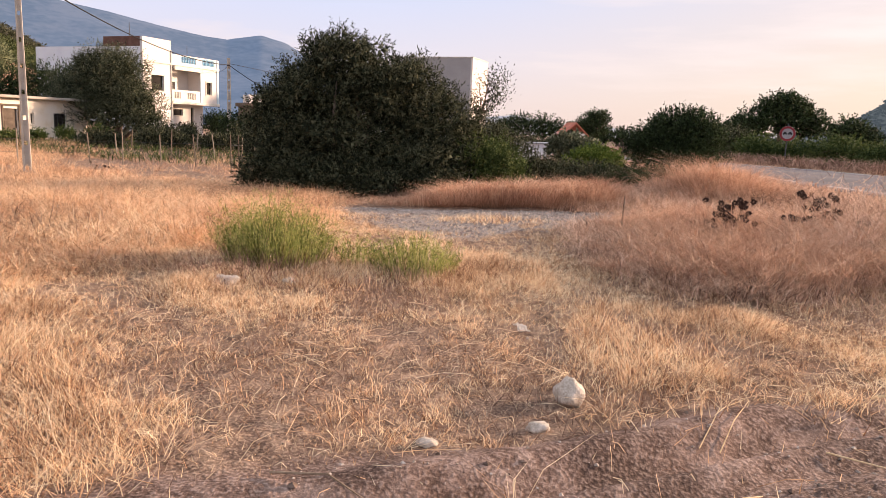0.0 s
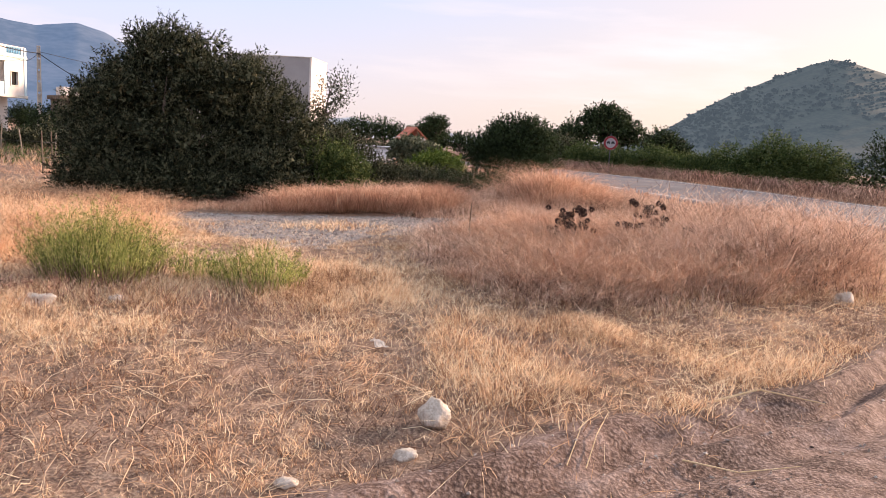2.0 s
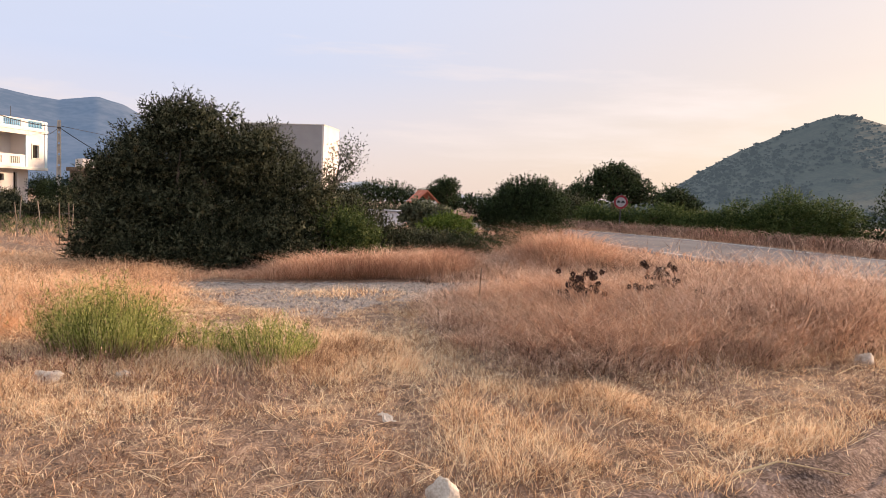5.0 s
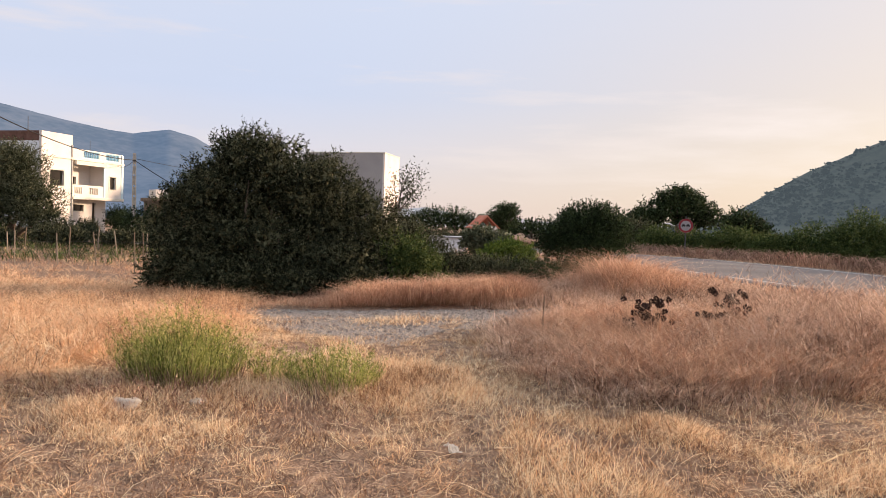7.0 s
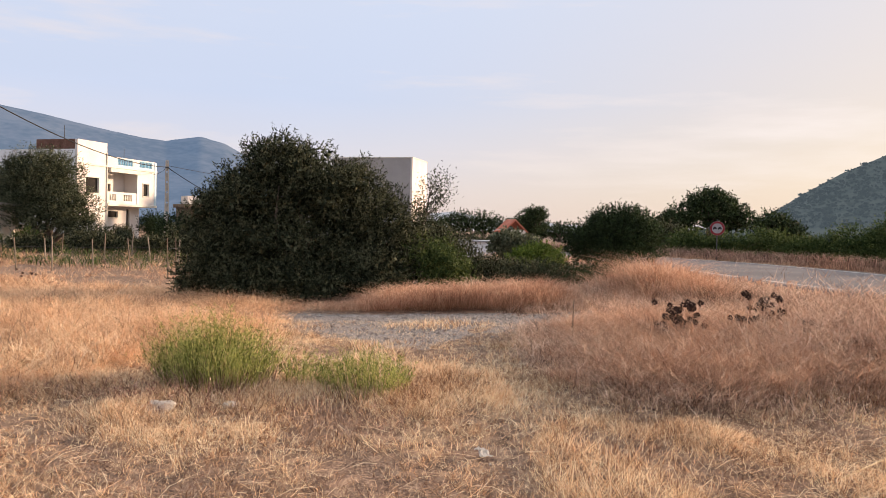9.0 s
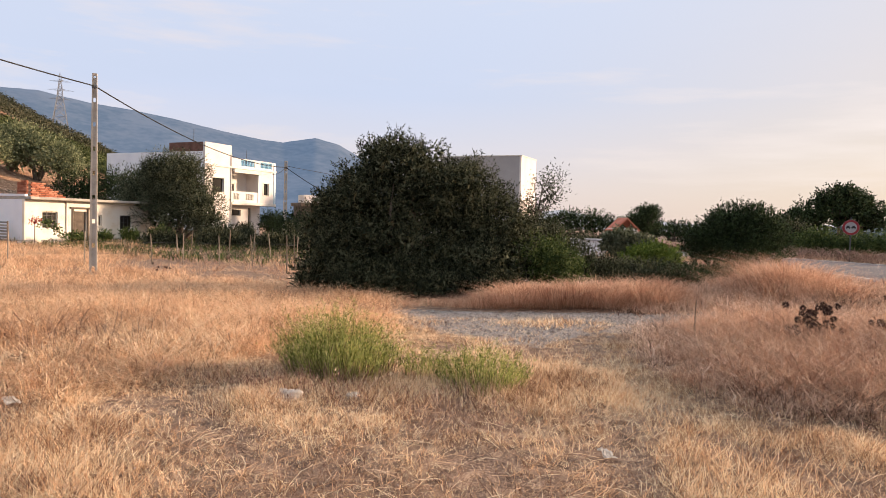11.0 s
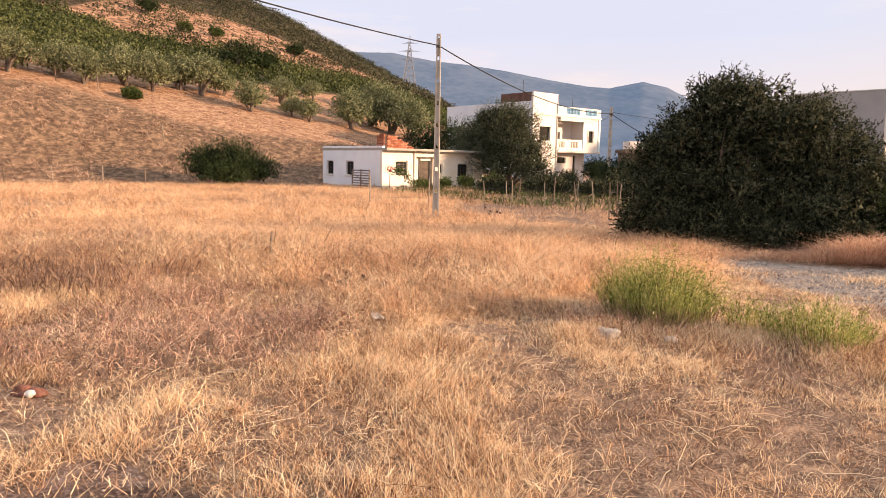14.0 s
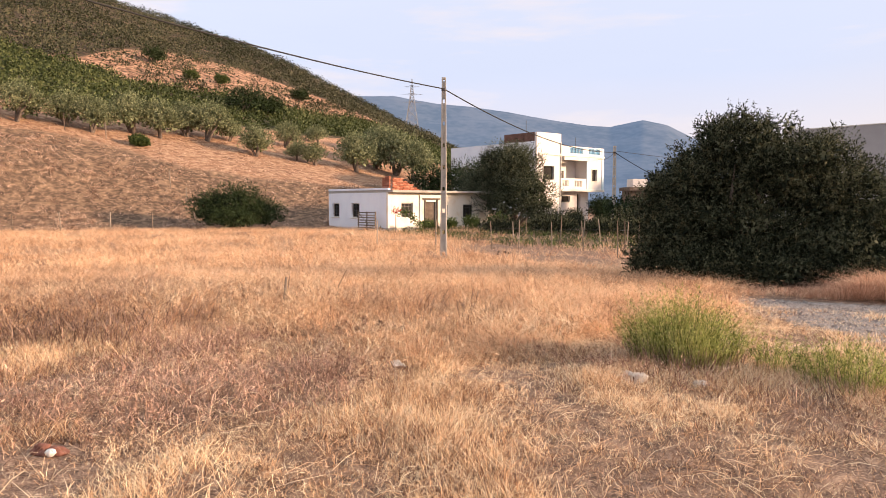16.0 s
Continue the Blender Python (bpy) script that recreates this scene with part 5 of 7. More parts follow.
x, y = polar(9000, 50, 88, -80, -33, rng, 0.9)
k = rng.random(len(x)) < slope_share(x, y)
x, y = x[k], y[k]
h = len(x) // 3
stuff("slope_bushes", "low brown dead bushes dotting the lower hillside", "scrub", [tussocks(rng, x[:h], y[:h], 14, rng.uniform(0.25, 0.7, h), rng.uniform(0.12, 0.36, h), 0.045, kind=spikes)], M_WEED)
stuff("slope_tussocks", "brown dry tussocks on the lower hillside", "grass", [tussocks(rng, x[h:], y[h:], 14, rng.uniform(0.25, 0.7, len(x) - h), rng.uniform(0.10, 0.28, len(x) - h), 0.036, kind=spikes)], M_BROWNGRASS)
x, y = polar(26000, 50, 100, -80, -33, rng)
k = rng.random(len(x)) < sum(hill_zones(x, y)[:2])
x, y = x[k], y[k]
stuff("slope_grass", "pale dry tufts on the lower hillside", "grass", [stand(rng, x, y, 0.03, 0.12, 0.045, 1.0, kind=spikes)], M_BROWNGRASS)

# dead weeds
rng = np.random.default_rng(131)
x, y = scatter(95000, (-13, 1.5), (0, 12.5), weed_density, rng)
half = len(x) * 2 // 3
stuff("dead_weeds", "dark brown dead weeds in the near field", "weeds", [stand(rng, x[:half], y[:half], 0.06, 0.22, 0.006, 0.8, kind=spikes)], M_WEED)
stuff("pink_weeds", "pinkish brown dead stalks in the near field", "weeds", [stand(rng, x[half:], y[half:], 0.08, 0.28, 0.006, 0.8, 0.3)], M_PINKWEED)
x, y = polar(26000, 8.6, 16, -80, -22, rng)
k = rng.random(len(x)) < smooth(0.52, 0.62, fractal(x, y, 2.3, 129, 3)) + 0.8 * np.exp(-(((x + 8.0) / 2.6) ** 2 + ((y - 8.2) / 0.7) ** 2))
x, y = x[k], y[k]
stuff("dead_thicket", "dark brown dead thicket standing in the field grass", "weeds", [stand(rng, x, y, 0.15, 0.46, 0.009, 0.7, 0.3)], M_WEED)
x, y = scatter(1900, (-13, 1.5), (0, 12.5), weed_density, rng)
st = tussocks(rng, x, y, 14, rng.uniform(0.10, 0.26, len(x)), rng.uniform(0.12, 0.30, len(x)), 0.005, 1.0, 0.1, 0.6, spikes)
tp = st[0].reshape(-1, 3, 3)
f = 0.45 + 0.55 * rng.random((len(tp), 4, 1))
bp = (((tp[:, 0] + tp[:, 1]) / 2)[:, None] * (1 - f) + tp[:, 2][:, None] * f).reshape(-1, 3)
stuff("weed_sprays", "low twiggy dead weeds with pinkish pale tips", "weeds", [st, chips(bp, rng.normal(size=bp.shape) + np.array((0, 0, 0.8)), rng.uniform(0.02, 0.05, len(bp)), rng.uniform(0.007, 0.012, len(bp)), rng)], M_PINKWEED)

# brown thicket on the bank by the road
def bank_density(x, y):
    near = np.interp(x, (0.4, 0.8, 1.3, 2.0, 3.0, 4.2, 6, 9), (9.6, 8.6, 7.7, 7.2, 7.2, 7.5, 9.0, 12.0))
    d = road_dist(x, y)
    return smooth(0.3, 1.0, x) * smooth(-0.7, 0.9, y - near + 1.4 * (fractal(x, y, 0.9, 133) - 0.5)) * smooth(4.1, 6.2, d) * smooth(19.0, 14, y - 0.35 * x) * (1 - 0.95 * gravel_at(x, y)) * (1 - dirt_at(x, y)) * (0.4 + 0.6 * smooth(0.35, 0.6, fractal(x, y, 1.1, 137, 3)))


rng = np.random.default_rng(139)
x, y = scatter(75000, (0.3, 6.8), (11.5, 19), bank_density, rng)
mound = smooth(0.6, 2.6, x) * smooth(7.0, 8.6, y)
tall = (0.16 + 0.22 * mound) * (0.35 + 0.65 * smooth(4.5, 7.5, road_dist(x, y))) * rng.uniform(0.55, 1.15, len(x)) * (0.7 + 0.6 * fractal(x, y, 1.3, 141, 3))
b = foot(x, y)
main = blades(b, tall, rng.normal(0, 0.75, (len(x), 2)), 0.0055 + 0.0005 * np.hypot(x, y), rng, 0.3)
mid = main[0].reshape(-1, 5, 3)
sel = rng.random(len(x)) < 0.55
side_base = mid[sel, 2] * 0.5 + mid[sel, 3] * 0.5
twigs = slim_blades(side_base, tall[sel] * 0.5, rng.normal(0, 0.9, (sel.sum(), 2)), np.full(sel.sum(), 0.005), rng, 0.3)
x, y = scatter(1900, (0.5, 7.0), (11.5, 18), bank_density, rng)
mound = smooth(0.6, 2.6, x) * smooth(6.9, 8.4, y) * smooth(14, 10.5, y)
tuft = tussocks(rng, x, y, 56, rng.uniform(0.2, 0.5, len(x)), (0.22 + (0.42 + 0.18 * np.exp(-(((x - 3.2) / 1.3) ** 2 + ((y - 9.4) / 1.0) ** 2))) * mound * (1 - 0.6 * smooth(4.4, 6, x))) * rng.uniform(0.5, 1.2, len(x)), 0.0052, 0.9, 0.1, 1.25)
stuff("bank_grass", "brown wiry dead grass and stalks on the road bank", "grass", [main, twigs, tuft], M_BROWNGRASS)
x, y = scatter(40000, (0.5, 7.0), (9, 12), bank_density, rng)
stuff("bank_weeds", "brown dead weeds under the bank's grass", "weeds", [stand(rng, x, y, 0.08, 0.32, 0.0065, 0.9, 0.2)], M_BROWNGRASS)
x, y = scatter(640, (0.9, 7.2), (6.5, 11.5), bank_density, rng)
n = len(x)
st = tussocks(rng, x, y, 26, rng.uniform(0.1, 0.3, n), rng.uniform(0.40, 0.76, n) * smooth(0.3, 2.4, x) * (1 - 0.5 * smooth(4.2, 6, x)), 0.0034, 0.9, 0.1, 0.7, blades)
tp = st[0].reshape(-1, 5, 3)
f = rng.random((len(tp), 5, 1)) * 0.9
bp = (((tp[:, 2] + tp[:, 3]) / 2)[:, None] * (1 - f) + tp[:, 4][:, None] * f).reshape(-1, 3)
spray = spikes(bp, rng.uniform(0.05, 0.16, len(bp)), rng.normal(0, 1.4, (len(bp), 2)), np.full(len(bp), 0.0056), rng)
x, y = scatter(820, (3.4, 7.9), (7.0, 11.2), lambda x, y: np.exp(-(((x - 4.9) / 1.0) ** 2 + ((y - 9.4 - 0.5 * (x - 4.9)) / 0.8) ** 2)), rng)
n = len(x)
st2 = tussocks(rng, x, y, 30, rng.uniform(0.15, 0.35, n), rng.uniform(0.60, 1.20, n), 0.0050, 0.6, 0.1, 0.5, blades)
tp = st2[0].reshape(-1, 5, 3)
f = rng.random((len(tp), 6, 1)) * 0.95
bp = (((tp[:, 2] + tp[:, 3]) / 2)[:, None] * (1 - f) + tp[:, 4][:, None] * f).reshape(-1, 3)
spray2 = spikes(bp, rng.uniform(0.05, 0.16, len(bp)), rng.normal(0, 1.2, (len(bp), 2)), np.full(len(bp), 0.0062), rng)
stuff("tall_sprays", "tall wiry golden brown stalks between bank and road", "weeds", [st2, spray2], M_BROWNGRASS)
stuff("bank_sprays", "pale wiry dead sprays on the bank", "weeds", [st, spray], M_RUSTGRASS)

x, y = scatter(16000, (-6.6, 15.0), (-1.2, 16.9), lambda x, y: smooth(0, 0.4, y - 15.3 - 0.25 * np.abs(x + 4.0) ** 1.3 * 0.3) * smooth(0.3, 0.6, fractal(x, y, 0.8, 145, 3)), rng)
stuff("shrub_litter", "dark brown dead twigs and weeds round the shrub's foot", "weeds", [stand(rng, x, y, 0.06, 0.32, 0.009, 0.8, 0.3)], M_WEED)

# strip of grass behind the gravel, the dry mound and the verges
rng = np.random.default_rng(149)
x, y = scatter(22000, (-4.6, 13.6), (2.6, 16.4), lambda x, y: smooth(-0.1, 0.4, y - np.interp(x, (-5, -3.4, -1.8, 1.2, 2.8), (14.4, 14.1, 13.9, 14.2, 15.2)) + 0.5 * (fractal(x, y, 0.8, 151) - 0.5)) * smooth(16.4, 15.4, y) * (0.25 + 0.75 * smooth(-3.4, -1.9, x)), rng)
tall = (0.18 + 0.38 * smooth(-2.6, -1.2, x) * smooth(2.4, 1.4, x)) * rng.uniform(0.6, 1.2, len(x)) * (0.7 + 0.6 * fractal(x, y, 0.9, 153))
strip = slim_blades(foot(x, y), tall, rng.normal(0, 0.6, (len(x), 2)), 0.009 * rng.uniform(0.7, 1.3, len(x)), rng, 0.3)
x, y = scatter(9000, (1.8, 14.6), (6.2, 19), lambda x, y: np.exp(-(((x - 4.0) / 1.2) ** 2 + ((y - 16.5) / 1.3) ** 2)), rng)
tall = (0.28 + 0.62 * np.exp(-(((x - 3.9) / 1.0) ** 2))) * rng.uniform(0.6, 1.2, len(x))
mnd = slim_blades(foot(x, y), tall, rng.normal(0, 0.95, (len(x), 2)), 0.008 * rng.uniform(0.7, 1.3, len(x)), rng, 0.3)
d0 = ROAD[(ROAD[:, 1] > 5) & (ROAD[:, 1] < 40)]
i = rng.integers(0, len(d0) - 1, 8000)
tt = rng.random((8000, 1))
tang = unit(d0[i + 1] - d0[i])
nrm = np.stack((-tang[:, 1], tang[:, 0]), 1) * np.where(rng.random((8000, 1)) < 0.3, -1, 1)
off = (ROAD_HALF + 0.35 + rng.random((8000, 1)) ** 1.5 * 1.4)
pv = d0[i] * (1 - tt) + d0[i + 1] * tt + nrm * off
vg = stand(rng, pv[:, 0], pv[:, 1], 0.08, 0.34, 0.012, 0.4)
i = rng.integers(0, len(d0) - 1, 15000)
tt = rng.random((15000, 1))
tang = unit(d0[i + 1] - d0[i])
pv2 = d0[i] * (1 - tt) + d0[i + 1] * tt + np.stack((tang[:, 1], -tang[:, 0]), 1) * (ROAD_HALF + 0.5 + rng.random((15000, 1)) * 2.0)
stuff("roadside_weeds", "tall tangled brown dead weeds across the road", "weeds", [stand(rng, pv2[::2, 0], pv2[::2, 1], 0.2, 0.85, 0.012, 0.6)], M_PINKWEED)
stuff("roadside_brush", "dark brown dead brush below the hedge", "weeds", [stand(rng, pv2[1::2, 0], pv2[1::2, 1], 0.2, 0.75, 0.020, 0.6)], M_WEED)
x, y = scatter(620, (-3.8, 13.8), (2.4, 16.2), lambda x, y: smooth(-0.05, 0.5, y - np.interp(x, (-5, -3.4, -1.8, 1.2, 2.8), (14.5, 14.2, 14.0, 14.3, 15.3)) + 0.9 * (fractal(x, y, 0.9, 151) - 0.5)) * smooth(16.2, 15.2, y) * (0.2 + 0.8 * smooth(-3.0, -1.8, x)), rng)
stf = tussocks(rng, x, y, 38, rng.uniform(0.15, 0.35, len(x)), (0.2 + 0.33 * smooth(-2.6, -1.2, x) * smooth(2.4, 1.4, x)) * rng.uniform(0.65, 1.15, len(x)), 0.008, 0.8, 0.3)
x, y = scatter(300, (2.2, 14.8), (5.8, 18.4), lambda x, y: np.exp(-(((x - 4.0) / 1.1) ** 2 + ((y - 16.5) / 1.2) ** 2)), rng)
mtf = tussocks(rng, x, y, 45, rng.uniform(0.2, 0.4, len(x)), (0.32 + 0.5 * np.exp(-(((x - 3.9) / 0.9) ** 2))) * rng.uniform(0.7, 1.1, len(x)), 0.009, 0.7, 0.3)
stuff("verge_grass", "reddish dry grass strip beyond the gravel and along the road", "grass", [strip, mnd, vg, stf, mtf], M_RUSTGRASS)

rng = np.random.default_rng(155)
x, y = scatter(5200, (-10, 1.4), (7.5, 12), lambda x, y: short_density(x, y) * (1 - gravel_at(x, y)), rng)
k = (np.hypot(x, y - 0.8) > 1.7) & (np.degrees(np.arctan2(x, y - 0.8)) < 42)
x, y = x[k], y[k]
stuff("grass_tufts", "small bright dry grass tufts near the track", "grass", [tussocks(rng, x, y, 17, rng.uniform(0.04, 0.13, len(x)), rng.uniform(0.07, 0.20, len(x)), 0.0042, 0.7)], M_STRAW)

# fenced garden: green and dry herbs
rng = np.random.default_rng(157)
x, y = scatter(16000, (-33, 31), (-9, 55), lambda x, y: (y > 31.5 - 0.35 * (x + 20)) * smooth(0.35, 0.6, fractal(x, y, 3, 159)), rng)
dry = stand(rng, x[::3] + 0.4, y[::3], 0.15, 0.5, 0.035, 0.5)
gx, gy = scatter(9000, (-21, 22), (-7, 33), lambda x, y: smooth(-9.0, -6.5, y - (31.2 - 0.55 * (x + 14))) * smooth(0.3, 0.55, fractal(x, y, 2, 161, 3)), rng)
stuff("fence_stubble", "low dry stubble before the garden fence", "grass", [stand(rng, gx, gy, 0.04, 0.16, 0.022, 0.8, kind=spikes)], M_RUSTGRASS)
stuff("garden_weeds", "brown dead weeds in the fenced garden", "weeds", [dry], M_WEED)
stuff("garden_herbs", "rough green weeds in the fenced garden", "weeds", [stand(rng, x, y, 0.15, 0.55, 0.04, 0.5)], M_LEAF_FRESH)

# ---- green broom clumps in the near field ----
def broom(at, wide, tall, n, seed, label):
    rng = np.random.default_rng(seed)
    z = float(ground_z(*at))
    t = thing("green_clump", label, "wild plant", (at[0], at[1], z))
    rr, a = np.sqrt(rng.random(n)) * wide, rng.uniform(0, math.tau, n)
    b = np.stack((np.cos(a) * rr, np.sin(a) * rr * 0.75, np.full(n, -0.01)), 1)
    h = tall * (1.05 - 0.55 * (rr / wide) ** 2) * rng.uniform(0.55, 1.12, n)
    lean = b[:, :2] / wide * 0.36 + rng.normal(0, 0.17, (n, 2))
    st = blades(b, h, lean, np.full(n, 0.005), rng, 0.1)
    q = st[0].reshape(-1, 5, 3)
    link("stem_tuft", mesh_of("stem_tuft", *st, M_GREENHERB), t)
    f = rng.random((n, 9, 1)) * 0.75 + 0.25
    p = ((q[:, 2] + q[:, 3]) / 2)[:, None] * (1 - f) + q[:, 4][:, None] * f
    p = p.reshape(-1, 3)
    link("foliage", mesh_of("foliage", *chips(p, rng.normal(size=p.shape) * 0.6 + np.array((0, 0, 0.7)), rng.uniform(0.02, 0.05, len(p)), rng.uniform(0.005, 0.010, len(p)), rng), M_GREENHERB), t)
    m = n * 3 // 4
    rr, a = (0.5 + 0.65 * rng.random(m)) * wide, rng.uniform(0, math.tau, m)
    b = np.stack((np.cos(a) * rr, np.sin(a) * rr * 0.75, np.full(m, -0.01)), 1)
    link("dead_tuft", mesh_of("dead_tuft", *blades(b, tall * rng.uniform(0.2, 0.5, m), b[:, :2] / wide * 0.5 + rng.normal(0, 0.4, (m, 2)), np.full(m, 0.005), rng, 0.3), M_WEED), t, "brown dead lower stems")
    return t


broom((-2.42, 7.55), 0.49, 0.74, 1050, 161, "bright green leafy clump among the dry grass")
broom((-0.98, 7.35), 0.37, 0.43, 420, 162, "lower green leafy clump beside the larger one")
broom((-1.60, 7.62), 0.20, 0.36, 130, 163, "small thin green sprig between two clumps")


# ---- road ----
def ribbon(name, offset, half, z, material, step, lo, hi, parent=None, label="", drop=0.0):
    """A strip along the road at a side offset; drop gives it skirts."""
    mid = ROAD[lo:hi]
    tang = unit(np.gradient(mid, axis=0))
    nrm = np.stack((-tang[:, 1], tang[:, 0]), 1)
    wob = 0.012 * np.sin(np.arange(len(mid)) * 1.7)[:, None]
    a, b = mid + nrm * (offset - half + wob), mid + nrm * (offset + half + wob)
    zz = np.full((len(mid), 1), z)
    rows = [np.hstack((a, zz)), np.hstack((b, zz))]
    if drop:
        rows = [np.hstack((a - nrm * 0.25, zz - drop))] + rows + [np.hstack((b + nrm * 0.25, zz - drop))]
    v = np.stack(rows, 1)
    n, k = v.shape[:2]
    idx = np.arange(n * k).reshape(n, k)
    q = np.stack((idx[:-1, :-1], idx[:-1, 1:], idx[1:, 1:], idx[1:, :-1]), -1).reshape(-1, 4)[:, ::-1]
    return link(name, mesh_of(name, v.reshape(-1, 3), q, np.full(len(q), 4), material), parent, label)


road = tagged(ribbon("road", 0, ROAD_HALF, ROAD_Z, M_ASPHALT, 1, 0, len(ROAD), drop=0.2), "worn grey asphalt country road with white edge lines", "road", kind="structure")
for lo in range(2, len(ROAD) - 4, 4):
    ribbon("edge_line", 3.05, 0.075, ROAD_Z + 0.004, M_LINE, 1, lo, min(lo + 4, len(ROAD)), road, "worn white edge line")
ribbon("edge_line", -3.05, 0.07, ROAD_Z + 0.004, M_LINE, 1, 0, len(ROAD), road, "worn white edge line")



# ---- walls with openings ----
def wall(bm, length, z0, z1, thick, holes=(), along="x", at=0.0, start=0.0):
    """A wall from start to start+length with rectangular holes (s0, s1, z0, z1); thick goes inwards from at."""
    xs = sorted({start, start + length, *[h[0] for h in holes], *[h[1] for h in holes]})
    zs = sorted({z0, z1, *[h[2] for h in holes], *[h[3] for h in holes]})
    for a, b in zip(xs, xs[1:]):
        runs = []
        for c, d in zip(zs, zs[1:]):
            m, k = (a + b) / 2, (c + d) / 2
            if any(h[0] < m < h[1] and h[2] < k < h[3] for h in holes):
                continue
            if runs and abs(runs[-1][1] - c) < 1e-6:
                runs[-1][1] = d
            else:
                runs.append([c, d])
        for c, d in runs:
            if along == "x":
                box(bm, (a, at, c), (b, at + thick, d))
            else:
                box(bm, (at, a, c), (at + thick, b, d))
    return bm


def window(parent, along, at, s0, s1, z0, z1, bars=2, frame_mat=None, grid=True):
    """A recessed window: frame, pane coloured dark for the unlit room, and iron bars."""
    frame_mat = frame_mat or M_FRAME
    f = 0.06

    def b(a0, a1, d0, d1, c0, c1):
        return ((a0, at + d0, c0), (a1, at + d1, c1)) if along == "x" else ((at + d0, a0, c0), (at + d1, a1, c1))

    w = part("window", boxed(b(s0, s1, 0.10, 0.16, z0, z0 + f), b(s0, s1, 0.10, 0.16, z1 - f, z1), b(s0, s0 + f, 0.10, 0.16, z0 + f, z1 - f), b(s1 - f, s1, 0.10, 0.16, z0 + f, z1 - f)), frame_mat, parent)
    part("pane", boxed(b(s0 + f, s1 - f, 0.12, 0.135, z0 + f, z1 - f)), M_DARKGAP, w, "pane coloured dark as the unlit room behind")
    part("sill", boxed(b(s0 - 0.08, s1 + 0.08, -0.07, 0.10, z0 - 0.07, z0 - 0.004), bevel=0.008), frame_mat, w)
    if grid:
        bm = bmesh.new()
        for k in range(1, bars + 1):
            x = s0 + (s1 - s0) * k / (bars + 1)
            box(bm, *b(x - 0.012, x + 0.012, 0.06, 0.08, z0, z1))
        for k in range(1, 4):
            z = z0 + (z1 - z0) * k / 4
            box(bm, *b(s0, s1, 0.055, 0.075, z - 0.01, z + 0.01))
        part("grille", bm, M_IRON, w, "rusty iron grille")
    return w


U_TURN = 75.5

# ---- small white house ----
HZ = float(ground_z(-31.66, 37.1)) - 0.1
house = thing("house", "small flat-roofed whitewashed house with crumbling brick on its roof", "house", (-31.66, 37.1, HZ), U_TURN)
H = 2.72
fh = [(1.1, 2.1, 1.02, 2.05), (3.18, 4.1, 0.12, 2.1), (4.95, 5.2, 1.2, 1.9), (6.59, 7.59, 0.95, 1.95)]
lh = [(3.52, 4.56, 0.98, 2.0), (6.25, 7.2, 0.98, 2.0)]
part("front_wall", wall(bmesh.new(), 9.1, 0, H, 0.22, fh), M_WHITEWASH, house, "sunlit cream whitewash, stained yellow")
# This side's bluish shade is part of the wall colour.
part("side_wall", wall(bmesh.new(), 7.54, 0, H, 0.22, lh, "y", 0.0, 0.22), M_WHITE, house, "white limewash tinted blue for its shaded side")
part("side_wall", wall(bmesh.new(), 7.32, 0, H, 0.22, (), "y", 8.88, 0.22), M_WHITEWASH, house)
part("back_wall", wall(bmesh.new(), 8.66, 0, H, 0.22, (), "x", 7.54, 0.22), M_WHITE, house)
part("roof", boxed(((0.0, -0.55, H), (10.1, 7.8, H + 0.16)), bevel=0.02), M_CONCRETE, house, "thin weathered concrete slab")
part("parapet", boxed(((-0.02, -0.02, H + 0.164), (0.2, 7.78, H + 0.30)), bevel=0.02), M_WHITE, house)
for s0, s1, z0, z1 in (fh[0], fh[3]):
    window(house, "x", 0, s0, s1, z0, z1)
window(house, "x", 0, *fh[2], bars=1, grid=False)
for s0, s1, z0, z1 in lh:
    window(house, "y", 0, s0, s1, z0, z1, bars=1)
door = part("door", boxed(((3.18, 0.12, 0.12), (4.1, 0.17, 2.1))), M_DOOR, house, "weathered grey wooden door")
for k in range(3):
    part("panel", boxed(((3.30, 0.10, 0.25 + k * 0.62), (3.98, 0.12, 0.75 + k * 0.62)), bevel=0.006), M_DOOR, door)
part("door_frame", boxed(((3.04, -0.06, 0.0), (3.16, 0.06, 2.25)), ((4.12, -0.06, 0.0), (4.24, 0.06, 2.25)), ((2.9, -0.10, 2.25), (4.4, 0.05, 2.36))), M_DOOR, house)
part("doorstep", boxed(((2.9, -0.5, 0.0), (4.4, -0.004, 0.12)), bevel=0.02), M_CONCRETE, house)
# stepped brick remains on the roof
rng = np.random.default_rng(201)
brick_me = bpy.data.meshes.new("brick")
bm = boxed(((-0.135, -0.06, -0.045), (0.135, 0.06, 0.045)), bevel=0.008)
bm.to_mesh(brick_me)
bm.free()
brick_me.materials.append(M_CLAY)
stack = part("brick_remains", boxed(((0.32, 0.03, H + 0.16), (1.5, 0.10, H + 0.55))), M_CONCRETE, house, "broken red brick gable")
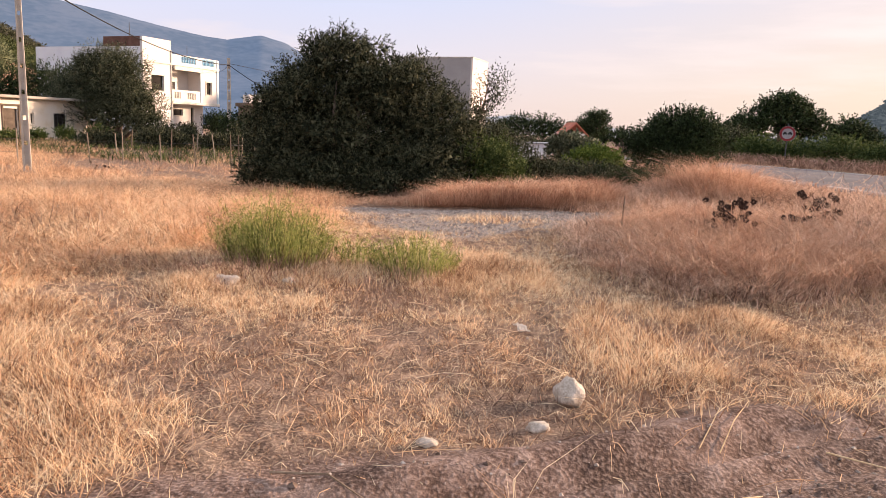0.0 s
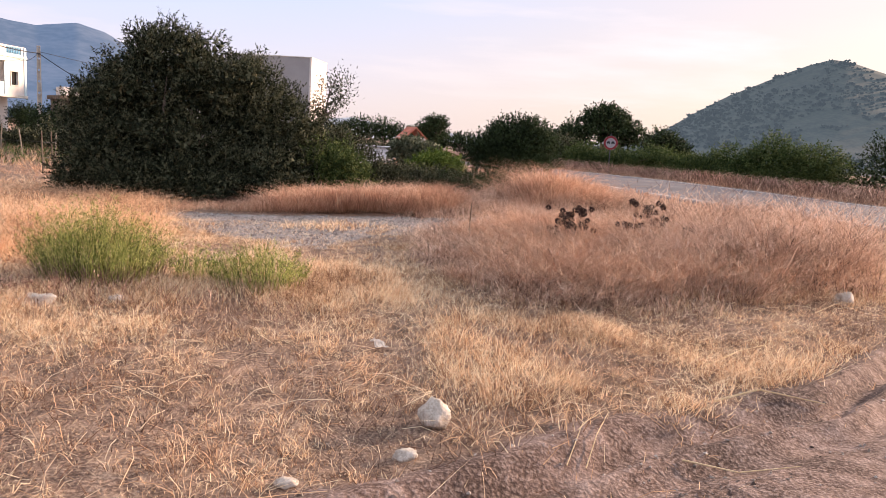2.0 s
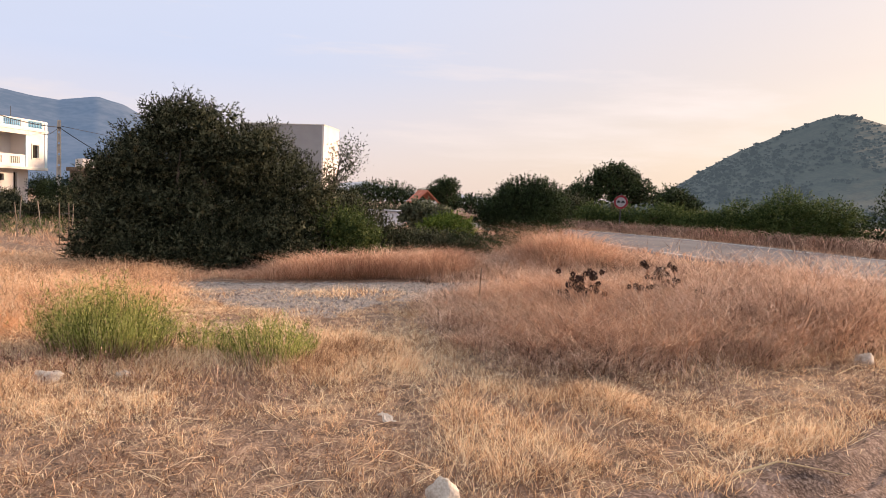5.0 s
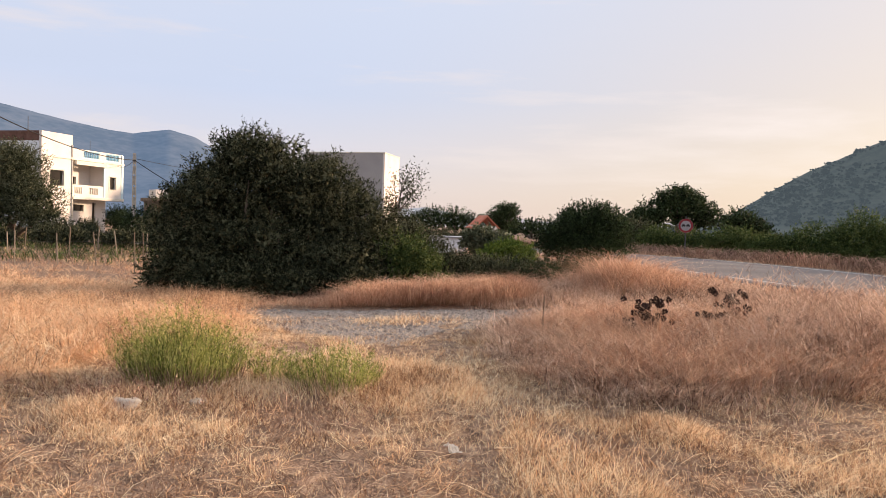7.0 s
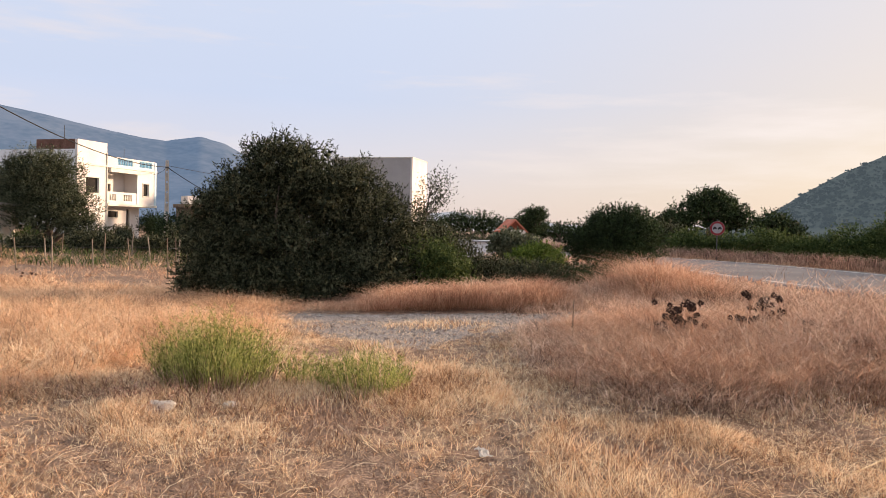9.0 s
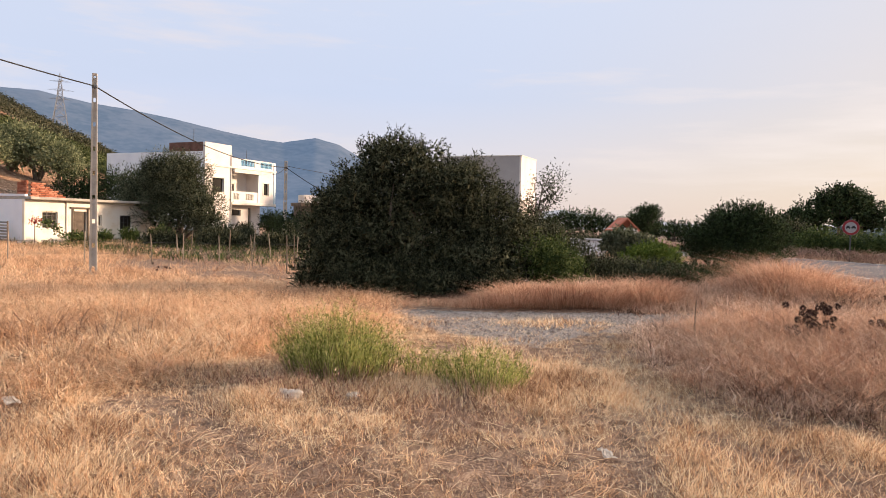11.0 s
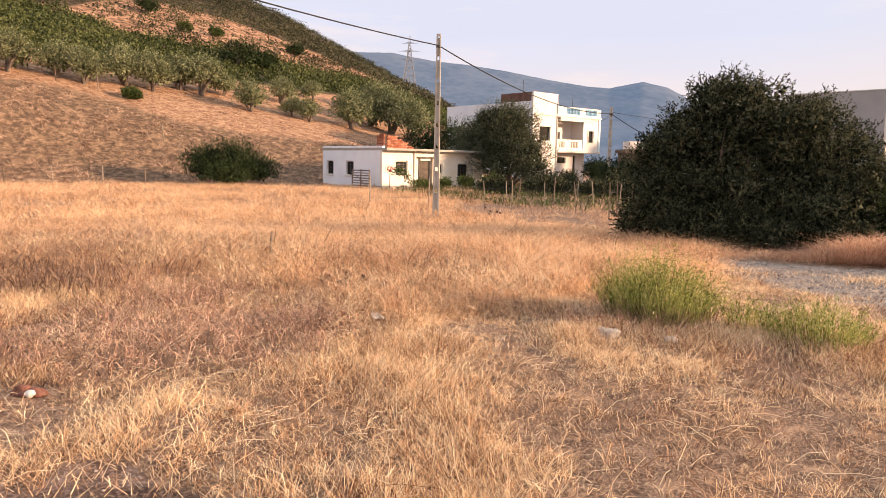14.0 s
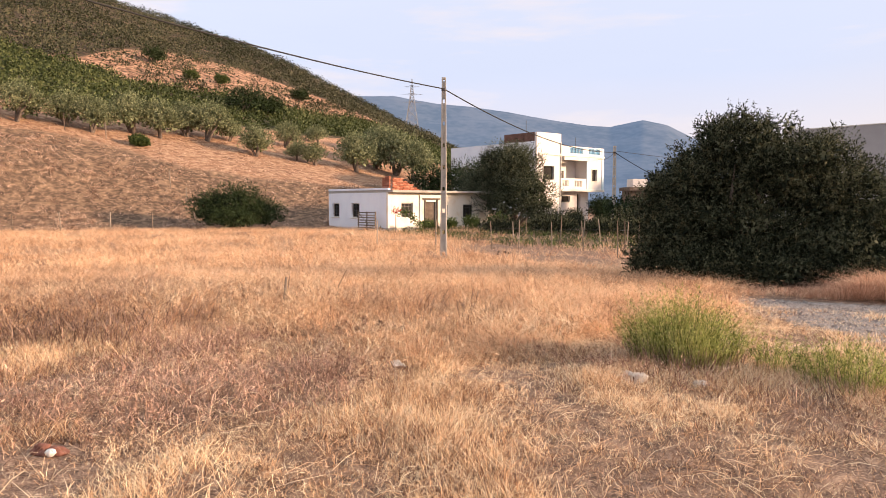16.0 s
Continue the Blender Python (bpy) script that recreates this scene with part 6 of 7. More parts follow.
for row in range(8):
    x0, x1 = 0.30, 2.7 - row * 0.22
    n = max(3, int((x1 - x0) / 0.285))
    for k in range(n):
        ob = link("brick", brick_me, stack)
        ob.location = (x0 + 0.14 + k * 0.285 + (row % 2) * 0.09, -0.02 + rng.uniform(-0.012, 0.012), H + 0.21 + row * 0.105)
        ob.rotation_euler = (0, 0, rng.uniform(-0.05, 0.05))
    for k in range(3 if row < 7 else 2):
        ob = link("brick", brick_me, stack)
        ob.location = (0.22 + rng.uniform(-0.01, 0.01), 0.2 + k * 0.285, H + 0.36 + row * 0.098)
        ob.rotation_euler = (0, 0, radians(90) + rng.uniform(-0.05, 0.05))
part("pipe", tube(bmesh.new(), ((2.65, -0.05, 0.05), (2.65, -0.05, H)), (0.035, 0.035), 8), M_FRAME, house)
# lean-to in the shade at the far end
part("porch_roof", boxed(((10.1, -0.1, H - 0.12), (11.2, 2.0, H - 0.02))), M_CONCRETE, house)
part("porch_post", tube(bmesh.new(), ((11.0, 0.05, 0), (11.0, 0.05, H - 0.12)), (0.05, 0.05), 6), M_POST, house)

# slatted gate leaning on the side wall
gate = thing("gate", "grey slatted metal gate leaning against the white house", "gate", (-32.25, 36.75, HZ + 0.02), U_TURN + 90)
for x in (0.0, 1.05, 2.1):
    part("upright", boxed(((x - 0.035, 0.16, 0), (x + 0.035, 0.21, 1.42))), M_POST, gate)
for k in range(8):
    part("slat", boxed(((-0.05, 0.215, 0.12 + k * 0.17), (2.15, 0.24, 0.19 + k * 0.17))), M_POST, gate)
part("brace", tube(bmesh.new(), ((0.05, 0.25, 0.1), (2.05, 0.25, 1.35)), (0.02, 0.02), 5), M_POST, gate)
# vine with red flowers on a stake
vx, vy = -30.35, 36.35
vine = thing("flowering_vine", "green vine with red flowers on a stake before the house", "vine", (vx, vy, float(ground_z(vx, vy))))
part("stake", tube(bmesh.new(), ((0, 0, -0.1), (0.02, 0, 1.5)), (0.03, 0.025), 6), M_POST, vine)
rng = np.random.default_rng(203)
p = np.array((0.0, 0, 1.42)) + rng.normal(size=(120, 3)) * np.array((0.17, 0.17, 0.10))
link("bloom", mesh_of("bloom", *leaves(p, rng.normal(size=p.shape), rng.uniform(0.06, 0.13, 120), rng.uniform(0.05, 0.1, 120), rng), M_FLOWER), vine, "cluster of red petals")
t = rng.random(420)
p = np.stack((0.2 + t * 1.2, 0.2 + t * 1.6, 1.25 - 0.85 * t + 0.25 * np.sin(t * 7)), 1) + rng.normal(size=(420, 3)) * 0.12
link("foliage", mesh_of("foliage", *leaves(p, rng.normal(size=p.shape), rng.uniform(0.10, 0.2, 420), rng.uniform(0.06, 0.12, 420), rng), M_LEAF_FRESH), vine)
for bx, by, sc, seed in ((-28.9, 42.2, 0.9, 211), (-27.6, 43.4, 1.1, 212), (-30.2, 39.0, 0.6, 213), (-29.6, 40.6, 0.7, 214)):
    plant("shrub", "small green shrub against the whitewashed wall", "shrub", (bx + 0.9, by - 0.6), [(0, 0, 0.5 * sc, 0.55 * sc, 0.5 * sc, 0.55 * sc)], 160, 8, 0.13, 0.06, M_LEAF_FRESH, seed, 0.03, 0.3, 0.3, 0.4, 60)

# ---- large villa ----
VZ = -0.35
villa = thing("villa", "unfinished two-storey cream villa with balconies and blue balustrades", "house", (-32.0, 57.85, VZ), U_TURN)


def vz(z):
    return z - VZ


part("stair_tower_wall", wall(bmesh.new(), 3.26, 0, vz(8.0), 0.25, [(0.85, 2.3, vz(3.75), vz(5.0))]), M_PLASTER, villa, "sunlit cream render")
# Shade on the villa's side is tinted into its white too.
part("side_wall", wall(bmesh.new(), 11.75, 0, vz(7.2), 0.25, (), "y", 0.0, 0.25), M_WHITE, villa, "white render tinted blue for its shaded side")
part("brick_parapet", boxed(((0.02, 0.26, vz(7.2) + 0.003), (0.22, 4.2, vz(8.0)))), M_BRICKBROWN, villa, "bare dark brown brick")
part("tower_wall", wall(bmesh.new(), 4.0, vz(6.0), vz(8.0), 0.2, (), "y", 3.06, 0.25), M_PLASTER, villa)
part("lower_wall", wall(bmesh.new(), 5.4, 0, vz(2.8), 0.25, [(4.7, 5.9, vz(1.75), vz(2.3)), (7.0, 7.4, vz(0.2), vz(2.5))], "x", 1.2, 3.26), M_PLASTER, villa)
part("lower_side_wall", wall(bmesh.new(), 9, 0, vz(2.8), 0.25, (), "y", 8.66, 1.45), M_PLASTER, villa)
part("floor_slab", boxed(((3.26, -0.12, vz(2.72)), (9.5, 11.9, vz(2.95))), bevel=0.02), M_FRAME, villa)
part("upper_wall", wall(bmesh.new(), 2.4, vz(2.95), vz(6.0), 0.25, [(7.7, 8.45, vz(3.75), vz(4.85))], "x", 0.0, 7.0), M_PLASTER, villa)
part("balcony_back_wall", wall(bmesh.new(), 3.74, vz(2.95), vz(6.0), 0.2, [(3.35, 3.85, vz(3.0), vz(5.0)), (4.75, 5.3, vz(3.9), vz(4.7))], "x", 1.5, 3.26), M_PLASTER, villa)
part("balcony_side_wall", wall(bmesh.new(), 1.25, vz(2.95), vz(6.0), 0.2, (), "y", 7.0, 0.25), M_PLASTER, villa)
part("upper_end_wall", wall(bmesh.new(), 11.6, vz(2.95), vz(6.0), 0.25, (), "y", 9.15, 0.25), M_PLASTER, villa)
part("corner_pilaster", boxed(((9.18, -0.06, vz(2.95)), (9.44, -0.003, vz(6.9)))), M_PALEBLUE, villa, "pale blue painted pilaster")
part("corner_pilaster", boxed(((6.9, -0.06, vz(2.95)), (7.1, -0.003, vz(6.0)))), M_PALEBLUE, villa, "pale blue painted pilaster")
part("roof", boxed(((0.25, -0.1, vz(6.0)), (9.5, 11.9, vz(6.16)))), M_FRAME, villa)
part("cornice", boxed(((3.4, -0.32, vz(5.62)), (7.0, -0.1, vz(5.95)))), M_FRAME, villa)
part("roof_parapet", wall(bmesh.new(), 6.14, vz(6.164), vz(6.95), 0.15, [(4.5, 6.4, vz(6.28), vz(6.85)), (7.2, 8.9, vz(6.28), vz(6.85))], "x", 0.0, 3.26), M_PLASTER, villa)
part("end_parapet", wall(bmesh.new(), 11.5, vz(6.164), vz(6.95), 0.15, (), "y", 9.25, 0.15), M_PLASTER, villa)
for a, b_ in ((4.5, 6.4), (7.2, 8.9)):
    rail = part("balustrade", boxed(((a, 0.03, vz(6.80)), (b_, 0.12, vz(6.86))), ((a, 0.03, vz(6.26)), (b_, 0.12, vz(6.32)))), M_BLUEPAINT, villa, "sky blue balustrade")
    for k in range(9):
        x = a + (b_ - a) * (k + 0.5) / 9
        part("baluster", tube(bmesh.new(), ((x, 0.075, vz(6.32)), (x, 0.075, vz(6.45)), (x, 0.075, vz(6.65)), (x, 0.075, vz(6.80))), (0.03, 0.065, 0.035, 0.05), 6), M_BLUEPAINT, rail)
part("balcony_parapet", wall(bmesh.new(), 3.74, vz(2.95), vz(3.95), 0.15, [(3.5, 4.35, vz(3.2), vz(3.75)), (5.2, 6.3, vz(3.2), vz(3.75))], "x", 0.0, 3.26), M_PLASTER, villa)
for a, b_, n in ((3.5, 4.35, 4), (5.2, 6.3, 5)):
    for k in range(n):
        x = a + (b_ - a) * (k + 0.5) / n
        part("baluster", tube(bmesh.new(), ((x, 0.075, vz(3.2)), (x, 0.075, vz(3.4)), (x, 0.075, vz(3.75))), (0.05, 0.07, 0.05), 6), M_FRAME, villa)
# Dark sheets fill the openings in place of unlit rooms.
for s0, s1, z0, z1, at in ((0.85, 2.3, 3.75, 5.0, 0.0), (7.7, 8.45, 3.75, 4.85, 0.0), (4.75, 5.3, 3.9, 4.7, 1.5), (4.7, 5.9, 1.75, 2.3, 1.2)):
    w = part("window", boxed(((s0, at + 0.16, vz(z0)), (s1, at + 0.19, vz(z1)))), M_DARKGAP, villa, "dark sheet standing for the unlit room in an unglazed opening")
    part("frame", boxed(((s0 - 0.1, at - 0.05, vz(z0) - 0.1), (s1 + 0.1, at - 0.003, vz(z0))), ((s0 - 0.1, at - 0.05, vz(z1)), (s1 + 0.1, at - 0.003, vz(z1) + 0.1)), ((s0 - 0.1, at - 0.05, vz(z0)), (s0, at - 0.003, vz(z1))), ((s1, at - 0.05, vz(z0)), (s1 + 0.1, at - 0.003, vz(z1)))), M_FRAME, w)
part("doorway", boxed(((3.35, 1.62, vz(3.0)), (3.85, 1.66, vz(5.0)))), M_DARKGAP, villa, "dark sheet standing for an unlit doorway")
part("doorway", boxed(((7.0, 1.38, vz(0.2)), (7.4, 1.42, vz(2.5)))), M_DARKGAP, villa, "dark sheet standing for an unlit doorway")
part("drainpipe", tube(bmesh.new(), ((3.2, -0.06, 0.2), (3.2, -0.06, vz(7.2))), (0.05, 0.05), 6), M_FRAME, villa)
part("aerial", tube(bmesh.new(), ((1.2, 2.5, vz(6.1)), (1.2, 2.5, vz(9.3))), (0.035, 0.025), 5), M_IRON, villa)
part("aerial", tube(bmesh.new(), ((7.0, 1.5, vz(6.1)), (7.0, 1.5, vz(8.0))), (0.03, 0.02), 5), M_IRON, villa)
part("water_tank", tube(bmesh.new(), ((3.7, 1.2, vz(6.16)), (3.7, 1.2, vz(6.3)), (3.7, 1.2, vz(7.5)), (3.7, 1.2, vz(7.7))), (0.35, 0.38, 0.38, 0.2), 10), M_IRON, villa, "dark roof tank")
# roof chamber's back walls close the tower
part("tower_back", wall(bmesh.new(), 3.0, vz(6.0), vz(8.0), 0.2, (), "x", 4.25, 0.25), M_PLASTER, villa)

# ---- building behind the shrub ----
block = thing("building", "plain rendered building, its shaded side coloured grey, its sunlit side cream", "building", (-6.4, 75.6, -0.6), U_TURN + 2)
# The side turned from the sun is darkened by its greyer render.
part("side_wall", boxed(((0.0, 0.21, 0), (0.2, 9.0, 9.3))), M_SHADEPLASTER, block, "render coloured grey for its shaded side")
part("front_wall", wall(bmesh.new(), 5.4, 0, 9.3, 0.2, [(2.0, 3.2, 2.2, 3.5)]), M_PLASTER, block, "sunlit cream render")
part("back_wall", boxed(((0.2, 8.8, 0), (5.4, 9.0, 9.3))), M_SHADEPLASTER, block)
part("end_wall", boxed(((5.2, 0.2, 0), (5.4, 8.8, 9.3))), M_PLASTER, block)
part("roof", boxed(((0.2, 0.2, 8.9), (5.2, 8.8, 9.05))), M_SHADEPLASTER, block)
part("roof_edge", boxed(((-0.05, -0.05, 9.3), (5.45, 9.05, 9.38))), M_FRAME, block)
part("annex", boxed(((0.1, 9.0, 0), (4.0, 13.5, 8.6)), bevel=0.03), M_PLASTER, block, "lower pale annex")

# ---- hut, white wall and far house ----
hut = thing("hut", "small hut with a faded red gabled roof among trees", "hut", (3.4, 59.5, 0.0), 20)
part("wall", boxed(((-1.0, 0, 0), (1.0, 1.6, 1.5))), M_PLASTER, hut)
bm = bmesh.new()
pts = [(-1.1, 1.35), (0, 2.35), (1.1, 1.35), (1.1, 1.25), (0, 2.22), (-1.1, 1.25)]
va = [bm.verts.new((x, -0.15, z)) for x, z in pts]
vb = [bm.verts.new((x, 1.75, z)) for x, z in pts]
bm.faces.new(va[::-1])
bm.faces.new(vb)
for k in range(6):
    bm.faces.new((va[k], va[(k + 1) % 6], vb[(k + 1) % 6], vb[k]))
bmesh.ops.recalc_face_normals(bm, faces=bm.faces)
part("roof", bm, M_ROOFRED, hut, "faded red roof")
shed = thing("shed", "low white shed half hidden by shrubs", "shed", (-0.8, 33.6, -0.2), 3)
part("wall", boxed(((0, 0, 0), (1.75, 0.15, 1.12))), M_WHITE, shed)
part("end_wall", boxed(((1.6, 0.15, 0), (1.75, 2.0, 1.12))), M_WHITE, shed)
part("roof", boxed(((-0.1, -0.1, 1.12), (1.85, 2.1, 1.18))), M_GALV, shed, "thin pale sheet roof")
cot = thing("cottage", "small brown-roofed cottage behind the far pole", "house", (-24.0, 60.0, 0.0), 40)
part("wall", boxed(((0, 0, 0), (2.0, 2.4, 3.0))), M_DOOR, cot)
part("roof_room", boxed(((0.3, 0.3, 3.0), (1.6, 2.0, 3.7))), M_PLASTER, cot, "white roof room")
part("roof_edge", boxed(((-0.2, -0.3, 2.7), (2.2, 2.6, 3.0))), M_BARK, cot)

# ---- power poles and cables ----
def power_pole(at, z0, z1, w0, w1, label):
    """A tapered concrete pole with a ladder of recesses down two faces."""
    t = thing("power_pole", label, "power pole", (at[0], at[1], 0), 28)
    bm = bmesh.new()
    for sx in (-1, 1):
        for (za, wa), (zb, wb) in (((z0, w0), (z1, w1)),):
            d = 0.62
            va = [bm.verts.new((sx * wa * 0.5 + ox * wa * 0.17, oy * wa * d / 2, za)) for ox, oy in ((-1, -1), (1, -1), (1, 1), (-1, 1))]
            vb = [bm.verts.new((sx * wb * 0.5 + ox * wb * 0.17, oy * wb * d / 2, zb)) for ox, oy in ((-1, -1), (1, -1), (1, 1), (-1, 1))]
            bm.faces.new(va[::-1])
            bm.faces.new(vb)
            for k in range(4):
                bm.faces.new((va[k], va[(k + 1) % 4], vb[(k + 1) % 4], vb[k]))
    part("flange", bm, M_CONCRETE, t)
    n = 9
    for k in range(n):
        a, b_ = z0 + (z1 - z0) * (k + 0.12) / n, z0 + (z1 - z0) * (k + 0.94) / n
        w = w0 + (w1 - w0) * (k + 0.5) / n
        part("web", boxed(((-w * 0.34, -w * 0.16, a), (w * 0.34, w * 0.16, b_))), M_CONCRETE, t)
    part("cap", boxed(((-w1 * 0.68, -w1 * 0.34, z1 + 0.002), (w1 * 0.68, w1 * 0.34, z1 + 0.1)), bevel=0.01), M_CONCRETE, t)
    part("clamp", boxed(((-w1 * 0.75, -w1 * 0.5, z1 - 0.42), (w1 * 0.75, w1 * 0.5, z1 - 0.32)), bevel=0.01), M_IRON, t, "iron cable clamp")
    return t


power_pole((-16.95, 23.40), -1.3, 6.32, 0.20, 0.12, "tall tapered concrete power pole standing in the field")
power_pole((-20.86, 49.1), -0.7, 5.55, 0.24, 0.15, "concrete power pole beside the villa")


def cable(a, b, sag, radius, label):
    a, b = Vector(a), Vector(b)
    pts = [a.lerp(b, k / 24) - Vector((0, 0, sag * 4 * (k / 24) * (1 - k / 24))) for k in range(25)]
    return tagged(part("cable", tube(bmesh.new(), pts, [radius] * 25, 6), M_CABLE, None, "", True), label, "cable", "power cables")


cable((-16.95, 23.40, 5.98), (-15.2, -14.0, 8.1), 0.80, 0.024, "thick black twisted cable hanging from the power pole")
cable((-16.95, 23.40, 5.98), (-20.86, 49.1, 5.2), 0.65, 0.024, "black twisted cable between the two poles")
cable((-20.86, 49.1, 5.2), (-13.6, 46.6, 1.9), 0.25, 0.028, "black cable dropping from the far pole")
cable((-20.86, 49.1, 5.2), (-29.8, 66.2, 5.9), 0.25, 0.015, "thin cable to the villa")
cable((-20.86, 49.1, 5.3), (-8.5, 76.5, 5.2), 0.5, 0.015, "thin cable running behind the shrub")

# ---- lattice pylon ----
PX, PY = -163.5, 203.0
PZ = float(ground_z(PX, PY))
pylon = thing("pylon", "grey steel lattice electricity pylon on the ridge", "pylon", (PX, PY, PZ), 35)
PH = 46.0 - PZ


def pw(z):
    return np.interp(z, (0, PH * 0.72, PH), (4.0, 0.85, 0.12))


for sx in (-1, 1):
    for sy in (-1, 1):
        part("leg", tube(bmesh.new(), [(sx * pw(z), sy * pw(z), z) for z in (-0.5, PH * 0.72, PH)], (0.16, 0.13, 0.08), 4), M_GALV, pylon)
zs = [PH * f for f in (0.0, 0.14, 0.27, 0.39, 0.50, 0.60, 0.68, 0.76, 0.84, 0.92)]
for za, zb in zip(zs, zs[1:]):
    bm = bmesh.new()
    wa, wb = pw(za), pw(zb)
    for (ax, ay), (bx, by) in (((-1, -1), (1, -1)), ((1, -1), (1, 1)), ((1, 1), (-1, 1)), ((-1, 1), (-1, -1))):
        tube(bm, ((ax * wa, ay * wa, za), (bx * wb, by * wb, zb)), (0.08, 0.08), 3)
        tube(bm, ((bx * wa, by * wa, za), (ax * wb, ay * wb, zb)), (0.08, 0.08), 3)
        tube(bm, ((ax * wb, ay * wb, zb), (bx * wb, by * wb, zb)), (0.07, 0.07), 3)
    part("bracing", bm, M_GALV, pylon)
for z, ln in ((PH * 0.70, 3.4), (PH * 0.80, 3.9), (PH * 0.90, 3.0)):
    for s in (-1, 1):
        part("cross_arm", tube(bmesh.new(), ((0, 0, z + 0.5), (s * ln, 0, z), (0, 0, z)), (0.12, 0.07, 0.1), 4), M_GALV, pylon)

# ---- fences ----
def post(at, tall, lean, radius=0.028, group="fence posts"):
    z = float(ground_z(*at))
    t = tagged(part("fence_post", tube(bmesh.new(), ((0, 0, -0.2), (lean[0] * 0.5, lean[1] * 0.5, tall * 0.5), (lean[0], lean[1], tall)), (radius, radius * 0.9, radius * 0.75), 6), M_POST), "crooked weathered wooden fence post", "fence post", group)
    t.location = (at[0], at[1], z)
    return (at[0] + lean[0] * 0.7, at[1] + lean[1] * 0.7, z + tall * 0.72), (at[0] + lean[0] * 0.3, at[1] + lean[1] * 0.3, z + tall * 0.36)


tops = []
rng = np.random.default_rng(221)
for at in ((-22.4, 25.6), (-20.2, 27.2), (-18.0, 28.6), (-16.97, 29.26), (-15.65, 29.99), (-14.39, 30.62), (-12.66, 31.39), (-12.0, 29.6), (-11.5, 27.6)):
    tops.append(post(at, rng.uniform(1.25, 1.5), (rng.uniform(-0.1, 0.1), rng.uniform(-0.1, 0.1))))
for k in range(2):
    bm = bmesh.new()
    for a, b_ in zip(tops, tops[1:]):
        tube(bm, (a[k], b_[k]), (0.006, 0.006), 4)
    tagged(part("fence_wire", bm, M_IRON), "rusty wire strung between fence posts", "wire")
for at in ((-19.5, 33.0), (-17.4, 34.2), (-15.6, 35.2), (-14.0, 36.2), (-20.8, 36.5), (-18.2, 38.6)):
    post(at, rng.uniform(1.0, 1.5), (rng.uniform(-0.15, 0.15), rng.uniform(-0.1, 0.1)), 0.03, "garden stakes")
for a, r, h in ((-66.7, 50, 1.3), (-63.8, 50, 1.3), (-60.7, 50.5, 1.3), (-57.9, 51, 1.3), (-69.6, 50, 1.3), (-55.0, 52, 1.2), (-56.7, 63, 1.4), (-55.6, 60, 1.4), (-54.7, 57, 1.4), (-72, 76, 1.5), (-69.2, 76, 1.5), (-66.4, 76, 1.5), (-63.6, 75, 1.5), (-61.0, 74, 1.5)):
    post((r * math.sin(radians(a)), r * math.cos(radians(a))), h, (rng.uniform(-0.1, 0.1), rng.uniform(-0.1, 0.1)), 0.045, "hillside posts")

# ---- road sign ----
SX, SY = 11.41, 35.08
sign = thing("road_sign", "round red-ringed white no-overtaking sign on a grey post", "road sign", (SX, SY, 1.80), -18)


def disc(r0, r1, y0, y1, n=36):
    bm = bmesh.new()
    rings = [[bm.verts.new((math.cos(k * math.tau / n) * r, y, math.sin(k * math.tau / n) * r)) for k in range(n)] for r, y in ((r0, y0), (r1, y0), (r1, y1), (r0, y1)) if r > 0]
    for a, b_ in zip(rings, rings[1:] + rings[:1]) if r0 > 0 else zip(rings, rings[1:]):
        for k in range(n):
            bm.faces.new((a[k], a[(k + 1) % n], b_[(k + 1) % n], b_[k]))
    if r0 <= 0:
        bm.faces.new(rings[0])
        bm.faces.new(rings[-1][::-1])
    bmesh.ops.recalc_face_normals(bm, faces=bm.faces)
    return bm


part("plate", disc(0, 0.335, 0.0, 0.03), M_GALV, sign)
part("face", disc(0, 0.32, -0.008, -0.002), M_SIGNWHITE, sign, "white reflective face, greyed for backlight")
part("ring", disc(0.235, 0.33, -0.016, -0.010), M_SIGNRED, sign, "red border ring, darkened for backlight")
for cx in (-0.105, 0.105):
    part("car_symbol", boxed(((cx - 0.085, -0.018, -0.03), (cx + 0.085, -0.011, 0.03)), ((cx - 0.05, -0.018, 0.03), (cx + 0.05, -0.011, 0.075)), ((cx - 0.07, -0.018, -0.06), (cx - 0.04, -0.011, -0.03)), ((cx + 0.04, -0.018, -0.06), (cx + 0.07, -0.011, -0.03))), M_SIGNBLACK, sign, "black car symbol")
part("post", boxed(((-0.025, 0.032, -1.9), (0.025, 0.08, 0.45))), M_IRON, sign)

# ---- stones, litter and stalks near the track ----
def stone(at, radii, seed, label, material=None, rough=0.42, sink=0.42, name="stone", category="stone"):
    t = tagged(part(name, blob(bmesh.new(), (0, 0, 0), radii, seed, rough, 3), material or M_STONE, None, "", True), label, category)
    t.location = (at[0], at[1], float(ground_z(*at)) + radii[2] * (1 - sink))
    return t


stone((0.335, 4.40), (0.078, 0.074, 0.078), 1, "pale round stone lying in dry grass", rough=0.36, sink=0.26)
stone((0.173, 4.03), (0.055, 0.045, 0.03), 2, "pale flat stone at the rut's edge")
stone((-0.331, 3.75), (0.045, 0.035, 0.024), 3, "small white stone among straws")
stone((-2.54, 6.62), (0.13, 0.09, 0.055), 4, "cream stone below the green clump")
stone((-2.0, 6.75), (0.08, 0.06, 0.035), 5, "small tan stone below the green clump")
stone((4.85, 7.72), (0.095, 0.085, 0.08), 6, "pinkish white stone beside the dirt track")
stone((5.6, 7.6), (0.06, 0.05, 0.035), 7, "grey stone on the dirt track")
stone((-6.6, 10.4), (0.2, 0.14, 0.1), 8, "pale stone in the tall grass")


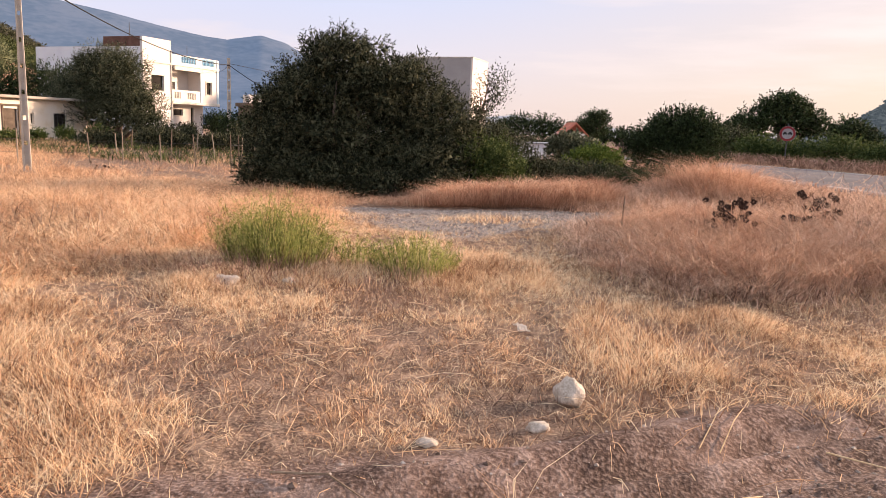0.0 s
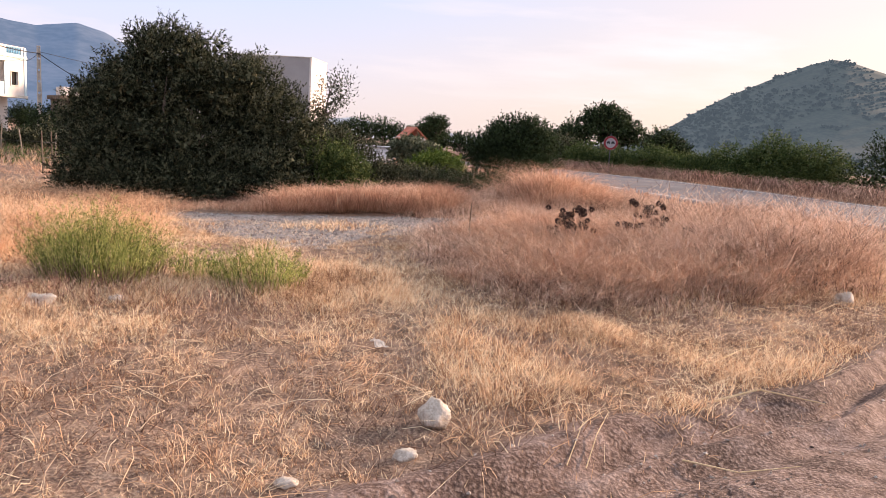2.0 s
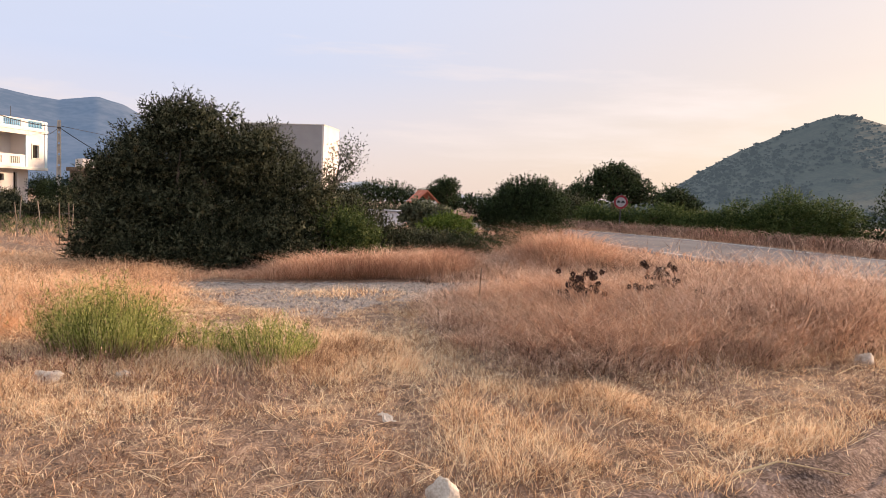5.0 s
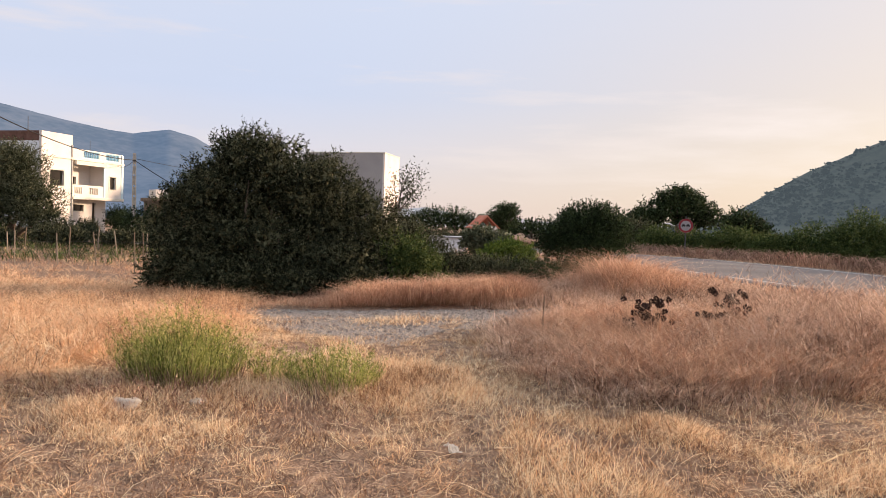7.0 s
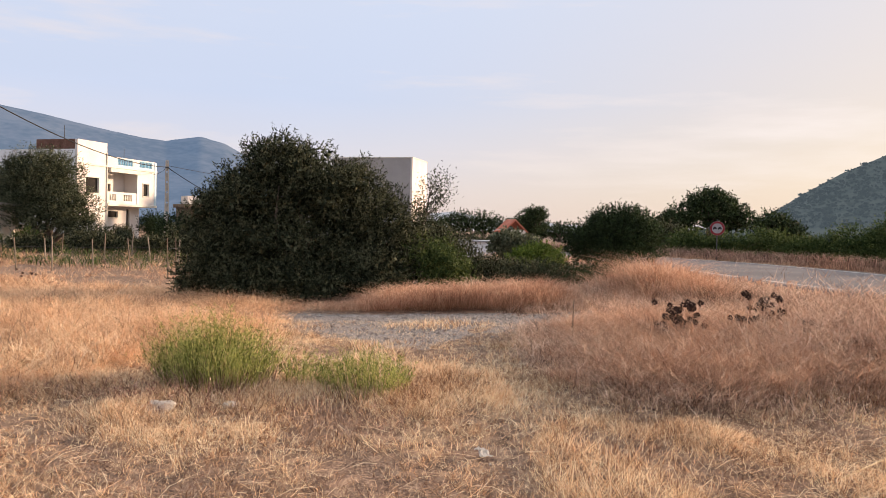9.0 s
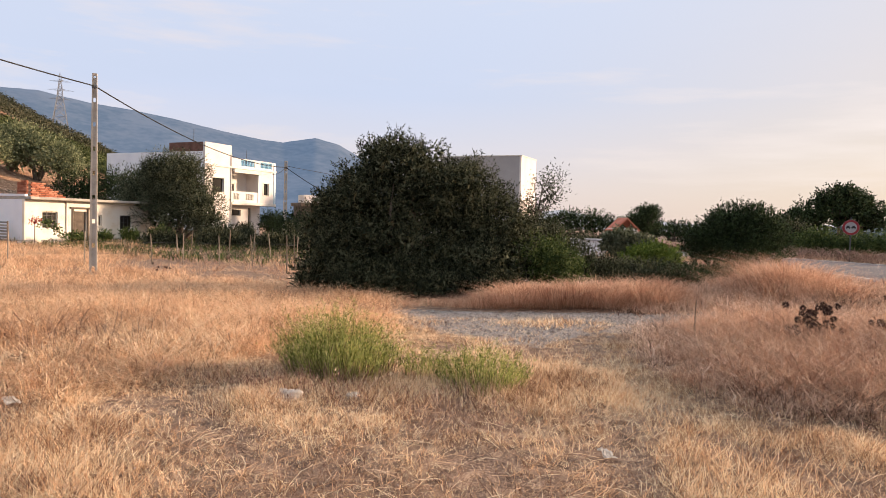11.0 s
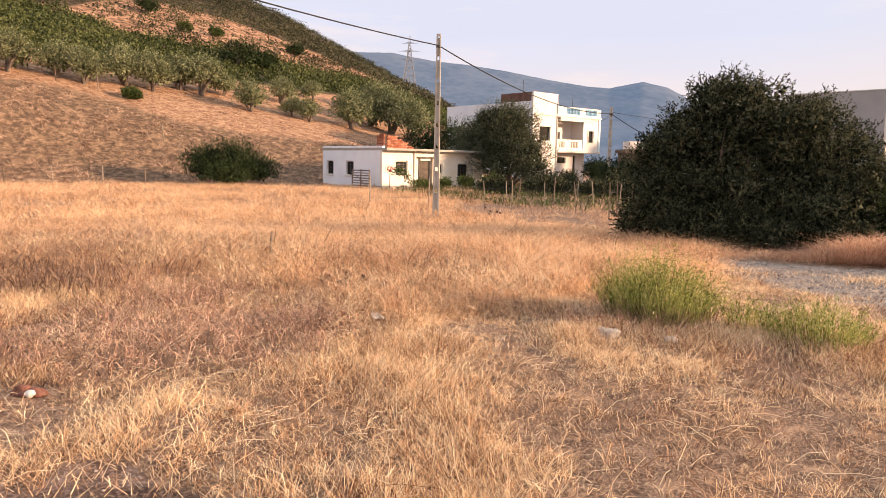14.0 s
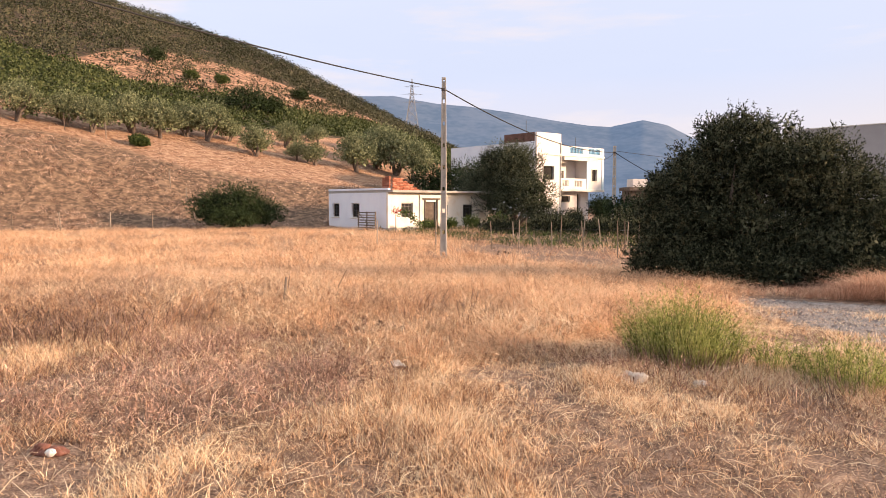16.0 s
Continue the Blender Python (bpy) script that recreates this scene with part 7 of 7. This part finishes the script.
def crumple(at, w, d, seed, label):
    """A crushed sheet of paper or plastic with real folds."""
    rng = np.random.default_rng(seed)
    bm = bmesh.new()
    n = 8
    g = [[bm.verts.new(((i / (n - 1) - 0.5) * w + rng.normal() * w * 0.03, (j / (n - 1) - 0.5) * d + rng.normal() * d * 0.04, abs(rng.normal()) * 0.008 + 0.010 * math.sin(i * 1.3 + seed))) for j in range(n)] for i in range(n)]
    for i in range(n - 1):
        for j in range(n - 1):
            bm.faces.new((g[i][j], g[i + 1][j], g[i + 1][j + 1], g[i][j + 1]))
    top = list(bm.faces)
    bmesh.ops.solidify(bm, geom=top, thickness=0.004)
    t = tagged(part("litter", bm, M_PAPER), label, "litter")
    t.matrix_world = pose(at[0], at[1], float(ground_z(*at)) + 0.045, 4, -4, seed * 37)
    return t


crumple((0.06, 5.70), 0.17, 0.08, 3, "crumpled white wrapper lying on straw")
crumple((-4.46, 5.74), 0.17, 0.11, 4, "crumpled white plastic in the dry weeds")
rag = thing("rag", "crumpled terracotta rag with a white scrap on the ground", "litter", (-4.67, 2.72, float(ground_z(-4.67, 2.72))), 20)
part("cloth", blob(blob(bmesh.new(), (-0.04, 0, 0.02), (0.075, 0.05, 0.04), 12, 0.7, 3), (0.04, 0.02, 0.018), (0.065, 0.045, 0.03), 14, 0.5, 3), M_RAG, rag, "", True)
part("scrap", blob(bmesh.new(), (0.05, -0.045, 0.03), (0.035, 0.025, 0.025), 15, 0.4, 2), M_PAPER, rag, "white scrap", True)


def stick(points, radius, label, material=None):
    z = [float(ground_z(x, y)) for x, y, _ in points]
    n = len(points)
    return tagged(part("twig", tube(bmesh.new(), [(x, y, a + h) for (x, y, h), a in zip(points, z)], [radius * (1 - 0.6 * k / max(n - 1, 1)) for k in range(n)], 5), material or M_TWIG), label, "twig")


M_PALE = mat("pale_dry_stalk", tri((0.5, 0.36, 0.2), (0.66, 0.5, 0.3), (0.78, 0.64, 0.43)), 6, 40, 0.8, 0.1)
stick([(1.02, 4.02, 0.02), (1.12, 4.2, 0.03), (1.25, 4.42, 0.03), (1.28, 4.6, 0.05)], 0.0035, "pale dry stalk lying across the rut", M_PALE)
stick([(0.92, 4.0, 0.01), (1.06, 4.25, 0.03), (1.24, 4.45, 0.04)], 0.003, "thin pale stalk lying across the rut", M_PALE)
stick([(1.5, 4.05, 0.012), (1.75, 3.98, 0.02), (2.05, 3.97, 0.012)], 0.005, "pale straw lying on the dirt track", M_PALE)
stick([(0.9, 3.3, 0.01), (0.95, 3.42, 0.04), (1.05, 3.5, 0.03)], 0.006, "short pale twig on the dirt track", M_PALE)
stick([(-0.9, 3.3, 0.02), (-0.65, 3.26, 0.04), (-0.4, 3.1, 0.03), (-0.3, 2.95, 0.01)], 0.006, "curved brown twig on bare earth")
stick([(2.3, 5.5, 0.02), (2.7, 5.8, 0.05), (3.1, 6.05, 0.03)], 0.008, "pale twig beside the track", M_PALE)
stick([(4.2, 7.2, 0.02), (4.6, 7.5, 0.05), (5.2, 7.9, 0.03)], 0.006, "dry branch beside the track", M_PALE)
stick([(2.0, 4.75, 0.02), (2.3, 4.82, 0.05), (2.75, 4.85, 0.03)], 0.008, "pale stalk at the track's edge", M_PALE)
stick([(-8.1, 7.6, -0.05), (-8.08, 7.6, 0.25), (-8.05, 7.62, 0.5)], 0.016, "dark dead stalk standing in the field")
stick([(-7.9, 8.4, -0.05), (-7.85, 8.4, 0.3), (-7.7, 8.42, 0.55)], 0.010, "thin dead stalk standing in the field")
stick([(4.2, 9.0, 0.35), (4.8, 9.1, 0.45), (5.4, 9.3, 0.6)], 0.008, "bare twig caught in dead grass")
stick([(1.35, 10.6, -0.02), (1.33, 10.6, 0.3), (1.34, 10.6, 0.62)], 0.016, "dried seed stalk standing in grass")


def thistle(at, heads, spread, tall, seed, label, material=None):
    """A dead thistle: bare stalks with dark spiny heads."""
    rng = np.random.default_rng(seed)
    t = thing("thistle", label, "thistle", (at[0], at[1], float(ground_z(*at))), 0, "dead thistles")
    for k in range(heads):
        tip = Vector((rng.uniform(-spread, spread), rng.uniform(-0.25, 0.25), tall * rng.uniform(0.55, 1.0)))
        part("stalk", tube(bmesh.new(), ((tip.x * 0.3, tip.y * 0.3, -0.03), (tip.x * 0.7, tip.y * 0.7, tip.z * 0.55), tip), (0.006, 0.004, 0.003), 4), M_BROWNGRASS, t)
        n = 70
        d = unit(rng.normal(size=(n, 3)))
        link("head", mesh_of("head", *leaves(np.array(tip)[None] + d * 0.012, d, rng.uniform(0.02, 0.04, n), np.full(n, 0.015), rng), material or M_THISTLE), t, "dark spiny dried head")
    return t


thistle((2.45, 9.7), 32, 0.27, 0.69, 231, "dead thistle with dark spiny heads in brown grass")
thistle((2.66, 9.9), 14, 0.20, 0.74, 232, "dead thistle with dark spiny heads in brown grass")
thistle((3.55, 10.1), 34, 0.27, 0.80, 233, "tall dead thistle with dark heads above the bank")
thistle((4.1, 9.5), 16, 0.25, 0.58, 236, "dead thistle sunk in brown grass")
thistle((-5.95, 6.7), 8, 0.35, 0.20, 234, "low dead thistle in the field grass", M_WEED)
thistle((-5.5, 6.75), 6, 0.3, 0.18, 235, "low dead thistle in the field grass", M_WEED)
stake = thing("stake", "short weathered wooden stake standing in the dry field", "stake", (-7.8, 7.3, float(ground_z(-7.8, 7.3))))
part("post", tube(bmesh.new(), ((0, 0, -0.1), (0.01, 0, 0.25), (0.035, 0.01, 0.52)), (0.022, 0.02, 0.016), 6), M_POST, stake)
thistle((-13.8, 22.6), 7, 0.5, 0.55, 237, "dark dead thistle beside the power pole")

# pebbles on the track and chips on the gravel
def pebbles(name, label, x, y, size, material, seed):
    rng = np.random.default_rng(seed)
    n = len(x)
    c = np.stack((x, y, ground_z(x, y) + size * 0.15), 1)
    oct_ = np.array(((1, 0, 0), (0, 1, 0), (-1, 0, 0), (0, -1, 0), (0, 0, 0.7), (0, 0, -0.7)), float)
    a = rng.uniform(0, math.tau, n)
    rot = np.stack((np.cos(a), -np.sin(a), np.sin(a), np.cos(a)), 1).reshape(-1, 2, 2)
    v = oct_[None] * rng.uniform(0.55, 1.2, (n, 6, 1))
    v[..., :2] = np.einsum("nij,nkj->nki", rot, v[..., :2])
    v = c[:, None] + v * size[:, None, None]
    f = np.array(((0, 1, 4), (1, 2, 4), (2, 3, 4), (3, 0, 4), (1, 0, 5), (2, 1, 5), (3, 2, 5), (0, 3, 5)))
    loops = (np.arange(n) * 6)[:, None, None] + f[None]
    stuff(name, label, "pebbles", [(v.reshape(-1, 3), loops.ravel(), np.full(n * 8, 3))], material)


rng = np.random.default_rng(241)
x, y = scatter(16000, (-6, 1.5), (8, 9.5), lambda x, y: np.clip(dirt_at(x, y) + 0.25 * (1 - sparse_at(x, y)), 0, 1) * (np.hypot(x, y - 0.8) > 1.4), rng)
pebbles("pebbles", "small stones scattered on the dirt track", x, y, 0.003 + 0.014 * rng.random(len(x)) ** 5, M_PEBBLE, 242)
x, y = scatter(30000, (-6.5, 10), (4.2, 15.5), gravel_at, rng)
pebbles("gravel_chips", "loose grey gravel on the turning place", x, y, 0.006 + 0.024 * rng.random(len(x)) ** 3, M_GRAVEL, 243)
x, y = scatter(9000, (-6, 1.5), (8, 9.5), lambda x, y: dirt_at(x, y) * smooth(0.45, 0.65, fractal(x, y, 0.7, 251, 3)) * (np.hypot(x, y - 0.8) > 1.4), rng)
pebbles("earth_clods", "dark crumbled clods of earth on the track", x, y, 0.004 + 0.02 * rng.random(len(x)) ** 4, M_CLOD, 244)
